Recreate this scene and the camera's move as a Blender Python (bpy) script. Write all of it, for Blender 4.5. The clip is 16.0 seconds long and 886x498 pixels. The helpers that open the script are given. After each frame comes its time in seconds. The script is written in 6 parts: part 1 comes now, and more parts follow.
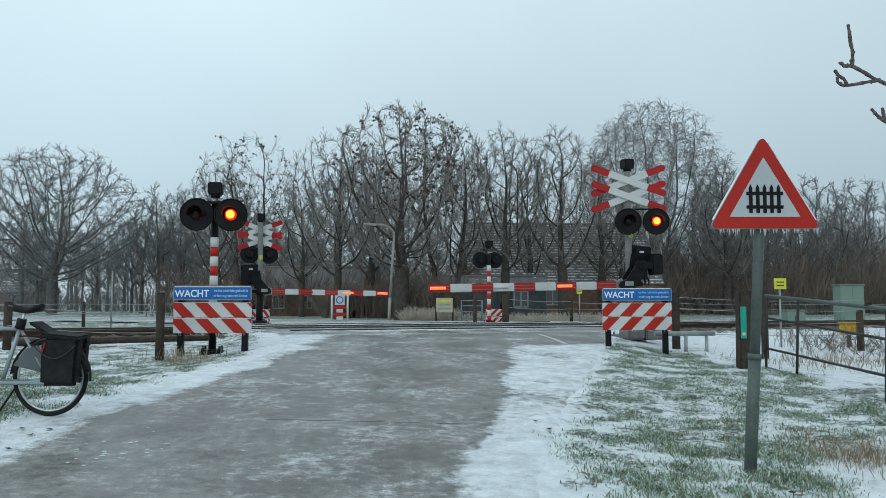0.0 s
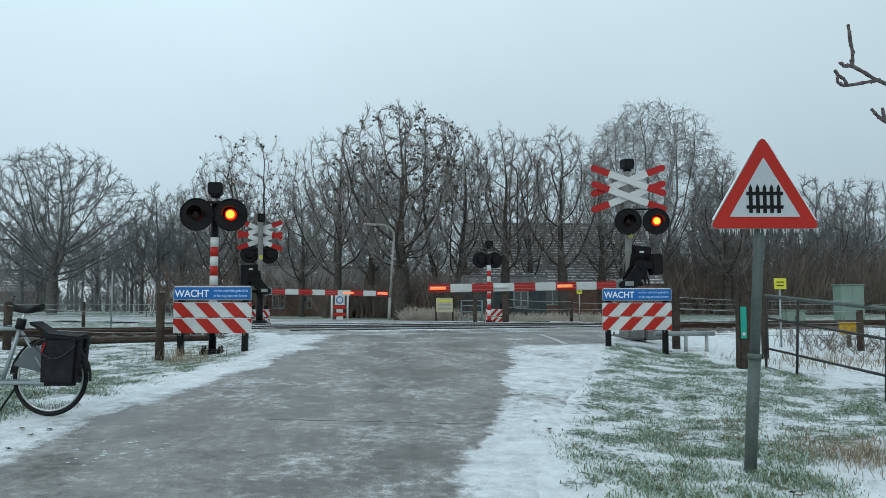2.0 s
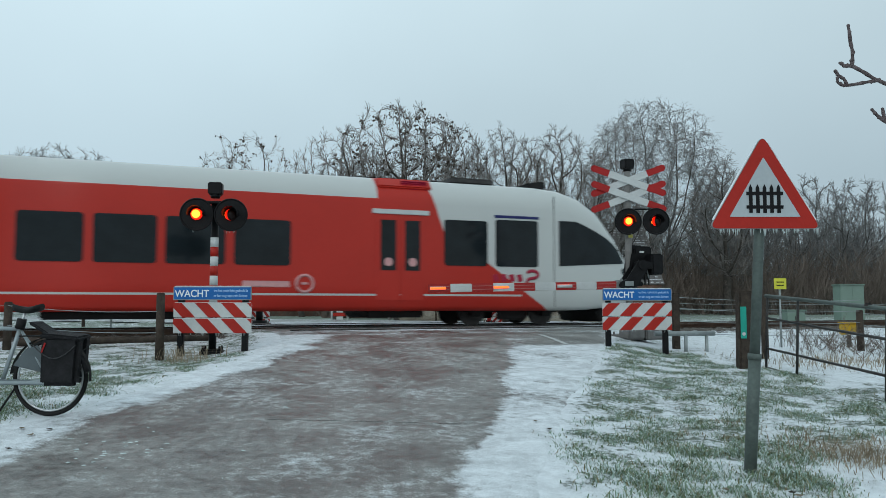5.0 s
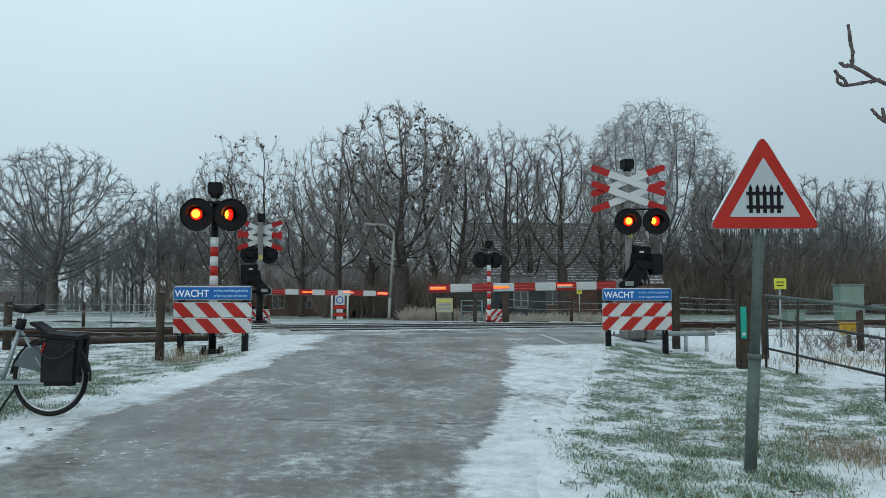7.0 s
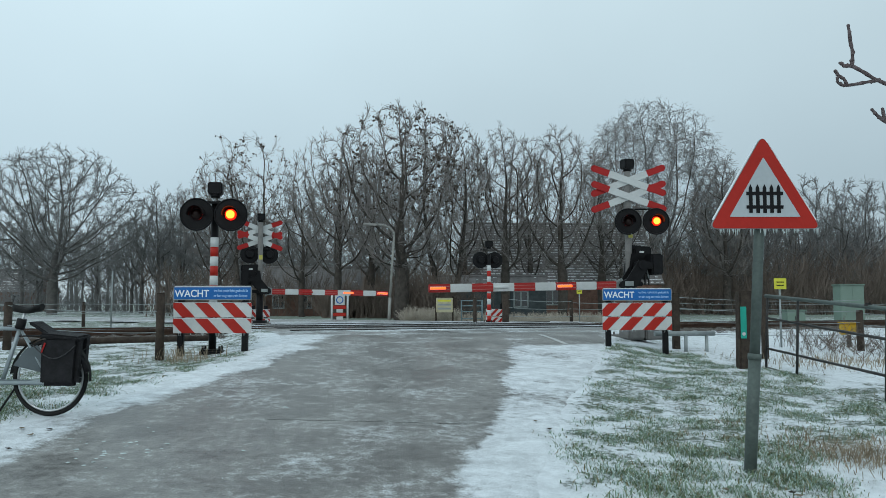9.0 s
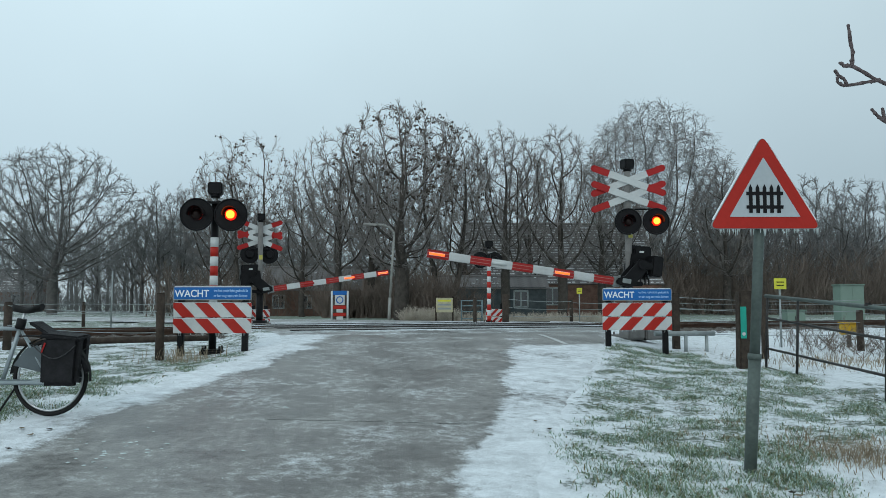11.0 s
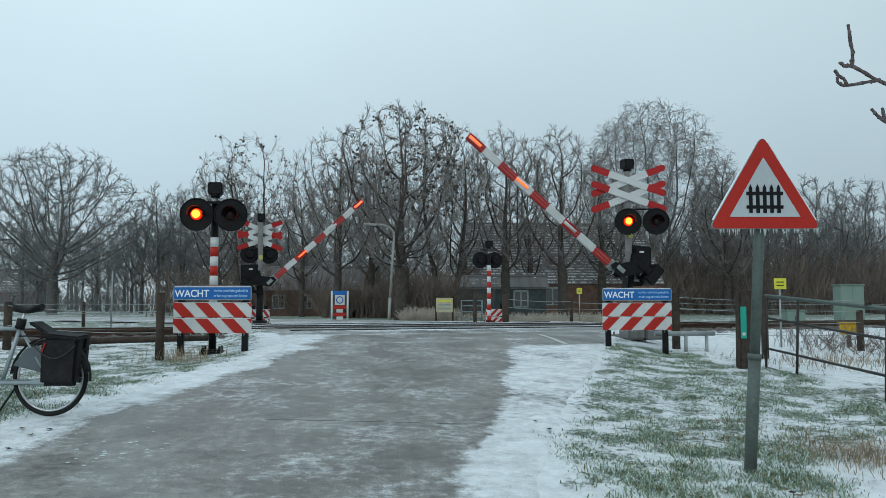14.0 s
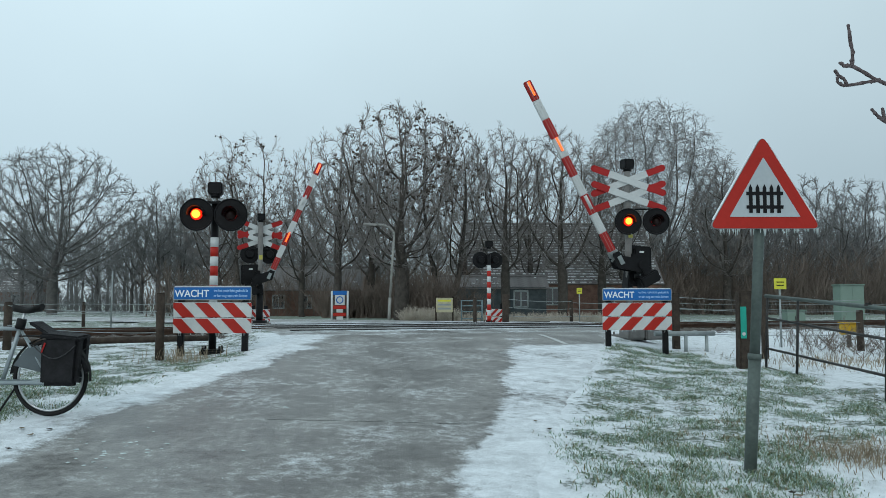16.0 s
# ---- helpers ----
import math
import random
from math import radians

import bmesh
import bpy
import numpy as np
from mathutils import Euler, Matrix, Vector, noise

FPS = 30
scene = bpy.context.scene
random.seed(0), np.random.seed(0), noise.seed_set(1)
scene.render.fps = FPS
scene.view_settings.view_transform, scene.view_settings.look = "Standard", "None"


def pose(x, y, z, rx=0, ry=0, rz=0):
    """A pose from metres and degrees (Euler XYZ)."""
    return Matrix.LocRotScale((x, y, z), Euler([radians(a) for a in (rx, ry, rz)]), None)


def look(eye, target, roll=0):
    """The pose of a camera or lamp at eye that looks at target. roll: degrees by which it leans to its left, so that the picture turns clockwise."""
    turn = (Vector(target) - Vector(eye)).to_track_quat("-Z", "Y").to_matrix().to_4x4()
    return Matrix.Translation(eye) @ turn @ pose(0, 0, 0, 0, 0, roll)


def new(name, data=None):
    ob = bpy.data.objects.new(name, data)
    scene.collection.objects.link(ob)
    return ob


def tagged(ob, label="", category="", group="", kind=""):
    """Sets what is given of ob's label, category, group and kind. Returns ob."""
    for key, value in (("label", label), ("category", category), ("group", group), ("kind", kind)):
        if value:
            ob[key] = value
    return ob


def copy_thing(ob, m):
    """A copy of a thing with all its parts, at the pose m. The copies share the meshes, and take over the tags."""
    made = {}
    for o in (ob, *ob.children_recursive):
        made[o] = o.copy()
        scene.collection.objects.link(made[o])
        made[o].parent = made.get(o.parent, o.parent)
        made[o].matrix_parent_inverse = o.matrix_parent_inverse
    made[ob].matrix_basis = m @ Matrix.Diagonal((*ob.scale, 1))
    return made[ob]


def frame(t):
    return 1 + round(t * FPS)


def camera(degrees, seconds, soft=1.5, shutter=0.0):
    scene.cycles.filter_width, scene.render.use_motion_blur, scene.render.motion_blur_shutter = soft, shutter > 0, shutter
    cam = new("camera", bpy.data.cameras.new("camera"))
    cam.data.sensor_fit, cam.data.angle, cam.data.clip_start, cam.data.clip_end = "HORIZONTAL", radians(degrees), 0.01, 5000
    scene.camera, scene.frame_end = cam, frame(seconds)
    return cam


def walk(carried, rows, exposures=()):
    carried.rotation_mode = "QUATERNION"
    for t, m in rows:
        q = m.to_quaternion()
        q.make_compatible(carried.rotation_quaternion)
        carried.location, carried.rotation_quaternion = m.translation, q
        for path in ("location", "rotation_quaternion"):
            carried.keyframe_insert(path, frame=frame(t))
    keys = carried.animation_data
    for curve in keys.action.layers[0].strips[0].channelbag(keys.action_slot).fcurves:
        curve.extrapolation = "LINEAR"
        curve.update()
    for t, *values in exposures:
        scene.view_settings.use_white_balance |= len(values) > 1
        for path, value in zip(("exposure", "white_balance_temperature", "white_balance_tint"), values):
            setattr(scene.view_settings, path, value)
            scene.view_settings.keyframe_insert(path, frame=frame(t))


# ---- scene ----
cam = camera(60, 16.0, soft=0.8, shutter=0.14)
walk(cam, [(0, pose(0, 0, 1.30, 94.17, 0, 0)), (16, pose(0, 0, 1.30, 94.17, 0, 0))], [(0, 0.05), (3.3, 0.05), (3.7, 0.0), (4.0, -0.07), (4.2, -0.08), (5.2, -0.05), (6.5, -0.04), (9, -0.03), (12, -0.02), (16, 0.0)])

# ---- world and light: thin overcast winter sky ----
world = bpy.data.worlds.new("overcast_sky")
scene.world = world
world.use_nodes = True
wn, wl = world.node_tree.nodes, world.node_tree.links
sky = wn.new("ShaderNodeTexSky")
sky.sky_type, sky.sun_disc, sky.sun_elevation, sky.sun_rotation = "NISHITA", False, radians(24), radians(140)
sky_gain = wn.new("ShaderNodeMix")
sky_gain.data_type, sky_gain.blend_type = "RGBA", "MULTIPLY"
sky_gain.inputs[0].default_value = 1.0
sky_gain.inputs[7].default_value = (0.08, 0.08, 0.08, 1)
wl.new(sky.outputs[0], sky_gain.inputs[6])
wtc = wn.new("ShaderNodeTexCoord")
wsep = wn.new("ShaderNodeSeparateXYZ")
wl.new(wtc.outputs["Generated"], wsep.inputs[0])
cloud = wn.new("ShaderNodeValToRGB")
cloud.color_ramp.elements[0].position, cloud.color_ramp.elements[0].color = 0.0, (0.47, 0.585, 0.645, 1)
cloud.color_ramp.elements[1].position, cloud.color_ramp.elements[1].color = 0.40, (0.685, 0.865, 0.943, 1)
e = cloud.color_ramp.elements.new(0.14)
e.color = (0.49, 0.632, 0.708, 1)
wl.new(wsep.outputs[2], cloud.inputs[0])
wno = wn.new("ShaderNodeTexNoise")
wno.inputs["Scale"].default_value, wno.inputs["Detail"].default_value = 2.2, 4
wl.new(wtc.outputs["Generated"], wno.inputs["Vector"])
wra = wn.new("ShaderNodeMapRange")
wra.inputs[1].default_value, wra.inputs[2].default_value, wra.inputs[3].default_value, wra.inputs[4].default_value = 0.3, 0.7, 0.95, 1.04
wl.new(wno.outputs[0], wra.inputs[0])
wsl = wn.new("ShaderNodeMath")
wsl.operation = "MULTIPLY_ADD"
wsl.inputs[1].default_value = -0.22
wl.new(wsep.outputs[0], wsl.inputs[0])
wl.new(wra.outputs[0], wsl.inputs[2])
wmu = wn.new("ShaderNodeVectorMath")
wmu.operation = "SCALE"
wl.new(cloud.outputs[0], wmu.inputs[0])
wl.new(wsl.outputs[0], wmu.inputs["Scale"])
wmix = wn.new("ShaderNodeMix")
wmix.data_type = "RGBA"
wmix.inputs[0].default_value = 0.93
wl.new(sky_gain.outputs[2], wmix.inputs[6])
wl.new(wmu.outputs[0], wmix.inputs[7])
bg = wn["Background"]
bg.inputs[1].default_value = 1.0
wl.new(wmix.outputs[2], bg.inputs[0])
sun = new("sun", bpy.data.lights.new("sun", "SUN"))
sun.data.energy, sun.data.angle, sun.data.color = 0.5, radians(25), (1.0, 0.97, 0.92)
sun.matrix_world = look((-6, -9, 10), (0, 8, 0))

# ---- plan: the track runs oblique across the view ----
TA = math.atan(0.398)
CA, SA = math.cos(TA), math.sin(TA)
TRACK = Vector((0, 21.2, 0))


def tq(s, q, z=0.0):
    """A place s metres along the track and q metres across it (far side positive)."""
    return Vector((s * CA - q * SA, 21.2 + s * SA + q * CA, z))


def q_of(x, y):
    return -x * SA + (y - 21.2) * CA


def s_of(x, y):
    return x * CA + (y - 21.2) * SA


RAIL_Z = 0.73
VERGE_Q, VERGE_Z = (-60, -20, -15, -12.6, -10.4, -5.5, -3, 3, 60), (-0.2, -0.2, -0.05, 0.06, 0.20, 0.42, 0.50, 0.52, 0.55)
ROAD_Q, ROAD_Z = (-60, -20, -15, -10.4, -5.6, -2.8, 2.8, 8, 60), (-0.19, -0.19, -0.04, 0.26, 0.60, 0.735, 0.735, 0.64, 0.57)
LEFT_Y, LEFT_X = (-30, 4, 7, 8.4, 11.1, 13.5, 15.9, 18, 22, 26, 30, 36, 44), (-4.6, -4.2, -3.84, -3.60, -2.95, -2.7, -3.3, -4.2, -5.2, -6.6, -9.0, -20, -34)
RIGHT_Y, RIGHT_X = (-30, 4, 5.5, 7, 8.9, 11.5, 15, 17.7, 22, 26, 30, 36, 44), (-0.2, 0.45, 0.60, 0.86, 1.30, 2.12, 3.05, 3.7, 4.6, 4.9, 4.0, -6.0, -20)
ASPH_L_Y, ASPH_L_X = (-30, 4, 5.8, 6.8, 8.7, 10.9, 12.8, 15.5, 20), (-3.6, -3.35, -3.28, -3.24, -3.05, -2.55, -2.25, -2.2, -2.6)
ASPH_R_Y, ASPH_R_X = (-30, 4, 5.5, 7.1, 9.4, 12.4, 15, 17, 20), (-0.9, -0.2, 0.0, 0.24, 0.59, 0.92, 1.03, 1.1, 1.3)


def lump(x, y, k=1.0, seed=0.0):
    return noise.noise(Vector((x * k, y * k, seed)))


def ground_z(x, y):
    """Height of the ground beside and under the road."""
    q = q_of(x, y)
    zv = float(np.interp(q, VERGE_Q, VERGE_Z)) + 0.03 * lump(x, y, 0.7) + 0.012 * lump(x, y, 3.0, 4)
    if q > 5:
        zv += 0.05 * lump(x, y, 0.15, 9)
    if y > 44.5:
        return zv
    d = max(float(np.interp(y, LEFT_Y, LEFT_X)) - x, x - float(np.interp(y, RIGHT_Y, RIGHT_X)))
    zr = float(np.interp(q, ROAD_Q, ROAD_Z)) - 0.012 - 0.06 * min(1.0, max(0.0, (-0.1 - d) / 0.3))
    if q < -5 and x < -2.5:
        zv += 0.13 * math.exp(-((x + 4.4) / 0.9) ** 2 - ((y - 7.9) / 1.6) ** 2)
    k = min(1.0, max(0.0, (d - 0.2) / 1.3))
    k = k * k * (3 - 2 * k)
    return zr * (1 - k) + zv * k


def road_z(x, y):
    return float(np.interp(q_of(x, y), ROAD_Q, ROAD_Z)) + 0.006 * lump(x, y, 0.9, 2)


# ---- materials ----
def material(name, base, rough=0.6, metal=0.0, vary=0.25, scale=6.0, bump=0.15, dark=None, spec=0.25):
    """A surface with a coarse and a fine variation of its colour, and fine relief."""
    m = bpy.data.materials.new(name)
    m.use_nodes = True
    n, l = m.node_tree.nodes, m.node_tree.links
    b = n["Principled BSDF"]
    tc = n.new("ShaderNodeTexCoord")
    big, fine = n.new("ShaderNodeTexNoise"), n.new("ShaderNodeTexNoise")
    big.inputs["Scale"].default_value, big.inputs["Detail"].default_value = scale, 4
    fine.inputs["Scale"].default_value, fine.inputs["Detail"].default_value = scale * 11, 3
    for t in (big, fine):
        l.new(tc.outputs["Object"], t.inputs["Vector"])
    add = n.new("ShaderNodeMath")
    add.operation = "MULTIPLY_ADD"
    add.inputs[1].default_value = 0.45
    l.new(fine.outputs[0], add.inputs[0])
    l.new(big.outputs[0], add.inputs[2])
    rng = n.new("ShaderNodeMapRange")
    rng.inputs[1].default_value, rng.inputs[2].default_value = 0.5, 0.95
    l.new(add.outputs[0], rng.inputs[0])
    mix = n.new("ShaderNodeMix")
    mix.data_type = "RGBA"
    lo = dark or tuple(c * (1 - vary) for c in base)
    hi = tuple(min(1, c * (1 + vary * 0.6)) for c in base)
    mix.inputs[6].default_value, mix.inputs[7].default_value = (*lo, 1), (*hi, 1)
    l.new(rng.outputs[0], mix.inputs[0])
    l.new(mix.outputs[2], b.inputs["Base Color"])
    b.inputs["Roughness"].default_value, b.inputs["Metallic"].default_value = rough, metal
    b.inputs["Specular IOR Level"].default_value = spec
    if bump:
        bp = n.new("ShaderNodeBump")
        bp.inputs["Strength"].default_value, bp.inputs["Distance"].default_value = bump, 0.02
        l.new(add.outputs[0], bp.inputs["Height"])
        l.new(bp.outputs[0], b.inputs["Normal"])
    return m


def glow(name, colour, strength):
    m = bpy.data.materials.new(name)
    m.use_nodes = True
    b = m.node_tree.nodes["Principled BSDF"]
    b.inputs["Base Color"].default_value = (*[c * 0.3 for c in colour], 1)
    b.inputs["Emission Color"].default_value = (*colour, 1)
    b.inputs["Emission Strength"].default_value = strength
    return m


M_BLACK = material("black_paint", (0.009, 0.009, 0.010), 0.5, vary=0.4, spec=0.15)
M_LENS_OFF = material("dark_lens", (0.012, 0.004, 0.003), 0.4, vary=0.2, bump=0)
M_RED = material("sign_red", (0.36, 0.014, 0.013), 0.45, vary=0.12, scale=3)
M_ORANGE_RED = material("panel_red", (0.40, 0.020, 0.012), 0.45, vary=0.12, scale=3)
M_ARMRED = material("boom_red", (0.36, 0.022, 0.020), 0.4, vary=0.15, scale=4)
M_ARMRIB = material("boom_pale_rib", (0.42, 0.15, 0.14), 0.4, vary=0.3, scale=9)
M_WHITE = material("sign_white", (0.55, 0.57, 0.565), 0.5, vary=0.12, scale=3)
M_BLUE = material("sign_blue", (0.012, 0.125, 0.40), 0.45, vary=0.1, scale=3)
M_TEXT = material("lettering_white", (0.75, 0.8, 0.83), 0.5, vary=0.03, bump=0)
M_TEXT_BLUE = material("lettering_pale_blue", (0.35, 0.55, 0.78), 0.5, vary=0.03, bump=0)
M_STEEL = material("galvanised_steel", (0.30, 0.33, 0.33), 0.45, 0.6, vary=0.25, scale=5)
M_DARKSTEEL = material("weathered_steel", (0.06, 0.058, 0.056), 0.55, 0.5, vary=0.4)
M_WOOD = material("weathered_post_wood", (0.055, 0.042, 0.033), 0.85, vary=0.5, scale=9, bump=0.5)
M_CONCRETE = material("concrete", (0.19, 0.185, 0.178), 0.85, vary=0.3, scale=4, bump=0.4)
M_BARK = material("wet_bark", (0.075, 0.066, 0.058), 0.9, vary=0.45, scale=4, bump=0.5)
M_TWIG = material("frosted_twigs", (0.215, 0.20, 0.19), 0.9, vary=0.4, scale=1.2, bump=0)
# pale partly for rime; the rest is distance haze put into the colour
M_TWIG_PALE = material("rimed_hazed_twigs", (0.205, 0.205, 0.203), 0.9, vary=0.3, scale=1.0, bump=0)
M_TWIG_FROST = material("thickly_frosted_twigs", (0.27, 0.265, 0.262), 0.9, vary=0.3, scale=1.0, bump=0)
# bark lightened beyond its rime: haze over the far trunks is painted in
M_BARK_PALE = material("rimed_hazed_bark", (0.125, 0.12, 0.115), 0.9, vary=0.35, scale=3, bump=0.3)
M_SEED = material("dry_seed_clusters", (0.075, 0.06, 0.048), 0.9, vary=0.5, bump=0)
M_AMBER = glow("amber_core", (1.0, 0.24, 0.02), 4.8)
M_MID = glow("orange_ring", (1.0, 0.055, 0.004), 2.2)
M_REDGLOW = glow("red_ring", (1.0, 0.012, 0.003), 1.1)
M_BARGLOW = glow("bar_light", (1.0, 0.085, 0.012), 3.2)
M_SNOW = material("snow", (0.80, 0.83, 0.86), 0.7, vary=0.08, scale=2.0, bump=0.4)


def cover_material(name, low, low2, rough_low, snow=(0.80, 0.84, 0.87), scale=2.0, sharp=0.30, ice=0.0, amp=1.2, worn=0.70):
    """Bare ground or paving with snow lying on it where the vertex value "snow" is high, broken up by noise."""
    m = bpy.data.materials.new(name)
    m.use_nodes = True
    n, l = m.node_tree.nodes, m.node_tree.links
    b = n["Principled BSDF"]
    tc = n.new("ShaderNodeTexCoord")
    at = n.new("ShaderNodeAttribute")
    at.attribute_name = "snow"
    def nz(sc, de, ro=0.6):
        t = n.new("ShaderNodeTexNoise")
        t.inputs["Scale"].default_value, t.inputs["Detail"].default_value, t.inputs["Roughness"].default_value = sc, de, ro
        l.new(tc.outputs["Object"], t.inputs["Vector"])
        return t.outputs[0]
    def math_(op, a, c, d=None):
        t = n.new("ShaderNodeMath")
        t.operation = op
        for k, v in enumerate((a, c, d)):
            if v is None:
                continue
            if isinstance(v, (int, float)):
                t.inputs[k].default_value = v
            else:
                l.new(v, t.inputs[k])
        return t.outputs[0]
    coarse, mid, fine = nz(scale, 6), nz(scale * 7, 5), nz(scale * 40, 3)
    brk = math_("ADD", math_("MULTIPLY", coarse, 0.8), math_("ADD", math_("MULTIPLY", mid, 0.75), math_("MULTIPLY", fine, 0.45)))
    lvl = math_("ADD", at.outputs["Fac"], math_("MULTIPLY", math_("SUBTRACT", brk, 1.0), amp))
    rg = n.new("ShaderNodeMapRange")
    rg.interpolation_type = "SMOOTHSTEP"
    rg.inputs[1].default_value, rg.inputs[2].default_value = 0.5 - sharp / 2, 0.5 + sharp / 2
    l.new(lvl, rg.inputs[0])
    lo = n.new("ShaderNodeMix")
    lo.data_type = "RGBA"
    lo.inputs[6].default_value, lo.inputs[7].default_value = (*low, 1), (*low2, 1)
    r2 = n.new("ShaderNodeMapRange")
    r2.inputs[1].default_value, r2.inputs[2].default_value = 0.86, 1.14
    l.new(brk, r2.inputs[0])
    l.new(r2.outputs[0], lo.inputs[0])
    mx = n.new("ShaderNodeMix")
    mx.data_type = "RGBA"
    sn = n.new("ShaderNodeMix")
    sn.data_type = "RGBA"
    sn.inputs[6].default_value, sn.inputs[7].default_value = (*[c * worn for c in snow], 1), (*snow, 1)
    r3 = n.new("ShaderNodeMapRange")
    r3.inputs[1].default_value, r3.inputs[2].default_value = 0.75, 1.15
    l.new(math_("ADD", math_("MULTIPLY", nz(scale * 3, 6, 0.7), 1.1), math_("MULTIPLY", nz(scale * 70, 2), 0.8)), r3.inputs[0])
    l.new(r3.outputs[0], sn.inputs[0])
    l.new(sn.outputs[2], mx.inputs[7])
    l.new(rg.outputs[0], mx.inputs[0])
    l.new(lo.outputs[2], mx.inputs[6])
    l.new(mx.outputs[2], b.inputs["Base Color"])
    rr = n.new("ShaderNodeMapRange")
    rr.inputs[3].default_value, rr.inputs[4].default_value = rough_low, 0.75
    l.new(math_("MAXIMUM", rg.outputs[0], math_("MULTIPLY", r2.outputs[0], 0.5 if ice else 0.0)), rr.inputs[0])
    l.new(rr.outputs[0], b.inputs["Roughness"])
    bp = n.new("ShaderNodeBump")
    bp.inputs["Strength"].default_value, bp.inputs["Distance"].default_value = 0.6, 0.04
    l.new(math_("ADD", math_("MULTIPLY", rg.outputs[0], 0.6), math_("MULTIPLY", brk, 0.5)), bp.inputs["Height"])
    l.new(bp.outputs[0], b.inputs["Normal"])
    return m


M_GROUND = cover_material("frosted_grass_and_snow", (0.10, 0.125, 0.085), (0.27, 0.33, 0.285), 0.9, scale=2.2, amp=1.9)
M_ROAD = cover_material("icy_asphalt", (0.090, 0.084, 0.077), (0.29, 0.284, 0.268), 0.30, scale=1.3, sharp=0.5, ice=1.0, worn=0.58, amp=1.35)
M_BALLAST = cover_material("ballast_stones", (0.045, 0.035, 0.028), (0.12, 0.10, 0.085), 0.9, scale=6, sharp=0.2)


# ---- mesh helpers ----
def part(name, bm, mat, parent=None, label="", smooth=False):
    me = bpy.data.meshes.new(name)
    bm.to_mesh(me)
    bm.free()
    for m in (mat if isinstance(mat, (list, tuple)) else (mat,)):
        me.materials.append(m)
    if smooth:
        for p in me.polygons:
            p.use_smooth = True
    ob = new(name, me)
    if parent:
        ob.parent = parent
    if label:
        ob["label"] = label
    return ob


def empty(name, m=None):
    ob = new(name)
    if m is not None:
        ob.matrix_world = m
    return ob


def box(bm, c, size, rot=None, bevel=0.0, mi=0):
    r = bmesh.ops.create_cube(bm, size=1.0)
    vs = r["verts"]
    m = Matrix.Translation(c) @ (rot.to_4x4() if rot else Matrix()) @ Matrix.Diagonal((*size, 1))
    bmesh.ops.transform(bm, matrix=m, verts=vs)
    fs = list({f for v in vs for f in v.link_faces})
    for f in fs:
        f.material_index = mi
    if bevel:
        bmesh.ops.bevel(bm, geom=list({e for v in vs for e in v.link_edges}), offset=bevel, segments=2, affect="EDGES", clamp_overlap=True)
    return vs


def rod(bm, a, b, r0, r1=None, n=10, cap=True, mi=0):
    a, b = Vector(a), Vector(b)
    d = b - a
    r = bmesh.ops.create_cone(bm, cap_ends=cap, segments=n, radius1=r0, radius2=r0 if r1 is None else r1, depth=d.length)
    m = Matrix.Translation((a + b) / 2) @ d.to_track_quat("Z", "Y").to_matrix().to_4x4()
    bmesh.ops.transform(bm, matrix=m, verts=r["verts"])
    for f in {f for v in r["verts"] for f in v.link_faces}:
        f.material_index = mi
        if len(f.verts) == 4:
            f.smooth = True


def poly_plate(bm, pts, y0, y1, mi=0):
    """A plate from an outline in x and z, between y0 and y1."""
    a = [bm.verts.new((x, y0, z)) for x, z in pts]
    b = [bm.verts.new((x, y1, z)) for x, z in pts]
    fs = [bm.faces.new(a), bm.faces.new(b[::-1])]
    for i in range(len(pts)):
        j = (i + 1) % len(pts)
        fs.append(bm.faces.new((a[j], a[i], b[i], b[j])))
    for f in fs:
        f.material_index = mi
    bmesh.ops.recalc_face_normals(bm, faces=fs)


def torus(bm, c, R, r, n=28, k=8, mi=0, rot=None):
    ring = []
    for i in range(n):
        a = 2 * math.pi * i / n
        row = []
        for j in range(k):
            b = 2 * math.pi * j / k
            v = Vector(((R + r * math.cos(b)) * math.cos(a), r * math.sin(b), (R + r * math.cos(b)) * math.sin(a)))
            if rot:
                v = rot @ v
            row.append(bm.verts.new(Vector(c) + v))
        ring.append(row)
    for i in range(n):
        for j in range(k):
            f = bm.faces.new((ring[i][j], ring[(i + 1) % n][j], ring[(i + 1) % n][(j + 1) % k], ring[i][(j + 1) % k]))
            f.material_index, f.smooth = mi, True


def array_mesh(name, verts, quads, mats, parent=None, smooth=False, tri=False):
    verts, quads = np.asarray(verts, dtype=np.float32), np.asarray(quads, dtype=np.int32)
    k = quads.shape[1]
    me = bpy.data.meshes.new(name)
    me.vertices.add(len(verts))
    me.vertices.foreach_set("co", verts.ravel())
    me.loops.add(quads.size)
    me.loops.foreach_set("vertex_index", quads.ravel())
    me.polygons.add(len(quads))
    me.polygons.foreach_set("loop_start", np.arange(0, quads.size, k, dtype=np.int32))
    me.polygons.foreach_set("loop_total", np.full(len(quads), k, dtype=np.int32))
    me.polygons.foreach_set("use_smooth", np.full(len(quads), smooth))
    me.update(calc_edges=True)
    for m in (mats if isinstance(mats, (list, tuple)) else (mats,)):
        me.materials.append(m)
    ob = new(name, me)
    if parent:
        ob.parent = parent
    return ob


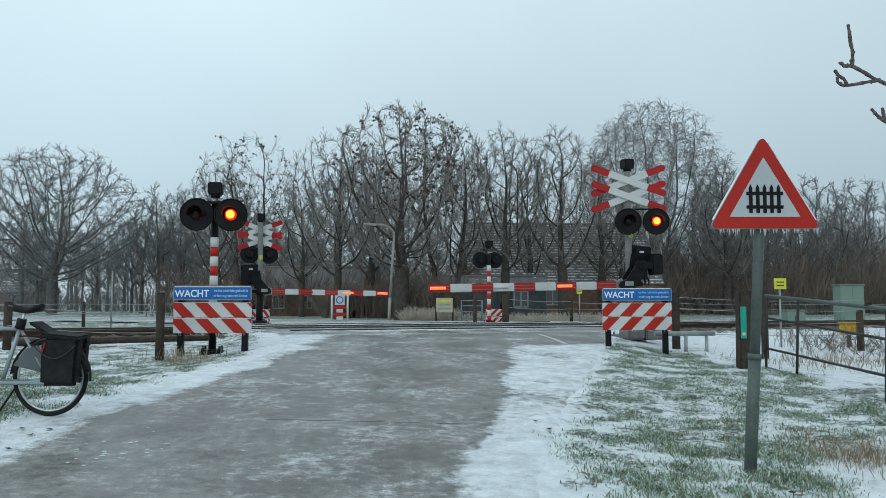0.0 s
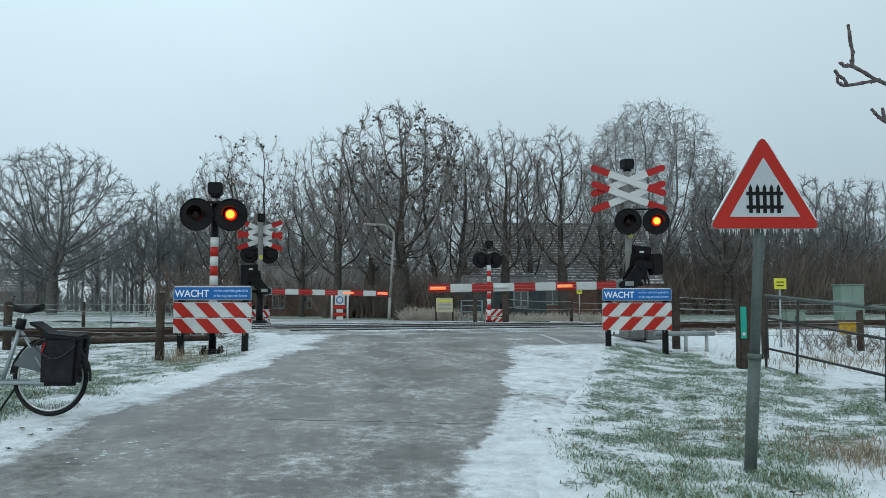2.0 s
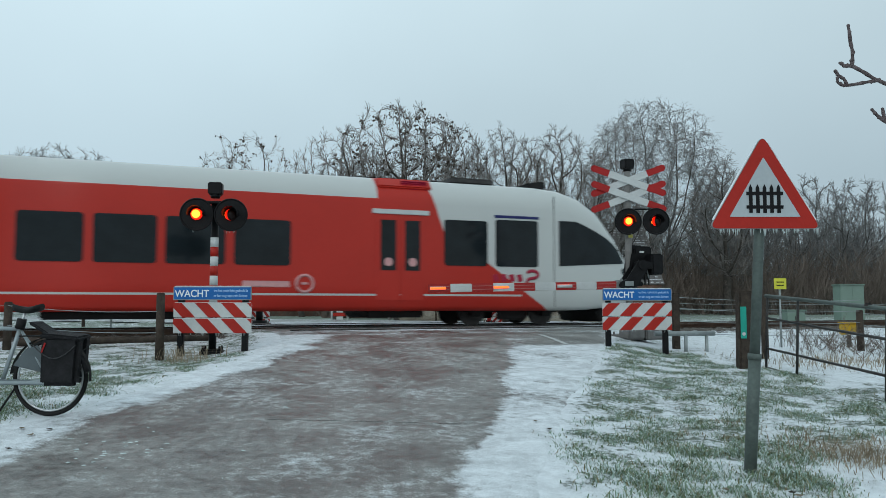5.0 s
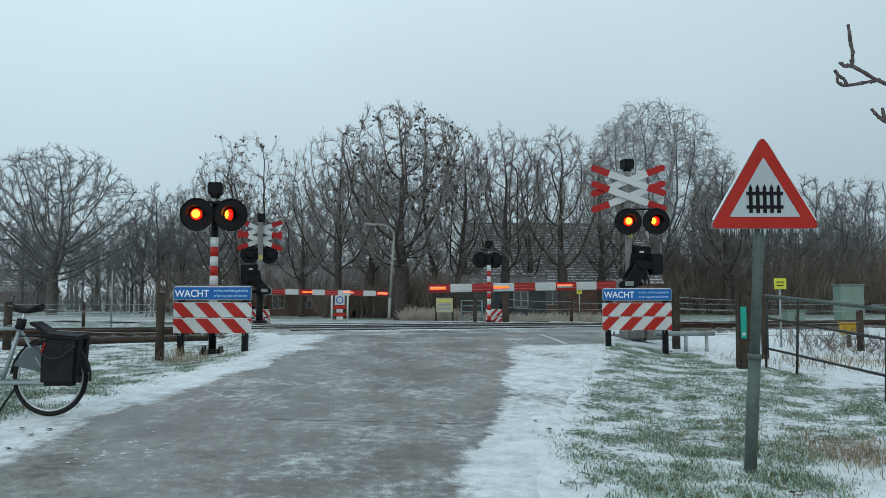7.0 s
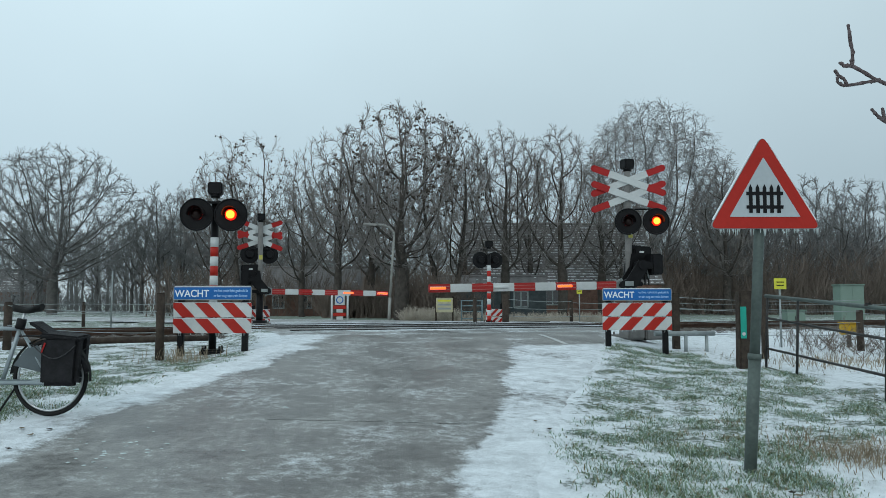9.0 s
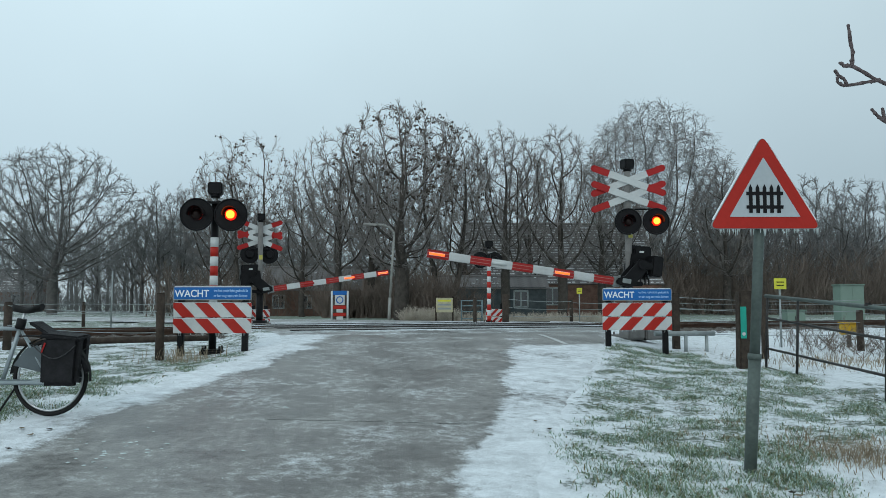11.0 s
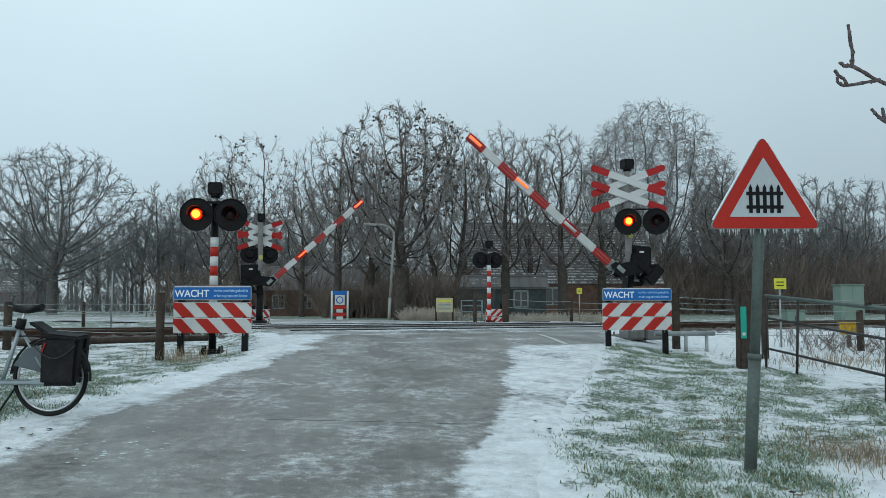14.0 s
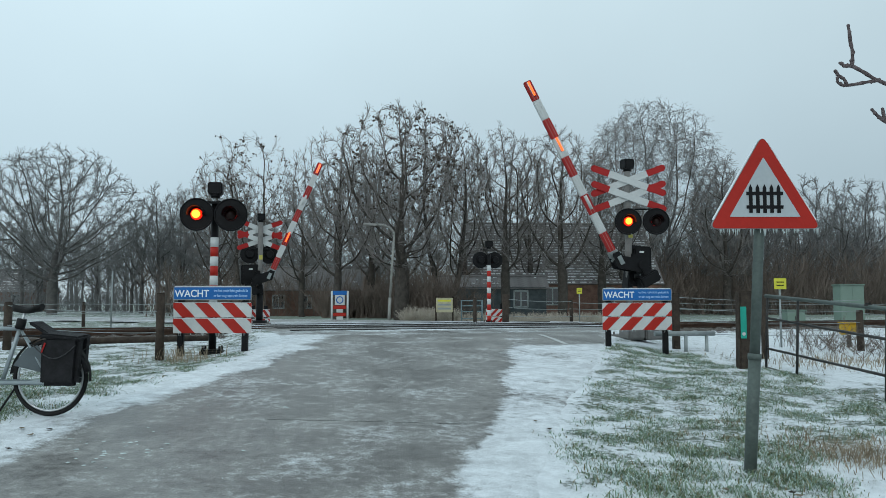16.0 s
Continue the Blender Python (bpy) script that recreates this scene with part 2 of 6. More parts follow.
def grid_mesh(name, P, mats, snow=None, smooth=True):
    """A sheet from rows of points P[i][j]."""
    P = np.asarray(P)
    a, b, _ = P.shape
    idx = np.arange(a * b).reshape(a, b)
    quads = np.stack([idx[:-1, :-1], idx[:-1, 1:], idx[1:, 1:], idx[1:, :-1]], -1).reshape(-1, 4)
    ob = array_mesh(name, P.reshape(-1, 3), quads, mats, smooth=smooth)
    if snow is not None:
        at = ob.data.attributes.new("snow", "FLOAT", "POINT")
        at.data.foreach_set("value", np.asarray(snow, dtype=np.float32).ravel())
    return ob


def text_mesh(name, words, height, place, mat, parent, squeeze=1.0):
    cu = bpy.data.curves.new(name, "FONT")
    cu.body, cu.size, cu.extrude = words, height * 1.4, 0.0015
    cu.offset = height * 0.022
    tmp = new(name, cu)
    bpy.context.view_layer.update()
    me = bpy.data.meshes.new_from_object(tmp.evaluated_get(bpy.context.evaluated_depsgraph_get()))
    bpy.data.objects.remove(tmp)
    me.transform(Matrix.Translation(place) @ Matrix.Diagonal((squeeze, 1, 1, 1)) @ pose(0, 0, 0, 90))
    me.materials.clear()
    me.materials.append(mat)
    ob = new(name, me)
    ob.parent = parent
    return ob


# ---- ground, road, track ----
def spread(fine_lo, fine_hi, step, far, grow=1.18):
    mid = list(np.arange(fine_lo, fine_hi + step / 2, step))
    up, d, v = [], step, fine_hi
    while v < far:
        d *= grow
        v += d
        up.append(v)
    dn, d, v = [], step, fine_lo
    while v > -far:
        d *= grow
        v -= d
        dn.append(v)
    return dn[::-1] + mid + up


def sstep(a, b, v):
    k = min(1.0, max(0.0, (v - a) / (b - a)))
    return k * k * (3 - 2 * k)


def ground_snow(x, y):
    q = q_of(x, y)
    v = 0.56 - 0.14 * lump(x, y, 0.6, 7) - 0.24 * (0.8 * lump(x, y, 2.1, 7) + 0.9 * lump(x, y, 3.8, 8))
    if -60 < y < 40:
        dr = x - float(np.interp(y, RIGHT_Y, RIGHT_X))
        dl = float(np.interp(y, LEFT_Y, LEFT_X)) - x
        v += 0.45 * (1 - sstep(-0.1, 0.35, dr)) if dr > -0.5 and q < -3 else 0
        v += 0.55 * (1 - sstep(0.0, 0.8, dl)) if dl > -0.5 and q < -3 else 0
    if q < -2.5:
        v += 0.42 * sstep(4.6, 6.4, x) * sstep(-13, -9, q)
        v += 0.12 * sstep(-9, -4.5, q)
        v -= 0.12 * sstep(-9.5, -7, q) * sstep(-3.0, -3.8, x)
        v -= 0.26 * sstep(-5.8, -4.2, q) * sstep(4.6, 5.4, x)
        v += 0.25 * sstep(3.0, 1.8, x) * sstep(-12, -16, q)
        v += 0.30 * sstep(2.6, 3.4, x) * sstep(7.6, 6.4, y)
    elif q > 3:
        v -= 0.16
        v -= 0.45 * sstep(13, 22, q) * sstep(-16, -9, x)
    return v


gx, gy = spread(-11, 12, 0.22, 1800), [v for v in spread(2.5, 24, 0.22, 1800) if v > -400]
P, S = [], []
for y in gy:
    P.append([(x, y, ground_z(x, y)) for x in gx])
    S.append([ground_snow(x, y) for x in gx])
tagged(grid_mesh("ground", P, M_GROUND, S), "frosted grass verge and fields with patchy thin snow", "ground", kind="structure")


def road_snow(x, y):
    q = q_of(x, y)
    al, ar = float(np.interp(y, ASPH_L_Y, ASPH_L_X)), float(np.interp(y, ASPH_R_Y, ASPH_R_X))
    wob = 0.20 * lump(x, y, 1.3, 5) + 0.10 * lump(x, y, 4, 6)
    v = 0.22 + 0.16 * lump(x * 0.6, y * 0.35, 1.0, 11) + 0.10 * lump(x, y * 0.5, 2.2, 12)
    if q < -4.0:
        v = max(v, (0.86 + 0.22 * lump(x * 1.2, y * 0.5, 1.0, 33)) * sstep(-0.12, 0.30, x - ar + wob) - 0.35 * max(0, lump(x, y * 1.5, 0.8, 21)) - 0.28 * math.exp(-((x - 1.35) / 0.45) ** 2 - ((y - 9.3) / 0.5) ** 2))
        v = max(v, (0.90 + 0.18 * lump(x, y, 1.4, 35)) * sstep(-0.15, 0.40, al - x + wob))
        v = v - 0.62 * sstep(-6.9, -6.35, q) * sstep(0.5, 0.9, x) + 0.35 * max(0, lump(x * 0.9, y * 2.2, 1.0, 41)) * sstep(-6.5, -6.0, q)
    else:
        v += 0.22 + 0.5 * lump(s_of(x, y) * 0.25, q * 1.6, 1.0, 14)
        v += (1.5 + 0.7 * lump(s_of(x, y) * 0.3, q * 0.6, 1.0, 15)) * math.exp(-((q - 5.2) / 2.0) ** 2)
        if abs(q) < 2.4:
            v -= 0.12
    return v


ry = list(np.arange(-20, 2, 1.0)) + list(np.arange(2, 20, 0.14)) + list(np.arange(20, 44.5, 0.35))
P, S = [], []
for y in ry:
    xl, xr = float(np.interp(y, LEFT_Y, LEFT_X)) - 0.15, float(np.interp(y, RIGHT_Y, RIGHT_X)) + 0.15 + 0.10 * lump(0, y, 1.1, 61) + 0.05 * lump(0, y, 3.3, 62)
    xs = np.linspace(xl, xr, 64)
    P.append([(x, y, road_z(x, y) - (0.035 if i in (0, 63) else 0.006 if i in (1, 62) else 0.0)) for i, x in enumerate(xs)])
    S.append([road_snow(x, y) for x in xs])
tagged(grid_mesh("road", P, M_ROAD, S), "worn grey asphalt road glazed with ice and packed snow", "road", kind="structure")

# ballast bed with sloping shoulders, either side of the crossing
P, S = [], []
for s in list(np.arange(-260, -16, 3.0)) + list(np.arange(-16, 34, 0.16)) + list(np.arange(34, 300, 3.0)):
    row, srow = [], []
    for q in np.linspace(-3.1, 3.1, 40):
        z = float(np.interp(abs(q), (0, 1.7, 3.1), (0.62, 0.60, 0.36)))
        if abs(s) < 40:
            z += 0.05 * noise.noise(Vector((s * 5, q * 5, 1))) * (abs(q) > 0.2)
        row.append(tq(s, q, z))
        srow.append(0.30 + (0.3 if q < -1.9 or q > 1.9 else 0) + 0.2 * lump(s, q, 0.6))
    P.append(row)
    S.append(srow)
tagged(grid_mesh("track_bed", P, M_BALLAST, S, smooth=False), "brown stone ballast bed dusted with snow", "track bed", kind="structure")
M_RAIL = material("rusty_rail", (0.075, 0.045, 0.032), 0.6, 0.4, vary=0.4, scale=3)
M_RAILTOP = material("polished_rail_head", (0.35, 0.36, 0.37), 0.25, 1.0, vary=0.1)
for q in (-0.755, 0.755):
    bm = bmesh.new()
    for z0, z1, w, mi in ((0.585, 0.60, 0.14, 0), (0.60, 0.70, 0.018, 0), (0.70, 0.748, 0.070, 0), (0.748, 0.752, 0.06, 1)):
        box(bm, (0, 0, (z0 + z1) / 2), (560, w, z1 - z0), mi=mi)
    ob = part("rail", bm, (M_RAIL, M_RAILTOP))
    ob.matrix_world = Matrix.Translation(tq(20, q)) @ Matrix.Rotation(TA, 4, "Z")
    tagged(ob, "rusty steel railway rail with a polished running surface", "rail", "rails of the track", "structure")


def lift(group):
    """Hand a temporary frame's parts on to the thing above it, in place."""
    for c in list(group.children):
        m = group.matrix_basis @ c.matrix_basis
        c.parent = group.parent
        c.matrix_basis = m


# ---- crossing signals ----
def lamp_ball(parent, place, r=0.105, name="lamp"):
    """A round lamp whose body turns in its housing: one side is lit, the other is dark glass."""
    bm = bmesh.new()
    bmesh.ops.create_uvsphere(bm, u_segments=24, v_segments=16, radius=r)
    bmesh.ops.rotate(bm, cent=(0, 0, 0), matrix=Matrix.Rotation(radians(90), 3, "X"), verts=bm.verts[:])
    for f in bm.faces:
        c = f.calc_center_median().normalized()
        a = math.degrees(math.acos(max(-1, min(1, -c.y))))
        f.material_index = 0 if a < 46 else 3 if a < 58 else 1 if a < 86 else 2
        f.smooth = True
    ob = part(name, bm, (M_AMBER, M_REDGLOW, M_LENS_OFF, M_MID), parent)
    ob.location = place
    return ob


def lamp_head(thing, x, z, y=-0.16, lit=True, hood=True):
    """A black round target board with a deep hood round its lamp. It faces -y."""
    bm = bmesh.new()
    rod(bm, (x, y, z), (x, y + 0.045, z), 0.285, 0.285, 36)
    torus(bm, (x, y, z), 0.283, 0.016, 36, 6)
    rod(bm, (x, y + 0.045, z), (x, y + 0.16, z), 0.15, 0.11, 24)
    board = part("target_board", bm, M_BLACK, thing)
    bm = bmesh.new()
    n = 18
    for i in range(n):
        a0, a1 = math.pi * (1.12 * i / n - 0.06), math.pi * (1.12 * (i + 1) / n - 0.06)
        rr, ln = 0.135, 0.24
        vs = []
        for r_ in (rr, rr + 0.008):
            vs.append([bm.verts.new((x + r_ * math.cos(a), yy, z + r_ * math.sin(a))) for a, yy in ((a0, y), (a1, y), (a1, y - ln), (a0, y - ln))])
        bm.faces.new(vs[0])
        bm.faces.new(vs[1][::-1])
        bm.faces.new((vs[0][3], vs[0][2], vs[1][2], vs[1][3]))
    bmesh.ops.remove_doubles(bm, verts=bm.verts[:], dist=0.0005)
    part("hood", bm, M_BLACK, board)
    if lit:
        return lamp_ball(board, (x, y - 0.01, z))
    bm = bmesh.new()
    bmesh.ops.create_uvsphere(bm, u_segments=20, v_segments=12, radius=0.1, matrix=Matrix.Translation((x, y - 0.01, z)))
    part("lens", bm, M_LENS_OFF, board, smooth=True)
    return None


def mast(thing, h, bands=None, r=0.055, mat=None):
    bm = bmesh.new()
    rod(bm, (0, 0, -0.25), (0, 0, h), r, r, 16)
    part("mast", bm, mat or M_BLACK, thing)
    for z0, z1, m in bands or ():
        bm = bmesh.new()
        rod(bm, (0, 0, z0), (0, 0, z1), r + 0.004, r + 0.004, 16)
        part("band", bm, m, thing)


def bell(thing, z):
    bm = bmesh.new()
    box(bm, (0, 0, z + 0.12), (0.25, 0.24, 0.22), bevel=0.02)
    rod(bm, (0, 0, z - 0.05), (0, 0, z + 0.02), 0.08, 0.10, 16)
    part("bell_housing", bm, M_BLACK, thing)


def icicles(thing, spots, rnd):
    bm = bmesh.new()
    for x, y, z in spots:
        ln = rnd.uniform(0.015, 0.06)
        rod(bm, (x, y, z), (x + rnd.uniform(-.002, .002), y, z - ln), 0.006, 0.001, 5)
    part("icicles", bm, M_ICE, thing, "short clear icicles")["kind"] = "stuff"


M_ICE = material("clear_ice", (0.50, 0.57, 0.57), 0.2, vary=0.15, bump=0)


def cross(thing, z, w=0.98):
    """Two saltires, one above the other, red ends on white boards."""
    for dz, tag in ((0.182, 0), (-0.182, 1)):
        for k, sgn in ((0, 1), (1, -1)):
            ang = radians(20.5) * sgn
            y = -0.085 - 0.02 * (tag + 2 * (1 - k))
            for x0, x1, m in ((-1, -0.52, M_RED), (-0.52, 0.52, M_WHITE), (0.52, 1, M_RED)):
                bm = bmesh.new()
                a, b, hh = x0 * w, x1 * w, 0.074
                pts = [(a, -hh), (b, -hh), (b, hh), (a, hh)]
                if abs(x0) == 1:
                    pts = [(a, -hh * .45), (a + .05, -hh), (b, -hh), (b, hh), (a + .05, hh), (a, hh * .45)]
                if abs(x1) == 1:
                    pts = [(a, -hh), (b - .05, -hh), (b, -hh * .45), (b, hh * .45), (b - .05, hh), (a, hh)]
                c, s_ = math.cos(ang), math.sin(ang)
                poly_plate(bm, [(px * c + pz * s_, -px * s_ + pz * c + z + dz) for px, pz in pts], y, y + 0.014)
                part("cross_board", bm, m, thing)


def arm_lamp(arm, x, name="arm_light"):
    """A bar light that turns about the arm's own line: lit on one side, dark on the other."""
    bm = bmesh.new()
    r, n, ln = 0.034, 16, 0.165
    rod(bm, (-ln, 0, 0), (ln, 0, 0), r, r, n)
    for f in bm.faces:
        c = f.calc_center_median()
        f.material_index = 0 if c.y < -0.02 and abs(c.z) < 0.026 else 1
    ob = part(name, bm, (M_BARGLOW, M_WHITE if int(abs(x) * 10) % 2 else M_RED), arm)
    ob.location = (x, -0.052, 0)
    return ob


def barrier_arm(thing, pivot, ln, start, sgn, lamps, stripes, drop, yaw):
    """The striped boom along sgn * x, hung below and before its pivot by a crank; its own frame is at the pivot."""
    arm = new("barrier_arm")
    arm.parent = thing
    arm.location = Matrix.Rotation(yaw, 3, "Z") @ Vector(pivot)
    ox, oz = 0.0, -drop
    edges = np.linspace(start, ln, stripes + 1)
    for i in range(stripes):
        bm = bmesh.new()
        red = (stripes - 1 - i) % 2 == 0
        xm, xl = ox + sgn * (edges[i] + edges[i + 1]) / 2, edges[i + 1] - edges[i]
        box(bm, (xm, 0, oz), (xl, 0.085, 0.175), bevel=0.012)
        for dz in (-0.035, 0.035):
            box(bm, (xm, -0.044, oz + dz), (xl, 0.01, 0.012), mi=1 if red else 0)
        part("arm_stripe", bm, (M_ARMRED, M_ARMRIB) if red else M_WHITE, arm)
    bm = bmesh.new()
    for sg in (-1, 1):
        poly_plate(bm, [(-sgn * 0.12, 0.10), (sgn * 0.08, 0.12), (sgn * 0.38, oz + 0.13), (sgn * (start - 0.04), oz + 0.07), (sgn * (start - 0.04), oz - 0.07), (sgn * 0.20, oz - 0.10), (-sgn * 0.10, -0.13)], sg * 0.15 - 0.015, sg * 0.15 + 0.015)
    box(bm, (sgn * (start - 0.2), 0, oz), (0.32, 0.26, 0.10), bevel=0.02)
    rod(bm, (0, -0.21, 0), (0, 0.2, 0), 0.10, n=20)
    part("arm_fork", bm, M_BLACK, arm)
    bm = bmesh.new()
    box(bm, (ox + sgn * (start - 0.06), 0, oz), (0.16, 0.12, 0.23), bevel=0.02)
    box(bm, (ox + sgn * (start - 0.14), -0.055, oz), (0.05, 0.03, 0.31), Euler((0, sgn * 0.3, 0)).to_matrix(), bevel=0.008)
    box(bm, (ox + sgn * (start - 0.24), -0.165, oz + 0.03), (0.20, 0.02, 0.10), bevel=0.005)
    part("arm_clamp", bm, M_STEEL, arm, "bare steel clamp of the boom")
    bm = bmesh.new()
    box(bm, (-sgn * 0.34, 0, 0.02), (0.26, 0.40, 0.46), bevel=0.03)
    box(bm, (-sgn * 0.16, 0, 0.0), (0.18, 0.36, 0.16), bevel=0.02)
    part("counterweight", bm, M_BLACK, arm)
    out = [arm_lamp(arm, sgn * v) for v in lamps]
    for ob in out:
        ob.location += Vector((ox, 0, oz))
    return arm, out


def drive_box(thing, z, sgn):
    bm = bmesh.new()
    box(bm, (sgn * 0.34, 0.10, z + 0.06), (0.52, 0.30, 0.62), bevel=0.03)
    box(bm, (sgn * 0.20, 0.06, z + 0.34), (0.30, 0.22, 0.10), bevel=0.02)
    box(bm, (sgn * 0.34, -0.06, z + 0.12), (0.40, 0.02, 0.42), bevel=0.005)
    for sx in (0.14, 0.54):
        rod(bm, (sgn * sx, -0.075, z + 0.30), (sgn * sx, -0.06, z + 0.30), 0.014, n=6)
    part("drive_housing", bm, M_BLACK, thing)
    bm = bmesh.new()
    box(bm, (sgn * 0.40, 0.10, z - 0.31), (0.34, 0.20, 0.14), bevel=0.02)
    for sx in (0.30, 0.42, 0.52):
        rod(bm, (sgn * sx, -0.01, z - 0.50), (sgn * sx, -0.01, z - 0.24), 0.02, n=8)
    part("mounting_bolt", bm, M_DARKSTEEL, thing)
    bm = bmesh.new()
    box(bm, (sgn * 0.30, -0.075, z + 0.24), (0.12, 0.008, 0.04))
    part("type_plate", bm, M_WHITE, thing)
    bm = bmesh.new()
    rod(bm, (sgn * 0.10, -0.27, z - 0.30), (sgn * 0.26, -0.27, z - 0.06), 0.018)
    rod(bm, (sgn * 0.33, -0.27, z - 0.36), (sgn * 0.29, -0.27, z - 0.18), 0.014)
    part("link_rod", bm, M_STEEL if sgn > 0 else M_DARKSTEEL, thing)
    bm = bmesh.new()
    box(bm, (sgn * 0.02, 0.02, z - 0.20), (0.14, 0.26, 0.80), Euler((0, sgn * 0.16, 0)).to_matrix(), bevel=0.02)
    box(bm, (sgn * 0.10, 0.0, z - 0.48), (0.36, 0.30, 0.10), bevel=0.02)
    part("bearing_bracket", bm, M_BLACK, thing)
    bm = bmesh.new()
    box(bm, (0, -0.085, z + 0.62), (0.11, 0.012, 0.14), bevel=0.003)
    part("number_plate", bm, M_YTAG, thing, "small yellow plate on the mast")


M_YTAG = material("yellow_tag", (0.50, 0.46, 0.10), 0.5, vary=0.15, scale=8)


def foot(thing, w=0.5):
    bm = bmesh.new()
    box(bm, (0, 0, 0.02), (w, w, 0.12), bevel=0.03)
    for dx in (-1, 1):
        for dy in (-1, 1):
            rod(bm, (dx * w * .36, dy * w * .36, 0.08), (dx * w * .36, dy * w * .36, 0.14), 0.02, n=6)
    part("base_plate", bm, M_CONCRETE if w > .55 else M_BLACK, thing)


def on_ground(x, y, turn=0.0, dz=0.0):
    return Matrix.Translation((x, y, ground_z(x, y) + dz)) @ Matrix.Rotation(turn, 4, "Z")


rnd = random.Random(4)
YAW_R, YAW_L = 0.18 - TA, 0.322 - TA
LAMPS_A, LAMPS_B = [], []
BARS_A, BARS_B = [], []
# near mast beside the left verge, lamps only
g = on_ground(-4.14, 13.86, radians(8))
sig = empty("crossing_signal", g)
z0 = g.translation.z
mast(sig, 2.72, [(2.09 - 0.1735 * (i + 1), 2.09 - 0.1735 * i, M_ORANGE_RED if i % 2 else M_WHITE) for i in range(8)], 0.068)
bm = bmesh.new()
rod(bm, (-0.3, -0.05, 2.72), (0.3, -0.05, 2.72), 0.018)
box(bm, (0, -0.05, 2.72), (0.26, 0.2, 0.04), bevel=0.01)
part("cross_arm", bm, M_BLACK, sig)
bell(sig, 2.86)
LAMPS_A.append(lamp_head(sig, -0.298, 2.92 - z0))
LAMPS_B.append(lamp_head(sig, 0.298, 2.92 - z0))
foot(sig, 0.4)
icicles(sig, [(sx + rnd.uniform(-.08, .08), -0.14, 2.92 - z0 - 0.285) for sx in (-.298, .298) for _ in range(4)], rnd)
tagged(sig, "black twin red warning lights on a red and white striped mast", "crossing light", "warning lights at the crossing")

# near right barrier with saltires, lamps and boom
g = on_ground(4.16, 17.16)
bar = empty("crossing_barrier", g @ Matrix.Rotation(TA, 4, "Z"))
z0 = g.translation.z
mast(bar, 4.0, None, 0.075, M_CONCRETE)
bell(bar, 4.35 - z0)
face = empty("signal_face")
face.parent = bar
face.rotation_euler = (0, 0, -TA + radians(-4))
cross(face, 3.90 - z0, 0.875)
bm = bmesh.new()
rod(bm, (-0.1, -0.05, 3.44 - z0), (0.62, -0.05, 3.44 - z0), 0.02)
part("cross_arm", bm, M_BLACK, face)
LAMPS_A.append(lamp_head(face, -0.03, 3.15 - z0, -0.2))
LAMPS_B.append(lamp_head(face, 0.58, 3.15 - z0, -0.2))
lift(face)
bpy.data.objects.remove(face)
drive_box(bar, 2.25 - z0, 1)
ARM_R, lam = barrier_arm(bar, (0.155, -0.22, 2.168 - z0), 4.745, 0.567, -1, (4.55, 3.19, 1.77), 9, 0.425, YAW_R)
BARS_A.append(lam[1]), BARS_B.append(lam[2])
foot(bar, 0.7)
bm = bmesh.new()
box(bm, (-0.2, -0.35, 0.17), (0.42, 0.4, 0.36), bevel=0.03)
box(bm, (0.28, -0.35, 0.14), (0.46, 0.4, 0.32), bevel=0.03)
part("foundation_block", bm, M_CONCRETE, bar)
icicles(bar, [(rnd.uniform(-.2, .75), -0.3, 3.15 - z0 - 0.28) for _ in range(6)], rnd)
tagged(bar, "half barrier with red and white boom, saltires and twin red lights", "level crossing barrier", "barriers at the crossing")

# far left barrier, seen from behind
g = on_ground(-5.86, 24.57)
bar = empty("crossing_barrier", g @ Matrix.Rotation(TA, 4, "Z"))
z0 = g.translation.z
mast(bar, 3.5, None, 0.08, M_CONCRETE)
bell(bar, 4.0 - z0)
face = empty("signal_face")
face.parent = bar
face.rotation_euler = (0, 0, math.pi - TA + radians(22))
cross(face, 3.55 - z0, 0.76)
bm = bmesh.new()
rod(bm, (-0.35, -0.03, 3.1 - z0), (0.35, -0.03, 3.1 - z0), 0.02)
part("cross_arm", bm, M_BLACK, face)
lamp_head(face, -0.31, 2.93 - z0, -0.2, lit=False)
lamp_head(face, 0.31, 2.93 - z0, -0.2, lit=False)
lift(face)
bpy.data.objects.remove(face)
drive_box(bar, 2.2 - z0, -1)
bm = bmesh.new()
rod(bm, (0, 0, -0.1), (0, 0, 1.95 - z0), 0.11, 0.10, 16)
rod(bm, (0, 0, -0.1), (0, 0, 0.16), 0.34, 0.24, 20)
part("lower_sleeve", bm, M_BLACK, bar)
ARM_L, lam = barrier_arm(bar, (-0.156, -0.2, 2.095 - z0), 4.332, 0.512, 1, (4.13, 2.98, 1.65), 9, 0.364, YAW_L)
BARS_B.append(lam[1]), BARS_A.append(lam[2])
foot(bar, 0.7)
tagged(bar, "half barrier with red and white boom seen from behind", "level crossing barrier", "barriers at the crossing")

# far right mast, seen from behind
g = on_ground(1.65, 27.55, math.pi + radians(14))
sig = empty("crossing_signal", g)
z0 = g.translation.z
mast(sig, 2.5, [(0.1 + 0.2 * i, 0.1 + 0.2 * (i + 1), M_WHITE if i % 2 else M_ORANGE_RED) for i in range(10)], 0.068)
bell(sig, 2.75)
bm = bmesh.new()
rod(bm, (-0.3, -0.05, 2.66), (0.3, -0.05, 2.66), 0.018)
part("cross_arm", bm, M_BLACK, sig)
for sx in (-0.27, 0.27):
    lamp_head(sig, sx, 2.92 - z0, lit=False)
foot(sig, 0.4)
tagged(sig, "black twin warning lights on a striped mast seen from behind", "crossing light", "warning lights at the crossing")


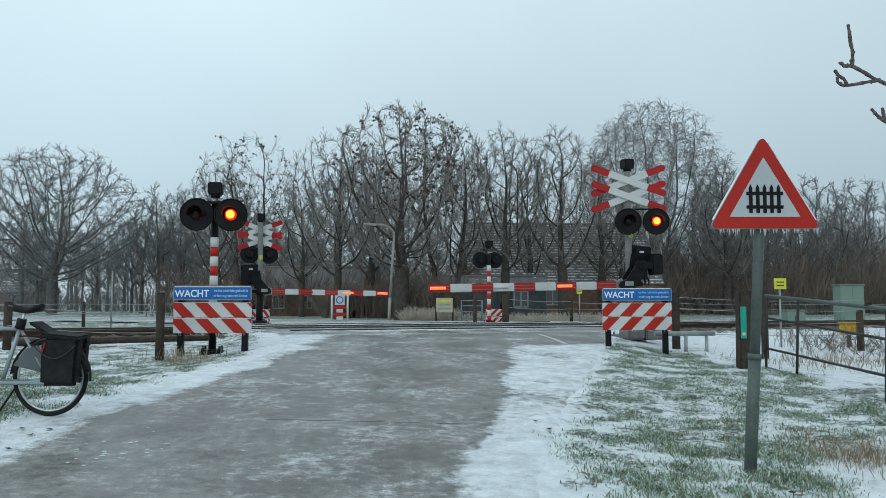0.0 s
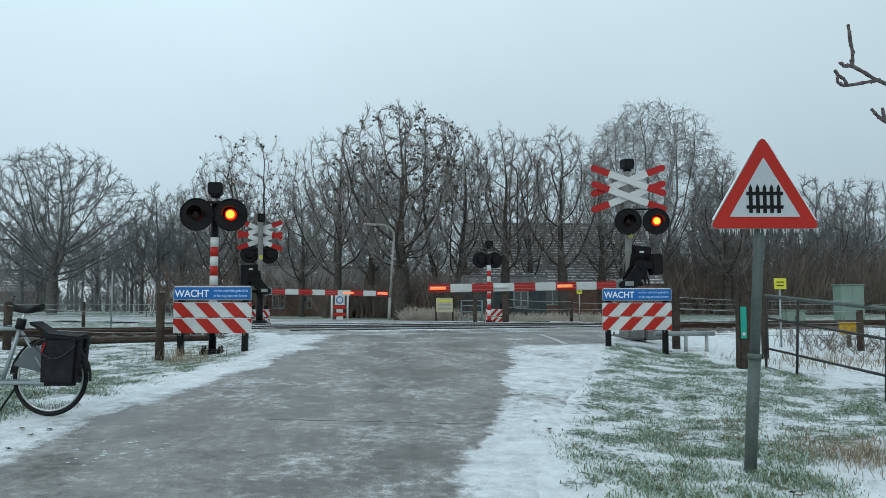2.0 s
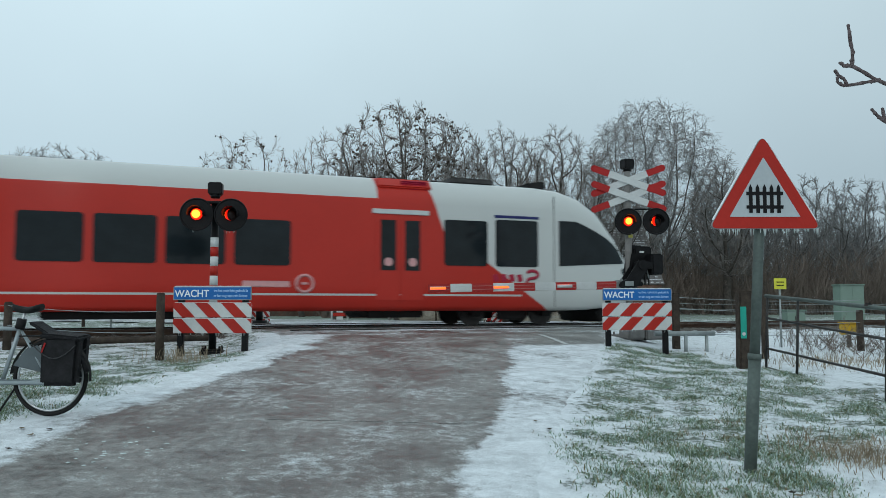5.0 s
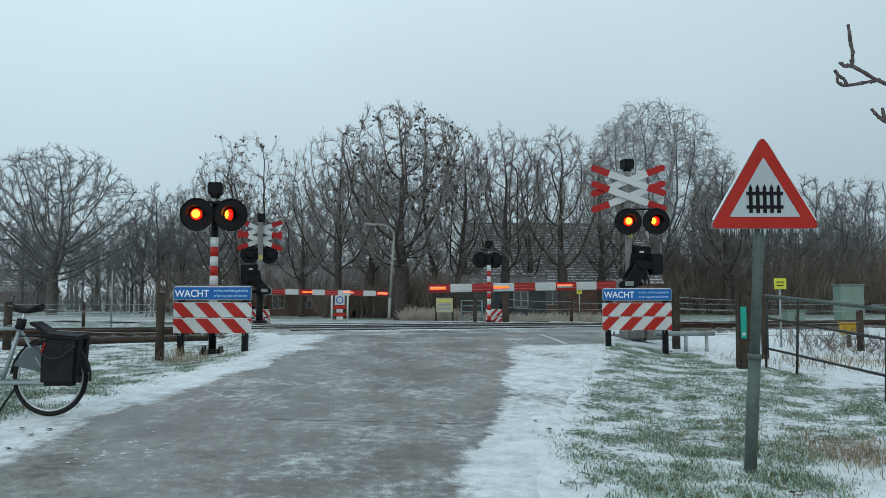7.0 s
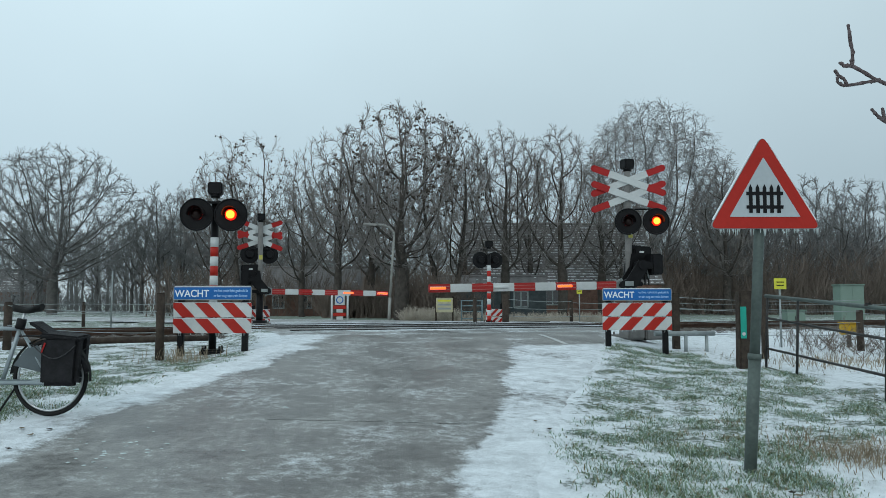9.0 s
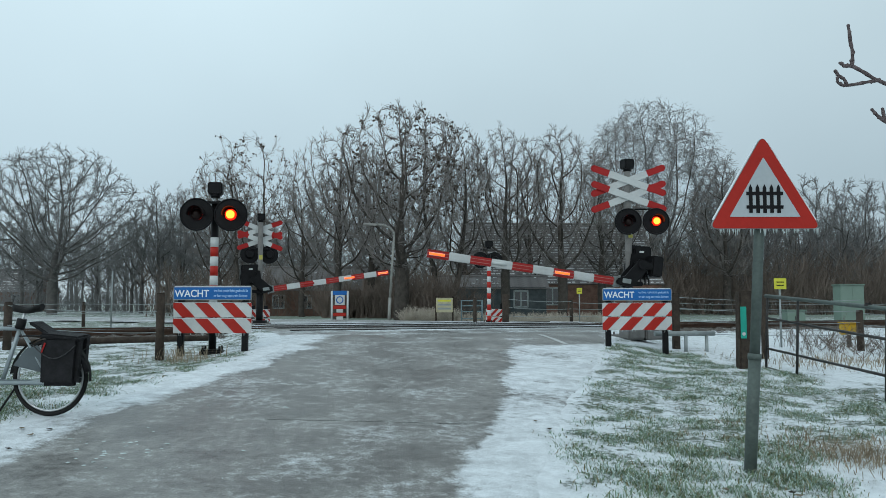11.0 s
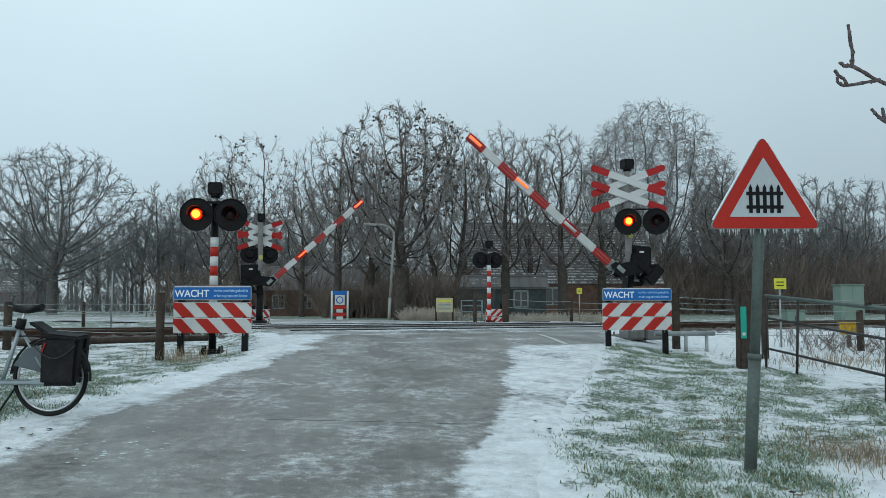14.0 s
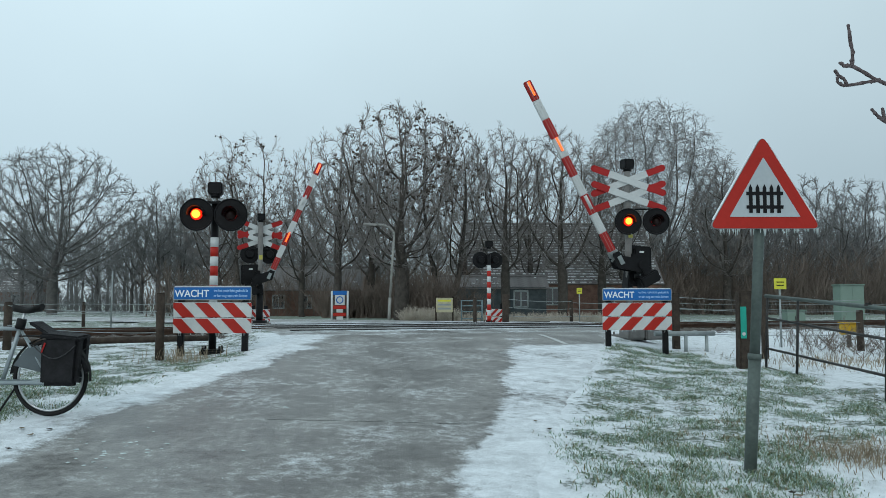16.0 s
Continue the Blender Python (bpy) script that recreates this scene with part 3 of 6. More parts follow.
def striped_panel(x, y, turn, up=1, width=1.35, board=True, h=1.0):
    """Two striped boards on posts, with the blue notice above."""
    p = empty("hazard_panel", on_ground(x, y, turn))
    z0 = ground_z(x, y)
    bm_posts = (-0.5 * width + 0.12, 0.5 * width - 0.12)
    for px in bm_posts:
        bm = bmesh.new()
        box(bm, (px, 0.05, (1.6 * h - z0) / 2 - 0.1), (0.105, 0.09, 1.6 * h - z0 + 0.2), bevel=0.012)
        part("post", bm, M_BLACK, p)
    for zc in ((0.94, 1.21) if board else (0.72, 1.02)):
        bm = bmesh.new()
        hh, ww = 0.125, width / 2
        box(bm, (0, 0.0, zc - z0), (width, 0.02, 2 * hh), bevel=0.004)
        brd = part("striped_board", bm, M_WHITE, p)
        pitch = width / 3
        for k in range(-1, 4):
            xa = -ww + pitch * (k + (0.08 if up > 0 else 0.0))
            lo, hi = xa, xa + pitch * 0.5
            sh = 0.24 * up * -1
            pts = [(lo - sh / 2, -hh), (hi - sh / 2, -hh), (hi + sh / 2, hh), (lo + sh / 2, hh)]
            pts = clip_x(pts, -ww, ww)
            if len(pts) > 2:
                bm = bmesh.new()
                poly_plate(bm, [(a, b + zc - z0) for a, b in pts], -0.0135, -0.0105)
                part("stripe", bm, M_ORANGE_RED, brd)
        bm = bmesh.new()
        box(bm, (0, -0.004, zc - z0 + hh + 0.003), (width * 0.98, 0.018, 0.008), bevel=0.003)
        part("snow_cap", bm, M_SNOW, brd)
    ir = random.Random(int(x * 100))
    if board:
        icicles(p, [(ir.uniform(-0.47, 0.47) * width, 0.0, 0.94 - z0 - 0.122) for _ in range(26)] + [(ir.uniform(-0.47, 0.47) * width, 0.0, 1.21 - z0 - 0.122) for _ in range(12)], ir)
        bm = bmesh.new()
        box(bm, (0, -0.02, 1.50 - z0), (width, 0.03, 0.235), bevel=0.006)
        nb = part("notice_board", bm, M_STEEL, p, "grey metal frame of the blue notice")
        bm = bmesh.new()
        box(bm, (0, -0.037, 1.50 - z0), (width - 0.03, 0.004, 0.205))
        part("blue_face", bm, M_BLUE, nb)
        text_mesh("lettering", "WACHT", 0.122, (-width / 2 + 0.03, -0.041, 1.44 - z0), M_TEXT, nb, 0.92)
        text_mesh("lettering", "tot het rode licht gedoofd is", 0.046, (-width / 2 + 0.70, -0.041, 1.525 - z0), M_TEXT_BLUE, nb, 0.80)
        text_mesh("lettering", "er kan nog een trein komen", 0.046, (-width / 2 + 0.70, -0.041, 1.44 - z0), M_TEXT_BLUE, nb, 0.80)
        bm = bmesh.new()
        box(bm, (0, -0.02, 1.622 - z0), (width * 0.97, 0.035, 0.012), bevel=0.004)
        part("snow_cap", bm, M_SNOW, nb)
    return p


def clip_x(pts, a, b):
    def side(ps, lim, sign):
        out = []
        for i in range(len(ps)):
            p, q = ps[i], ps[(i + 1) % len(ps)]
            pi, qi = sign * (p[0] - lim) >= 0, sign * (q[0] - lim) >= 0
            if pi:
                out.append(p)
            if pi != qi:
                t = (lim - p[0]) / (q[0] - p[0])
                out.append((lim, p[1] + t * (q[1] - p[1])))
        return out
    r = side(pts, a, 1)
    return side(r, b, -1) if len(r) > 2 else []


tagged(striped_panel(-3.98, 13.3, 0, 1), "red and white striped boards under a blue notice beside the mast", "hazard panel", "striped panels at the crossing")
tagged(striped_panel(3.78, 15.0, 0, -1), "red and white striped boards under a blue notice beside the barrier", "hazard panel", "striped panels at the crossing")
tagged(striped_panel(-6.0, 25.3, radians(55), 1, 0.8, False, 0.8), "small striped boards beyond the track", "hazard panel", "striped panels at the crossing")
tagged(striped_panel(1.92, 28.2, 0, -1, 0.7, False, 0.85), "small striped boards beyond the track", "hazard panel", "striped panels at the crossing")


# ---- warning sign ----
def warning_sign():
    x0, y0 = 2.47, 6.3
    g = ground_z(x0, y0)
    sg = empty("warning_sign", Matrix.Translation((x0, y0, g)))
    bm = bmesh.new()
    lean = 0.152
    rod(bm, (-0.006, 0, -0.2), (lean * 0.46, 0, 0.92), 0.049, n=18)
    rod(bm, (lean * 0.46, 0, 0.92), (lean + 0.02, 0, 2.5), 0.041, n=18)
    rod(bm, (lean * 0.44, 0, 0.90), (lean * 0.47, 0, 0.95), 0.054, n=18)
    part("pole", bm, M_POLE, sg, "dull grey-green galvanised steel pole", smooth=False)
    cx, zb, w, h = 0.155, 1.92 - g, 0.455, 0.775
    def tri(sc, r, y, t, m, name, par, dz=0.0):
        cz = zb + h * 0.333
        base = [(-w, -h / 3), (w, -h / 3), (0, h * 2 / 3)]
        pts = []
        for i in range(3):
            p, a, b = Vector(base[i]), Vector(base[i - 1]), Vector(base[(i + 1) % 3])
            for k in range(7):
                u = k / 6
                A, B = p + (a - p).normalized() * r / sc, p + (b - p).normalized() * r / sc
                v = A * (1 - u) ** 2 + p * 2 * u * (1 - u) + B * u * u
                pts.append((cx + v.x * sc, cz + v.y * sc + dz))
        bm = bmesh.new()
        poly_plate(bm, pts, y, y + t)
        return part(name, bm, m, par)
    plate = tri(1.0, 0.07, -0.075, 0.03, M_STEEL, "sign_plate", sg)
    tri(0.992, 0.07, -0.079, 0.004, M_ORANGE_RED, "red_border", plate)
    tri(0.635, 0.012, -0.084, 0.004, M_SIGNGREY, "white_field", plate, 0.002)
    bm = bmesh.new()
    zc = zb + 0.138
    for i in range(5):
        px = cx + (i - 2) * 0.057
        poly_plate(bm, [(px - .0145, zc - .01), (px + .0145, zc - .01), (px + .0145, zc + .195), (px, zc + .225), (px - .0145, zc + .195)], -0.0885, -0.0845)
    for dz in (0.038, 0.150):
        poly_plate(bm, [(cx - .15, zc + dz - .014), (cx + .15, zc + dz - .014), (cx + .15, zc + dz + .014), (cx - .15, zc + dz + .014)], -0.0895, -0.0855)
    part("fence_symbol", bm, M_BLACK, plate)
    r = random.Random(9)
    bm = bmesh.new()
    for _ in range(44):
        px, ln = cx + r.uniform(-0.44, 0.44), r.uniform(0.02, 0.065)
        rod(bm, (px, -0.065, zb + 0.003), (px + r.uniform(-.003, .003), -0.065, zb - ln), 0.0062, 0.0015, 6)
    part("icicles", bm, M_ICE, plate, "row of short icicles")["kind"] = "stuff"
    bm = bmesh.new()
    for sx in (-1, 1):
        box(bm, (cx + sx * (w * 0.5 + 0.006), -0.06, zb + h * 0.5 + 0.004), (0.010, 0.03, 0.74), Euler((0, radians(-sx * 30.4), 0)).to_matrix(), bevel=0.003)
    part("rime", bm, M_SNOW, plate, "thin white rime along the upper edges")
    tagged(sg, "red-bordered triangular fence warning sign on a leaning steel pole", "road sign")


M_SIGNGREY = material("dull_reflective_white", (0.42, 0.46, 0.48), 0.5, vary=0.08, scale=3)
M_POLE = material("mossy_galvanised_pole", (0.105, 0.13, 0.12), 0.6, 0.25, vary=0.35, scale=3, bump=0.2)
warning_sign()


# ---- the train ----
def train_livery():
    """Red sides, a white front that ends on a slant, a white roof broken by the red door bay, one thin white line."""
    m = material("train_paint", (0.46, 0.030, 0.020), 0.35, vary=0.06, scale=0.8, bump=0.0)
    n, l = m.node_tree.nodes, m.node_tree.links
    b = n["Principled BSDF"]
    red = b.inputs["Base Color"].links[0].from_socket
    tc, sp = n.new("ShaderNodeTexCoord"), n.new("ShaderNodeSeparateXYZ")
    l.new(tc.outputs["Object"], sp.inputs[0])
    X, Z = sp.outputs[0], sp.outputs[2]
    def mth(op, a, c, d=None):
        t = n.new("ShaderNodeMath")
        t.operation = op
        for k, v in enumerate((a, c, d)):
            if v is None:
                continue
            if isinstance(v, (int, float)):
                t.inputs[k].default_value = v
            else:
                l.new(v, t.inputs[k])
        return t.outputs[0]
    slant = mth("GREATER_THAN", mth("SUBTRACT", X, mth("MULTIPLY_ADD", Z, 1.45, 2.55)), 0.0)
    low = mth("MULTIPLY", slant, mth("LESS_THAN", Z, 1.66))
    high = mth("GREATER_THAN", mth("SUBTRACT", X, mth("MULTIPLY_ADD", Z, 0.35, 5.33)), 0.0)
    side = mth("MAXIMUM", low, high)
    roof = mth("GREATER_THAN", Z, 3.20)
    bay = mth("MULTIPLY", mth("GREATER_THAN", X, 6.45), mth("LESS_THAN", X, 7.95))
    roof_white = mth("MULTIPLY", roof, mth("SUBTRACT", 1.0, bay))
    line = mth("MULTIPLY", mth("GREATER_THAN", mth("SUBTRACT", 0.025, mth("ABSOLUTE", mth("SUBTRACT", Z, 0.80), 0)), 0.0), mth("GREATER_THAN", X, 3.95))
    isred = mth("MULTIPLY", mth("MULTIPLY", side, mth("SUBTRACT", 1.0, roof_white)), mth("SUBTRACT", 1.0, line))
    mx = n.new("ShaderNodeMix")
    mx.data_type = "RGBA"
    mx.inputs[6].default_value = (0.52, 0.54, 0.525, 1)
    l.new(isred, mx.inputs[0])
    l.new(red, mx.inputs[7])
    l.new(mx.outputs[2], b.inputs["Base Color"])
    return m


M_LIVERY = train_livery()
M_TRED = material("train_red", (0.46, 0.030, 0.020), 0.35, vary=0.06, scale=0.8, bump=0.0)
M_TWHITE = material("train_white_trim", (0.52, 0.54, 0.54), 0.4, vary=0.05, bump=0)
M_TGLASS = material("train_window_glass", (0.012, 0.017, 0.020), 0.10, vary=0.3, scale=2, bump=0, spec=0.22)
M_SCREEN = material("windscreen_glass", (0.03, 0.045, 0.05), 0.08, vary=0.3, scale=2, bump=0, spec=0.9)
M_UNDER = material("train_underframe", (0.015, 0.014, 0.014), 0.7, vary=0.5, scale=3)
M_TBLUE = material("train_blue_strip", (0.02, 0.025, 0.12), 0.4, vary=0.1, bump=0)
M_LOGO = material("train_logo_red", (0.38, 0.02, 0.05), 0.4, vary=0.1, bump=0)
M_LOGO_G = material("train_logo_pink", (0.62, 0.33, 0.33), 0.4, vary=0.1, bump=0)
NOSE_X = (0.0, 0.10, 0.22, 0.45, 0.85, 1.4, 1.9, 2.5, 3.2, 16.4)
NOSE_T = (1.30, 1.55, 1.78, 2.12, 2.68, 3.30, 3.60, 3.78, 3.84, 3.84)
NOSE_W = (0.95, 1.10, 1.18, 1.27, 1.35, 1.42, 1.45, 1.475, 1.475, 1.475)
NOSE_B = (0.95, 0.80, 0.70, 0.60, 0.52, 0.46, 0.42, 0.40, 0.40, 0.40)


def body_ring(x):
    t, w, b = (float(np.interp(x, NOSE_X, a)) for a in (NOSE_T, NOSE_W, NOSE_B))
    r = min(0.72, (t - b) * 0.45)
    pts = [(-w * 0.93, b), (-w, b + 0.12 * (t - b) / 3.4)]
    for k in range(1, 6):
        pts.append((-w, b + 0.12 + (t - r - b - 0.12) * k / 5))
    for k in range(1, 9):
        a = math.pi / 2 * k / 9
        pts.append((-w + w * 0.62 * (1 - math.cos(a)), t - r + r * math.sin(a)))
    pts.append((-w * 0.30, t + 0.0))
    return [(x, y, z) for y, z in pts] + [(x, -y, z) for y, z in pts[::-1]]


def end_car():
    """One end car, its nose at x = 0 and its body along +x; z is 0 on the rail."""
    car = new("end_car")
    bm = bmesh.new()
    xs = [0, 0.05, 0.1, 0.16, 0.22, 0.32, 0.45, 0.6, 0.85, 1.1, 1.4, 1.65, 1.9, 2.2, 2.5, 2.85, 3.2, 5, 8, 11, 14, 16.4]
    rows = [[bm.verts.new(p) for p in body_ring(x)] for x in xs]
    for a, b in zip(rows, rows[1:]):
        for i in range(len(a)):
            f = bm.faces.new((a[i], a[(i + 1) % len(a)], b[(i + 1) % len(a)], b[i]))
            f.smooth = True
    bm.faces.new(rows[0][::-1])
    bm.faces.new(rows[-1])
    bmesh.ops.recalc_face_normals(bm, faces=bm.faces[:])
    part("body_shell", bm, M_LIVERY, car)
    for sd in (-1, 1):
        yy = sd * 1.476
        def pane(x0, x1, z0, z1, mat=M_TGLASS, name="window", skew=None, t=0.012):
            bm = bmesh.new()
            r = 0.07
            if skew:
                pts = skew
            else:
                pts = []
                for cx_, cz_, a0 in ((x1 - r, z0 + r, -90), (x1 - r, z1 - r, 0), (x0 + r, z1 - r, 90), (x0 + r, z0 + r, 180)):
                    pts += [(cx_ + r * math.cos(radians(a0 + 30 * k)), cz_ + r * math.sin(radians(a0 + 30 * k))) for k in range(4)]
            poly_plate(bm, pts, yy - t, yy + t)
            return part(name, bm, mat, car)
        pane(3.45, 4.71, 1.56, 2.80)
        pane(4.95, 6.17, 1.56, 2.74)
        for x0 in (10.1, 11.6, 13.08, 14.57):
            pane(x0, x0 + 1.30, 1.48, 2.55)
        # cab side window sweeps forward and down along the nose
        bm = bmesh.new()
        cols = []
        for k in range(13):
            u = k / 12
            x = 0.62 + (2.80 - 0.62) * u
            top = 1.80 + 1.04 * min(1, (u / 0.74)) ** 0.55
            bot = 1.72 - 0.12 * u
            col = []
            for j in range(5):
                z = bot + (top - bot) * j / 4
                t, w, b = (float(np.interp(x, NOSE_X, a)) for a in (NOSE_T, NOSE_W, NOSE_B))
                r = min(0.72, (t - b) * 0.45)
                y = w
                if z > t - r:
                    ss = min(1, (z - (t - r)) / r)
                    y = w - w * 0.62 * (1 - math.sqrt(max(0, 1 - ss * ss)))
                col.append(bm.verts.new((x, sd * (y + 0.012), z)))
            cols.append(col)
        for a, b in zip(cols, cols[1:]):
            for j in range(4):
                bm.faces.new((a[j], b[j], b[j + 1], a[j + 1]))
        part("cab_side_window", bm, M_TGLASS, car, smooth=True)
        # double door
        for x0, x1 in ((6.72, 7.34), (7.36, 7.98)):
            bm = bmesh.new()
            box(bm, ((x0 + x1) / 2, yy, 1.72), (x1 - x0, 0.022, 2.12), bevel=0.01)
            d = part("door_leaf", bm, M_TRED, car)
            bm = bmesh.new()
            box(bm, ((x0 + x1) / 2, yy, 2.04), (0.42, 0.034, 1.28), bevel=0.01)
            part("door_window", bm, M_TGLASS, d)
            bm = bmesh.new()
            rod(bm, ((x0 + x1) / 2, yy - .02 * sd, 1.62), ((x0 + x1) / 2, yy + .024 * sd, 1.62), 0.11, n=14)
            part("door_sticker", bm, M_LOGO_G, d)
        bm = bmesh.new()
        box(bm, (7.34, yy + sd * 0.01, 2.88), (1.50, 0.05, 0.12), bevel=0.01)
        part("door_header", bm, M_TWHITE, car, "white strip over the doors")
        bm = bmesh.new()
        box(bm, (4.08, yy, 2.885), (1.32, 0.03, 0.07))
        part("blue_strip", bm, M_TBLUE, car)
        # plain marks where the operator's emblem and lettering stand
        bm = bmesh.new()
        curve = [(3.62 + 0.17 * math.cos(radians(t)), 1.36 + 0.10 * math.sin(radians(t))) for t in range(20, 271, 25)] + [(3.62 + 0.17 * math.cos(radians(t)), 1.16 + 0.10 * math.sin(radians(t))) for t in range(90, -161, -25)]
        for (xa, za_), (xb, zb_) in zip(curve, curve[1:]):
            rod(bm, (xa, yy, za_), (xb, yy, zb_), 0.045, n=6)
        part("emblem", bm, M_LOGO, car)
        for k in range(4):
            bm = bmesh.new()
            box(bm, (4.0 + 0.235 * k, yy, 1.26), (0.16, 0.028, 0.20), Euler((0, 0.25, 0)).to_matrix(), bevel=0.01)
            part("lettering_bar", bm, M_LOGO, car)
        bm = bmesh.new()
        torus(bm, (9.75, yy, 1.06), 0.20, 0.035, 24, 6)
        box(bm, (9.75, yy, 1.06), (0.16, 0.03, 0.06), bevel=0.01)
        part("emblem", bm, M_LOGO_G, car)
        bm = bmesh.new()
        box(bm, (10.65, yy, 1.04), (1.1, 0.028, 0.15), bevel=0.02)
        part("lettering_bar", bm, M_LOGO_G, car)
        bm = bmesh.new()
        box(bm, (0.42, sd * 1.21, 1.52), (0.55, 0.14, 0.17), Euler((0, 0.12, sd * 0.38)).to_matrix(), bevel=0.03)
        part("headlamp", bm, M_SCREEN, car)
        bm = bmesh.new()
        box(bm, (2.95, yy - sd * 0.003, 2.0), (0.018, 0.014, 3.0))
        box(bm, (1.9, yy - sd * 0.02, 1.12), (2.2, 0.03, 0.012))
        part("panel_seam", bm, M_DARKSTEEL, car)
    # windscreen
    bm = bmesh.new()
    cols = []
    for k in range(9):
        u = k / 8
        x = 0.24 + 1.35 * u
        t, w = float(np.interp(x, NOSE_X, NOSE_T)), float(np.interp(x, NOSE_X, NOSE_W))
        cols.append([bm.verts.new((x - 0.035, (v - 0.5) * 1.74 * w * 0.72, t + 0.02 - 0.10 * abs(v - 0.5) ** 2)) for v in np.linspace(0, 1, 9)])
    for a, b in zip(cols, cols[1:]):
        for j in range(8):
            bm.faces.new((a[j], b[j], b[j + 1], a[j + 1]))
    part("windscreen", bm, M_SCREEN, car, smooth=True)
    # roof gear, coupler, bogie
    bm = bmesh.new()
    box(bm, (2.95, 0, 3.93), (0.55, 1.1, 0.22), Euler((0, 0.15, 0)).to_matrix(), bevel=0.04)
    part("roof_horn_box", bm, M_UNDER, car)
    bm = bmesh.new()
    box(bm, (5.0, 0, 3.92), (1.3, 1.3, 0.18), bevel=0.05)
    for k in range(3):
        rod(bm, (4.6 + 0.4 * k, 0, 4.0), (4.6 + 0.4 * k, 0, 4.04), 0.16, n=18)
    part("roof_cooler", bm, M_DARKSTEEL, car)
    bm = bmesh.new()
    box(bm, (7.0, 0, 3.86), (2.4, 1.0, 0.07), bevel=0.02)
    part("roof_duct", bm, M_UNDER, car)
    for sd in (-1, 1):
        bm = bmesh.new()
        box(bm, (7.2, sd * 1.13, 3.52), (1.45, 0.42, 0.34), Euler((sd * 0.75, 0, 0)).to_matrix(), bevel=0.03)
        hd = part("door_bay_hood", bm, M_TRED, car)
        for k in range(5):
            bm = bmesh.new()
            box(bm, (6.95, sd * 1.24, 3.50 + 0.05 * (k - 2)), (0.7, 0.30, 0.018), Euler((sd * 0.75, 0, 0)).to_matrix())
            part("vent_slat", bm, M_LOGO, hd)
    bm = bmesh.new()
    rod(bm, (0.4, 0, 1.0), (-0.45, 0, 1.0), 0.13, n=14)
    box(bm, (-0.35, 0, 1.02), (0.36, 0.42, 0.34), bevel=0.04)
    box(bm, (0.08, 0, 1.0), (0.3, 1.75, 0.40), bevel=0.06)
    box(bm, (-0.62, 0.06, 1.04), (0.16, 0.2, 0.24), bevel=0.03)
    part("coupler", bm, M_UNDER, car, "black automatic coupler")
    bm = bmesh.new()
    box(bm, (0.9, 0, 0.36), (0.9, 2.2, 0.34), Euler((0, 0.3, 0)).to_matrix(), bevel=0.05)
    part("plough", bm, M_UNDER, car)
    bogie = new("bogie")
    bogie.parent = car
    for x in (3.0, 5.1):
        for sd in (-1, 1):
            bm = bmesh.new()
            rod(bm, (x, sd * 0.66, 0.38), (x, sd * 0.80, 0.38), 0.375, n=28)
            rod(bm, (x, sd * 0.80, 0.38), (x, sd * 0.98, 0.38), 0.11, n=14)
            part("wheel", bm, M_DARKSTEEL, bogie)
    bm = bmesh.new()
    for sd in (-1, 1):
        box(bm, (4.05, sd * 1.0, 0.46), (2.9, 0.16, 0.20), bevel=0.03)
        box(bm, (4.05, sd * 1.0, 0.34), (0.8, 0.22, 0.36), bevel=0.03)
        for x in (3.0, 5.1):
            box(bm, (x, sd * 1.02, 0.38), (0.3, 0.18, 0.28), bevel=0.03)
    part("bogie_frame", bm, M_UNDER, bogie)
    lift(bogie)
    bpy.data.objects.remove(bogie)
    for d in [c for c in car.children if c.name.startswith(("door_leaf", "door_bay_hood"))]:
        lift(d)
    for x0, x1 in ((6.6, 8.1), (12.4, 15.4)):
        bm = bmesh.new()
        box(bm, ((x0 + x1) / 2, 0, 0.36), (x1 - x0, 2.3, 0.26), bevel=0.04)
        part("underfloor_box", bm, M_UNDER, car)
    return car


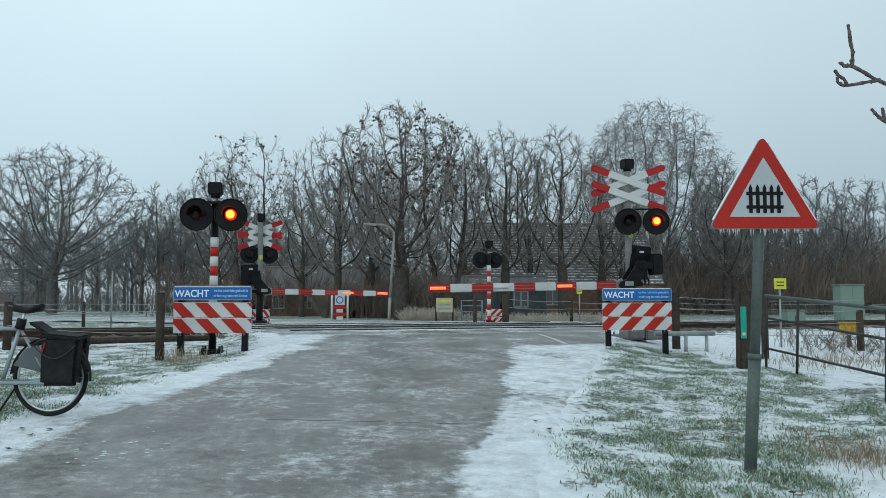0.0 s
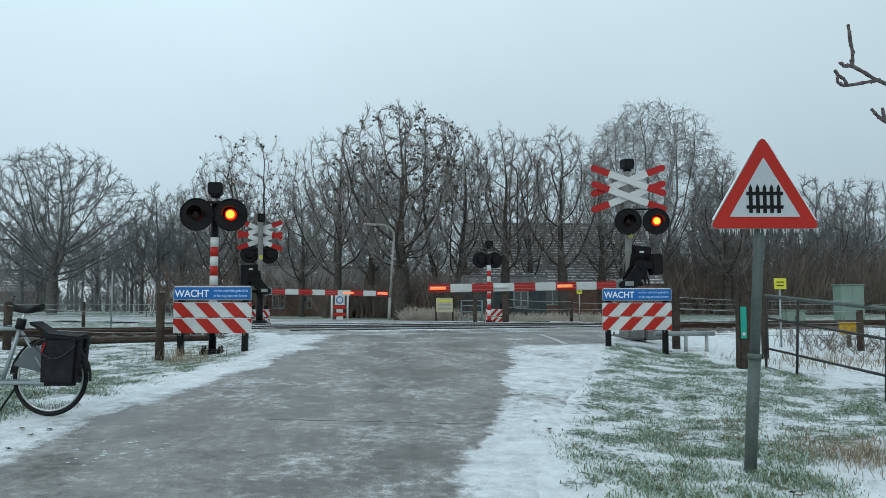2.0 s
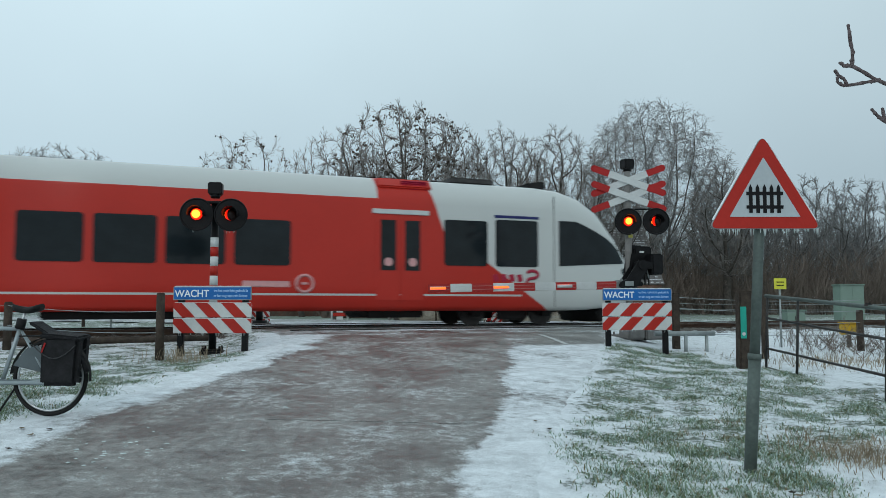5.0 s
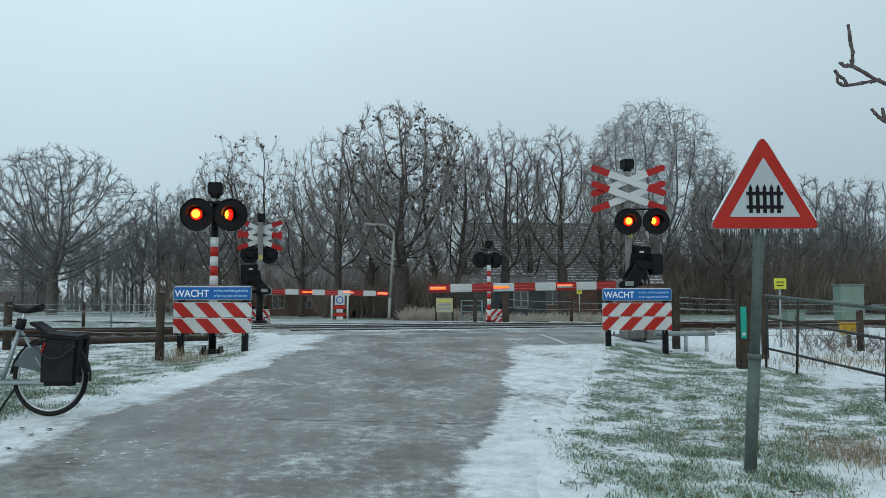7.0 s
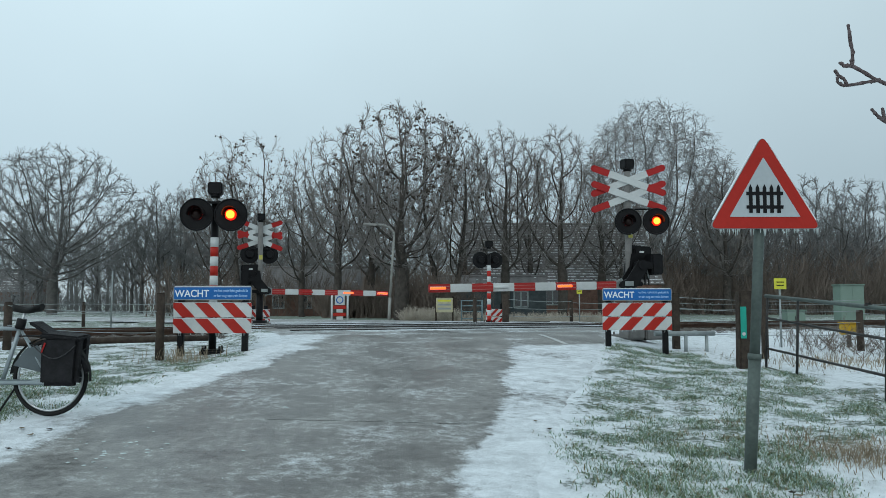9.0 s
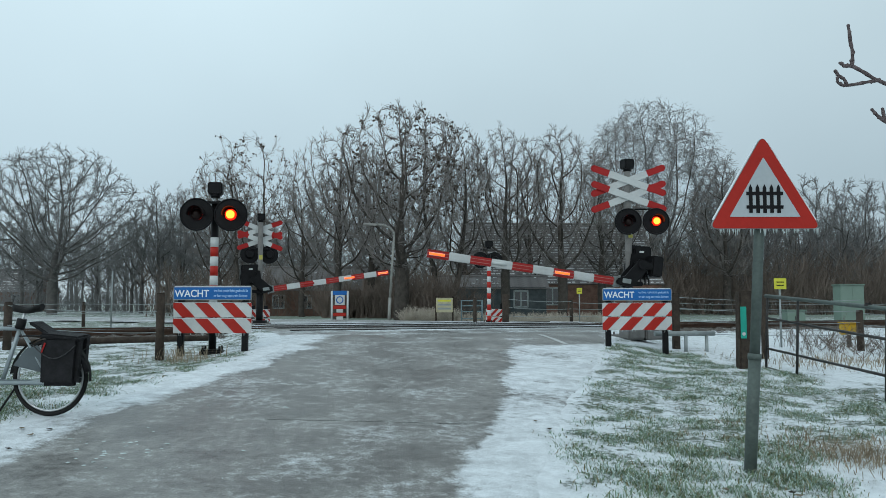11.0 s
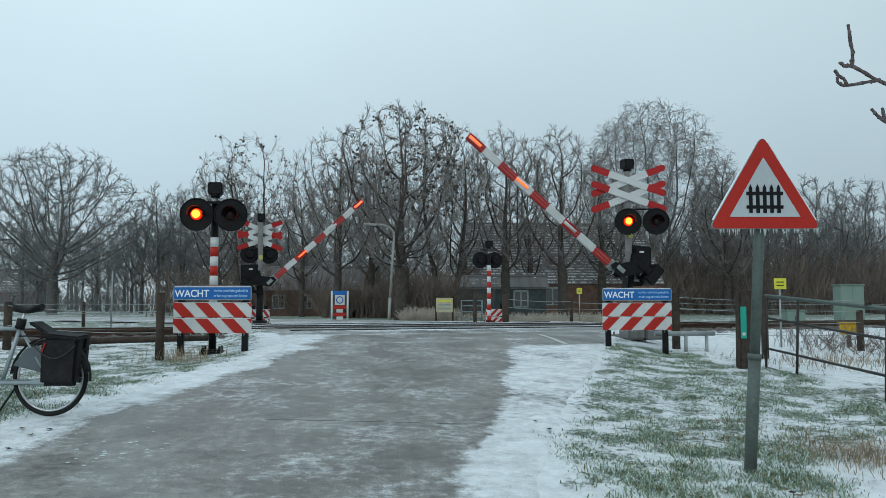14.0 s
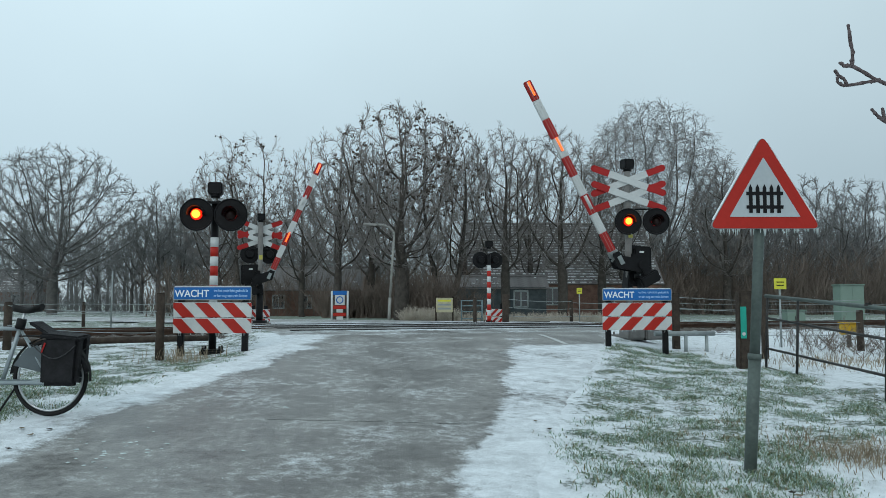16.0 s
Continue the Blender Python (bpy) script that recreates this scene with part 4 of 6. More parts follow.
def build_train():
    tr = empty("train")
    front = end_car()
    front.parent = tr
    rear = front.copy()
    scene.collection.objects.link(rear)
    made = {front: rear}
    for o in front.children_recursive:
        c = o.copy()
        scene.collection.objects.link(c)
        c.parent = made[o.parent]
        made[o] = c
    rear.location, rear.rotation_euler = (36.7, 0, 0), (0, 0, math.pi)
    mod = new("power_module")
    mod.parent = tr
    bm = bmesh.new()
    ring = [(y, z + (0.06 if z > 1 else 0)) for _, y, z in body_ring(8.0)]
    rows = [[bm.verts.new((x, y, z)) for y, z in ring] for x in (16.72, 18.3, 19.98)]
    for a, b in zip(rows, rows[1:]):
        for i in range(len(a)):
            bm.faces.new((a[i], a[(i + 1) % len(a)], b[(i + 1) % len(a)], b[i])).smooth = True
    bm.faces.new(rows[0][::-1])
    bm.faces.new(rows[-1])
    bmesh.ops.recalc_face_normals(bm, faces=bm.faces[:])
    part("module_body", bm, M_TRED, mod)
    for sd in (-1, 1):
        for k in range(11):
            bm = bmesh.new()
            box(bm, (19.05, sd * 1.478, 2.2 + 0.07 * k), (1.1, 0.03, 0.03))
            part("grille_slat", bm, M_LOGO, mod)
        bm = bmesh.new()
        box(bm, (17.5, sd * 1.478, 2.35), (0.9, 0.02, 0.8), bevel=0.01)
        part("grille_panel", bm, M_LOGO, mod)
        for x in (17.4, 19.1):
            bm = bmesh.new()
            box(bm, (x, sd * 1.48, 1.5), (0.14, 0.03, 0.09), bevel=0.02)
            part("side_lamp", bm, M_TWHITE, mod)
        bm = bmesh.new()
        box(bm, (18.35, sd * 1.478, 0.80), (3.2, 0.012, 0.05))
        part("white_line", bm, M_TWHITE, mod)
    for x in (16.56, 20.14):
        bm = bmesh.new()
        box(bm, (x, 0, 2.0), (0.34, 2.6, 3.1), bevel=0.1)
        part("gangway", bm, M_UNDER, mod)
    for x in (17.35, 19.35):
        for sd in (-1, 1):
            bm = bmesh.new()
            rod(bm, (x, sd * 0.66, 0.43), (x, sd * 0.80, 0.43), 0.42, n=28)
            part("wheel", bm, M_DARKSTEEL, mod)
    bm = bmesh.new()
    for sd in (-1, 1):
        box(bm, (18.35, sd * 1.0, 0.45), (3.0, 0.2, 0.3), bevel=0.03)
    part("bogie_frame", bm, M_UNDER, mod)
    return tagged(tr, "red and white regional diesel railcar train with sloping nose", "train")


TRAIN = build_train()


# ---- bare trees ----
def grow(seed, h, crown_w, crown_lo, trunk_r, limbs=13, subs=8, twigs=6, tips=3, droop=0.0, fork=0.5, lean=(0, 0), minr=0.010, up=0.35, wide=62, stout=0.015):
    """Segments (p0, p1, r0, r1, level) of a bare tree with its crown inside an egg-shaped outline."""
    r = random.Random(seed)
    segs, ends = [], []
    hc = crown_lo + (h - crown_lo) * 0.48
    rz_up, rz_dn, rw = h - hc, hc - crown_lo, crown_w / 2

    def room(p, d):
        """How far from p along d to the crown's outline."""
        rz = rz_up if d.z > 0 else rz_dn
        a = Vector((d.x / rw, d.y / rw, d.z / rz))
        b = Vector((p.x / rw, p.y / rw, (p.z - hc) / (rz_up if p.z > hc else rz_dn)))
        A, B, C = a.dot(a), 2 * a.dot(b), b.dot(b) - 1
        disc = B * B - 4 * A * C
        return max(0.0, (-B + math.sqrt(disc)) / (2 * A)) if disc > 0 else 0.0

    def branch(p, d, ln, r0, r1, level, n, wob):
        pts = [(p.copy(), r0)]
        step = ln / n
        for i in range(n):
            d = d + Vector((r.uniform(-1, 1), r.uniform(-1, 1), r.uniform(-1, 1))) * wob
            if level:
                d.z += (up * 0.25 if level < 2 else 0.0) - droop * 0.28 * (level > 1)
            d.normalize()
            q = p + d * step
            k = (i + 1) / n
            rr = r0 + (r1 - r0) * k
            segs.append((p.x, p.y, p.z, q.x, q.y, q.z, pts[-1][1], rr, level))
            p = q
            pts.append((p.copy(), rr))
        return pts, d

    def along(pts, u):
        k = min(len(pts) - 2, int(u * (len(pts) - 1)))
        f = u * (len(pts) - 1) - k
        p = pts[k][0].lerp(pts[k + 1][0], f)
        return p, pts[k][1] * (1 - f) + pts[k + 1][1] * f, (pts[k + 1][0] - pts[k][0]).normalized()

    def side(d, ang, az):
        o = d.orthogonal().normalized()
        o.rotate(Matrix.Rotation(az, 3, d))
        return (d * math.cos(ang) + o * math.sin(ang)).normalized()

    trunk, _ = branch(Vector((0, 0, -0.2)), Vector((lean[0], lean[1], 1)).normalized(), (h - 0.2) * (fork + 0.3), trunk_r, trunk_r * 0.30, 0, 9, 0.05)
    az = r.uniform(0, 6)
    lo = crown_lo / (h * (fork + 0.3)) * 0.75
    for i in range(limbs):
        u = min(0.985, lo + (1 - lo) * ((i + r.uniform(0, 0.8)) / limbs) ** 0.9)
        p, pr, d = along(trunk, u)
        az += 2.4 + r.uniform(-0.5, 0.5)
        ang = radians(r.uniform(wide - 12, wide + 12) * (1 - 0.42 * u))
        dd = side(d, ang, az)
        ln = max(0.6, room(p, dd) * r.uniform(0.80, 1.0))
        r1 = min(pr * 0.58, stout * ln + 0.016)
        lim, _ = branch(p, dd, ln, r1, max(minr * 1.4, r1 * 0.3), 1, 7, 0.14)
        ns = max(3, int(subs * min(1.0, 0.25 + ln / (0.55 * h))))
        for j in range(ns):
            u2 = 0.18 + 0.82 * (j + r.uniform(0, 0.9)) / ns
            p2, pr2, d2 = along(lim, min(u2, 0.99))
            dd2 = side(d2, radians(r.uniform(34, 72)), r.uniform(0, 6.28))
            ln2 = min(room(p2, dd2) * 0.95 + 0.12 * ln, ln * r.uniform(0.30, 0.58))
            ln2 = max(ln2, 0.35)
            sub, _ = branch(p2, dd2, ln2, max(minr * 1.3, pr2 * 0.62), minr, 2, 4, 0.20)
            for k in range(twigs):
                p3, pr3, d3 = along(sub, min(0.99, 0.15 + 0.85 * (k + r.random()) / twigs))
                dd3 = side(d3, radians(r.uniform(30, 68)), r.uniform(0, 6.28))
                ln3 = min(ln2 * r.uniform(0.25, 0.5) + 0.18, room(p3, dd3) + 0.28)
                tw, _ = branch(p3, dd3, ln3, max(minr, pr3 * 0.6), minr * 0.75, 3, 3, 0.24)
                for m in range(tips):
                    p4, pr4, d4 = along(tw, min(0.99, 0.25 + 0.75 * (m + r.random()) / tips))
                    dd4 = side(d4, radians(r.uniform(20, 50)), r.uniform(0, 6.28))
                    t4, _ = branch(p4, dd4, ln3 * r.uniform(0.3, 0.6) + 0.08, minr * 0.8, minr * 0.55, 4, 2, 0.2)
                    ends.append(t4[-1][0].copy())
    return np.array(segs), ends


def colonise(seed, h, crown_w, crown_lo, trunk_r, fork=0.3, points=900, step=0.34, minr=0.010, vase=0.0, up=0.10, droop=0.0, twigs=3, twig_len=0.55, stems=1, lean=(0, 0), wob=0.16):
    """Segments (p0, p1, r0, r1, level) of a bare tree whose limbs reach for points spread through its crown."""
    g = np.random.default_rng(seed)
    hc = crown_lo + (h - crown_lo) * 0.45
    pts = []
    while len(pts) < points:
        p = g.uniform(-1, 1, 3)
        rr = np.linalg.norm(p)
        if rr > 1 or rr < 0.25 or g.random() > 0.35 + 0.65 * rr:
            continue
        bulge = 1 + 0.10 * math.sin(3 * math.atan2(p[1], p[0]) + seed) + 0.08 * math.sin(5 * p[2] + seed)
        z = hc + p[2] * ((h - hc) if p[2] > 0 else (hc - crown_lo))
        w = crown_w / 2 * bulge * (1 - vase * max(0.0, 1 - (z - crown_lo) / (0.6 * (h - crown_lo))))
        pts.append((p[0] * w + lean[0] * z, p[1] * w + lean[1] * z, z))
    A = np.array(pts)
    pos, par = [], []
    for k in range(stems):
        off = np.zeros(3) if stems == 1 else np.array([math.cos(2.4 * k), math.sin(2.4 * k), 0]) * 0.12
        out = off * (0.0 if stems == 1 else 2.0)
        prev, p = -1, off + (0, 0, -0.25)
        while p[2] < fork * h:
            pos.append(p)
            par.append(prev)
            prev = len(pos) - 1
            p = p + np.array([lean[0] + g.normal(0, 0.05), lean[1] + g.normal(0, 0.05), 1.0]) * step + out * step
    P = np.array(pos)
    near, dist = np.zeros(len(A), int), np.full(len(A), 1e9)
    fresh = np.arange(len(P))
    kids = np.zeros(60000, int)
    for _ in range(140):
        if not len(A) or not len(fresh):
            break
        d = np.linalg.norm(A[:, None, :] - P[None, fresh, :], axis=2)
        k = d.argmin(1)
        m = d[np.arange(len(A)), k]
        better = m < dist
        near[better], dist[better] = fresh[k[better]], m[better]
        keep = dist > step * 1.7
        A, near, dist = A[keep], near[keep], dist[keep]
        if not len(A):
            break
        pull, par_a = np.zeros_like(P), np.array(par)
        np.add.at(pull, near, (A - P[near]) / dist[:, None])
        act = np.unique(near)
        act = act[kids[act] < 3]
        v = pull[act]
        v /= np.maximum(1e-6, np.linalg.norm(v, axis=1))[:, None]
        back = par_a[act]
        v += 0.75 * np.where((back >= 0)[:, None], (P[act] - P[np.maximum(back, 0)]) / step, 0.0) + g.normal(0, wob, v.shape)
        v[:, 2] += up
        v /= np.linalg.norm(v, axis=1)[:, None]
        kids[act] += 1
        fresh = np.arange(len(P), len(P) + len(act))
        P = np.concatenate([P, P[act] + v * step])
        par += list(act)
    n = len(P)
    par = np.array(par)
    inner = np.zeros(n, bool)
    inner[par[par >= 0]] = True
    tips = int((~inner).sum())
    ex = math.log(max(8, tips)) / math.log(trunk_r / minr)
    acc = np.where(inner, 0.0, minr ** ex)
    for i in range(n - 1, -1, -1):
        if par[i] >= 0:
            acc[par[i]] += acc[i]
    R = np.maximum(minr, acc ** (1 / ex))
    segs, ends = [], []
    for i in range(n):
        j = par[i]
        if j < 0:
            continue
        segs.append((*P[j], *P[i], min(R[j], R[i] * 1.35), R[i], 1 if R[i] > minr * 2.3 else 2))
        if R[i] > minr * 3.2:
            continue
        way = P[i] - P[j]
        way = way / np.linalg.norm(way)
        for _ in range(twigs):
            v = way + g.normal(0, 0.48, 3)
            v[2] += 0.15 - droop
            v /= np.linalg.norm(v)
            p, ln = P[j] + (P[i] - P[j]) * g.random(), twig_len * g.uniform(0.5, 1.2)
            q = p + v * ln * 0.5
            v2 = v + g.normal(0, 0.3, 3)
            v2[2] -= droop * 1.3
            v2 /= np.linalg.norm(v2)
            e = q + v2 * ln * 0.5
            segs.append((*p, *q, minr * 0.85, minr * 0.7, 3))
            segs.append((*q, *e, minr * 0.7, minr * 0.5, 4))
            v3 = v + g.normal(0, 0.5, 3)
            v3[2] -= droop
            v3 /= np.linalg.norm(v3)
            segs.append((*q, *(q + v3 * ln * 0.45), minr * 0.65, minr * 0.45, 4))
            ends.append(Vector(e))
    return np.array(segs), ends


def tubes(segs, n):
    a, b = segs[:, 0:3], segs[:, 3:6]
    d = b - a
    d /= np.maximum(1e-6, np.linalg.norm(d, axis=1))[:, None]
    ref = np.where(np.abs(d[:, 2:3]) > 0.8, np.array([[1.0, 0, 0]]), np.array([[0, 0, 1.0]]))
    u = np.cross(d, ref)
    u /= np.linalg.norm(u, axis=1)[:, None]
    v = np.cross(d, u)
    rings = []
    for p, rr, ext in ((a, segs[:, 6], -0.15), (b, segs[:, 7], 0.15)):
        for k in range(n):
            t = 2 * math.pi * k / n
            rings.append(p + d * (rr * ext)[:, None] + (u * math.cos(t) + v * math.sin(t)) * rr[:, None])
    V = np.stack(rings, 1).reshape(-1, 3)
    base = np.arange(len(segs))[:, None] * 2 * n
    F = np.stack([np.concatenate([base + k, base + (k + 1) % n, base + n + (k + 1) % n, base + n + k], 1) for k in range(n)], 1).reshape(-1, 4)
    return V, F


def seeds(ends, count, size, rng):
    V, F = [], []
    for p in rng.sample(ends, min(count, len(ends))):
        for _ in range(3):
            o = p + Vector((rng.gauss(0, 0.06), rng.gauss(0, 0.06), rng.uniform(-0.14, 0.02)))
            w, hh, az = size * rng.uniform(0.5, 1), size * rng.uniform(0.9, 1.7), rng.uniform(0, 3.14)
            c, s = math.cos(az) * w, math.sin(az) * w
            b = len(V)
            V += [(o.x, o.y, o.z), (o.x + c, o.y + s, o.z - hh * 0.5), (o.x - s, o.y + c, o.z - hh * 0.55), (o.x - c, o.y - s, o.z - hh * 0.5), (o.x, o.y, o.z - hh)]
            F += [(b, b + 1, b + 2), (b, b + 2, b + 3), (b, b + 3, b + 1), (b + 4, b + 2, b + 1), (b + 4, b + 3, b + 2), (b + 4, b + 1, b + 3)]
    return V, F


def tree(seed, x, y, label, mat=None, nseeds=0, **kw):
    t = empty("tree", Matrix.Translation((x, y, ground_z(x, y))))
    segs, ends = colonise(seed, **kw)
    lv = segs[:, 8]
    V, F = tubes(segs[lv < 1.5], 7)
    array_mesh("trunk", V, F, M_BARK_PALE if mat else M_BARK, t, smooth=True)
    V, F = tubes(segs[lv > 1.5], 3)
    array_mesh("crown", V, F, mat or M_TWIG, t)
    if nseeds:
        V, F = seeds([e for e in ends if e.z > 0.5 * kw["h"]], nseeds, 0.085, random.Random(seed))
        array_mesh("seed_foliage", V, F, M_SEED, t, smooth=False)["kind"] = "stuff"
    return tagged(t, label, "tree")


def plant_trees():
    tree(1, -31.0, 61, "broad bare oak with a rounded rime-touched, haze-tinted crown", M_TWIG_PALE, h=13.4, crown_w=13.4, crown_lo=2.4, trunk_r=0.40, fork=0.26, points=2400, step=0.33, minr=0.013, up=0.03, wob=0.11, twigs=5, twig_len=0.6)
    tree(2, -13.4, 52, "slender bare tree hung with dry seed clusters", nseeds=200, h=12.6, crown_w=7.6, crown_lo=3.2, trunk_r=0.20, fork=0.24, points=620, step=0.34, vase=0.45, stems=2, up=0.2)
    mid = dict(fork=0.24, step=0.30, minr=0.011, vase=0.30, up=0.06, wob=0.10, twigs=5, twig_len=0.52)
    t3 = tree(3, -5.3, 38.5, "bare tree with a dark straight trunk", h=9.7, crown_w=5.8, crown_lo=2.0, trunk_r=0.20, points=900, **mid)
    tree(4, -2.0, 37.0, "tall dark bare tree with hanging seed clusters", nseeds=330, h=10.7, crown_w=7.2, crown_lo=2.3, trunk_r=0.36, points=1150, **mid)
    tree(5, 0.1, 41.5, "bare tree with two crooked dark limbs", nseeds=150, h=11.0, crown_w=6.4, crown_lo=2.0, trunk_r=0.26, points=880, lean=(-0.02, 0.0), stems=2, **mid)
    t6 = tree(6, 3.75, 46.0, "bare tree with a straight dark trunk", h=11.8, crown_w=6.0, crown_lo=2.4, trunk_r=0.28, points=1100, **mid)
    t7 = tree(7, 7.2, 46.5, "bare spreading tree with crooked limbs", h=11.8, crown_w=6.4, crown_lo=2.3, trunk_r=0.30, points=1150, **mid)
    tree(8, 16.9, 62.0, "tall frosted birch with fine hanging twigs", M_TWIG_FROST, h=17.5, crown_w=13.0, crown_lo=3.0, trunk_r=0.30, fork=0.10, points=2200, step=0.40, minr=0.013, vase=0.65, up=0.08, wob=0.14, droop=0.5, twigs=6, twig_len=1.05, stems=3)
    for src, x, y, a in ((t3, -9.2, 50, 1.0), (t6, -5.0, 53, 2.0), (t7, 1.6, 55, 0.7), (t6, 6.4, 56, 3.9), (t7, 11.2, 54, 2.6), (t3, 13.0, 56, 4.4), (t6, -17.0, 58, 5.1), (t7, 21.5, 58, 1.9), (t3, -2.8, 50, 3.3)):
        copy_thing(src, Matrix.Translation((x, y, ground_z(x, y))) @ Matrix.Rotation(a, 4, "Z"))
    # woods further off
    far = [tree(20 + i, *p, "bare frosted woodland tree", M_TWIG_PALE, h=hh, crown_w=cw, crown_lo=2.2, trunk_r=0.2, fork=0.3, points=560, step=0.40, minr=0.018, up=0.10, wob=0.12, twigs=5, twig_len=0.75, vase=0.3)
           for i, (p, hh, cw) in enumerate((((-24.5, 66), 11.0, 6.0), ((24.5, 66), 10.5, 6.0), ((-8.5, 62), 12.6, 6.5), ((36.0, 74), 13.6, 6.5)))]
    for f in far:
        f["group"] = "woodland trees"
    r = random.Random(77)
    spots = [(-40, 74), (-45, 84), (-36, 82), (-20.5, 66), (-16.5, 68), (-28, 80), (-22, 84), (-12, 72), (-17, 86), (-5, 70), (-0.5, 66), (3.5, 70), (-9, 84), (20.5, 74), (27.5, 72), (31, 80), (33, 70), (39.5, 70), (43, 78), (47, 86), (30, 90), (22, 88), (12, 78), (8, 74), (15, 84), (-33, 90), (38, 92), (26, 68), (29, 76), (35, 66), (37.5, 80), (41, 74), (24, 76), (45, 70), (32, 86), (49, 80), (22, 63), (19.5, 70), (25, 64), (28.5, 66), (-26, 74), (-31, 76), (-19, 76), (-14, 80),
             (-27.5, 70), (-22.3, 68), (-24, 78), (-20, 71), (-17.5, 74), (-29.5, 84), (-38, 90), (-42, 78), (31, 66), (37, 71), (27, 80), (42, 84), (34, 76)]
    for x, y in spots:
        src = far[r.randrange(4)]
        sc = r.uniform(0.74, 1.0)
        c = copy_thing(src, Matrix.Translation((x + r.uniform(-1, 1), y, ground_z(x, y))) @ Matrix.Rotation(r.uniform(0, 6.28), 4, "Z"))
        c.scale = (sc, sc, sc * r.uniform(0.9, 1.05))


plant_trees()


# ---- undergrowth and far woods ----
def far_woods():
    r = random.Random(31)
    kinds = [grow(100 + i, h=h, crown_w=h * 0.55, crown_lo=h * 0.22, trunk_r=0.17, limbs=10, subs=5, twigs=3, tips=1, minr=0.022, up=0.3)[0] for i, h in enumerate((12.0, 10.5, 9.0, 11.0))]
    allseg = []
    for i in range(150):
        x = -68 + 136 * (i + r.random()) / 150
        y = r.uniform(80, 112)
        top = 1.0 if abs(x) > 22 else 0.85
        s = kinds[r.randrange(4)].copy()
        sc, a = r.uniform(0.75, 1.08) * top, r.uniform(0, 6.28)
        c, d = math.cos(a) * sc, math.sin(a) * sc
        for k in (0, 3):
            X, Y = s[:, k].copy(), s[:, k + 1].copy()
            s[:, k], s[:, k + 1], s[:, k + 2] = x + X * c - Y * d, y + X * d + Y * c, 0.5 + s[:, k + 2] * sc
        allseg.append(s)
    V, F = tubes(np.concatenate(allseg), 3)
    tagged(array_mesh("far_woods", V, F, M_TWIG_FAR), "dense bare woodland coloured pale with frost and haze in the distance", "woods", kind="stuff")


def thicket(name, label, count, spot, hlo, hhi, mat, seed, rad=0.011, bend=0.35):
    """Upright bare stems with side shoots."""
    r = random.Random(seed)
    S = []
    for _ in range(count):
        x, y = spot(r)
        z = ground_z(x, y) - 0.05
        h = r.uniform(hlo, hhi)
        d = Vector((r.gauss(0, bend), r.gauss(0, bend), 1)).normalized()
        p = Vector((x, y, z))
        rr = rad * r.uniform(0.8, 1.5)
        n = 4
        for i in range(n):
            d = (d + Vector((r.gauss(0, 0.16), r.gauss(0, 0.16), r.gauss(0, 0.05)))).normalized()
            q = p + d * (h / n)
            S.append((*p, *q, rr * (1 - 0.2 * i), rr * (0.8 - 0.2 * i), 3))
            if i:
                for _k in range(3):
                    e = (d + Vector((r.gauss(0, 0.6), r.gauss(0, 0.6), r.gauss(0.1, 0.3)))).normalized()
                    S.append((*p.lerp(q, r.random()), *(q + e * h * r.uniform(0.12, 0.3)), rr * 0.6, rr * 0.4, 4))
            p = q
    V, F = tubes(np.array(S), 3)
    return tagged(array_mesh(name, V, F, mat), label, "undergrowth", kind="stuff")


# frosty twigs made paler still, with distant haze mixed into the base colour
M_TWIG_FAR = material("distant_hazed_frosty_twigs", (0.185, 0.19, 0.19), 0.95, vary=0.3, scale=0.3, bump=0)
M_SHRUB = material("brown_shrub_stems", (0.16, 0.13, 0.11), 0.9, vary=0.4, scale=0.5, bump=0)
M_REED = material("frosted_pale_reeds", (0.42, 0.38, 0.32), 0.9, vary=0.3, scale=3, bump=0)
M_STRAW = material("dry_straw_grass", (0.32, 0.26, 0.185), 0.9, vary=0.35, scale=3, bump=0)
far_woods()
thicket("undergrowth", "tangled brown undergrowth below the bare trees", 1500, lambda r: (r.uniform(-20, 1.5), r.uniform(51, 66)), 1.2, 3.6, M_SHRUB, 5, 0.018)
thicket("hedge", "dark leafless hedge at the wood's edge", 1300, lambda r: (r.uniform(-7.0, -0.5), r.uniform(44, 47)), 0.7, 1.9, M_SHRUB, 6, 0.014)
thicket("undergrowth", "bare brush along the far field's edge", 1100, lambda r: (r.uniform(-62, -18), r.uniform(76, 86)), 1.0, 3.0, M_TWIG_FAR, 7, 0.02)
thicket("undergrowth", "bare brush beyond the track", 3600, lambda r: (r.uniform(17, 62), r.uniform(58, 80)), 1.5, 5.5, M_SHRUB, 8, 0.02)
thicket("shrub", "upright bare shrub beside the street lamp", 420, lambda r: (r.gauss(-0.6, 1.0), r.gauss(38.0, 0.5)), 0.8, 2.6, M_SHRUB, 9, 0.010)
thicket("brambles", "leafless brambles beside the track", 260, lambda r: (r.uniform(7.2, 11), r.uniform(14.5, 17.5)), 0.25, 0.7, M_SHRUB, 10, 0.004, 0.7)
thicket("reeds", "pale dry reeds at the roadside beyond the track", 1500, lambda r: (r.uniform(0.4, 7.5), r.uniform(33.5, 36.5)), 0.15, 0.5, M_REED, 11, 0.006, 0.4)
thicket("reeds", "pale dry reeds at the roadside beyond the track", 900, lambda r: (r.uniform(-1.8, 0.6), r.uniform(33.8, 36)), 0.2, 0.7, M_REED, 12, 0.006, 0.4)


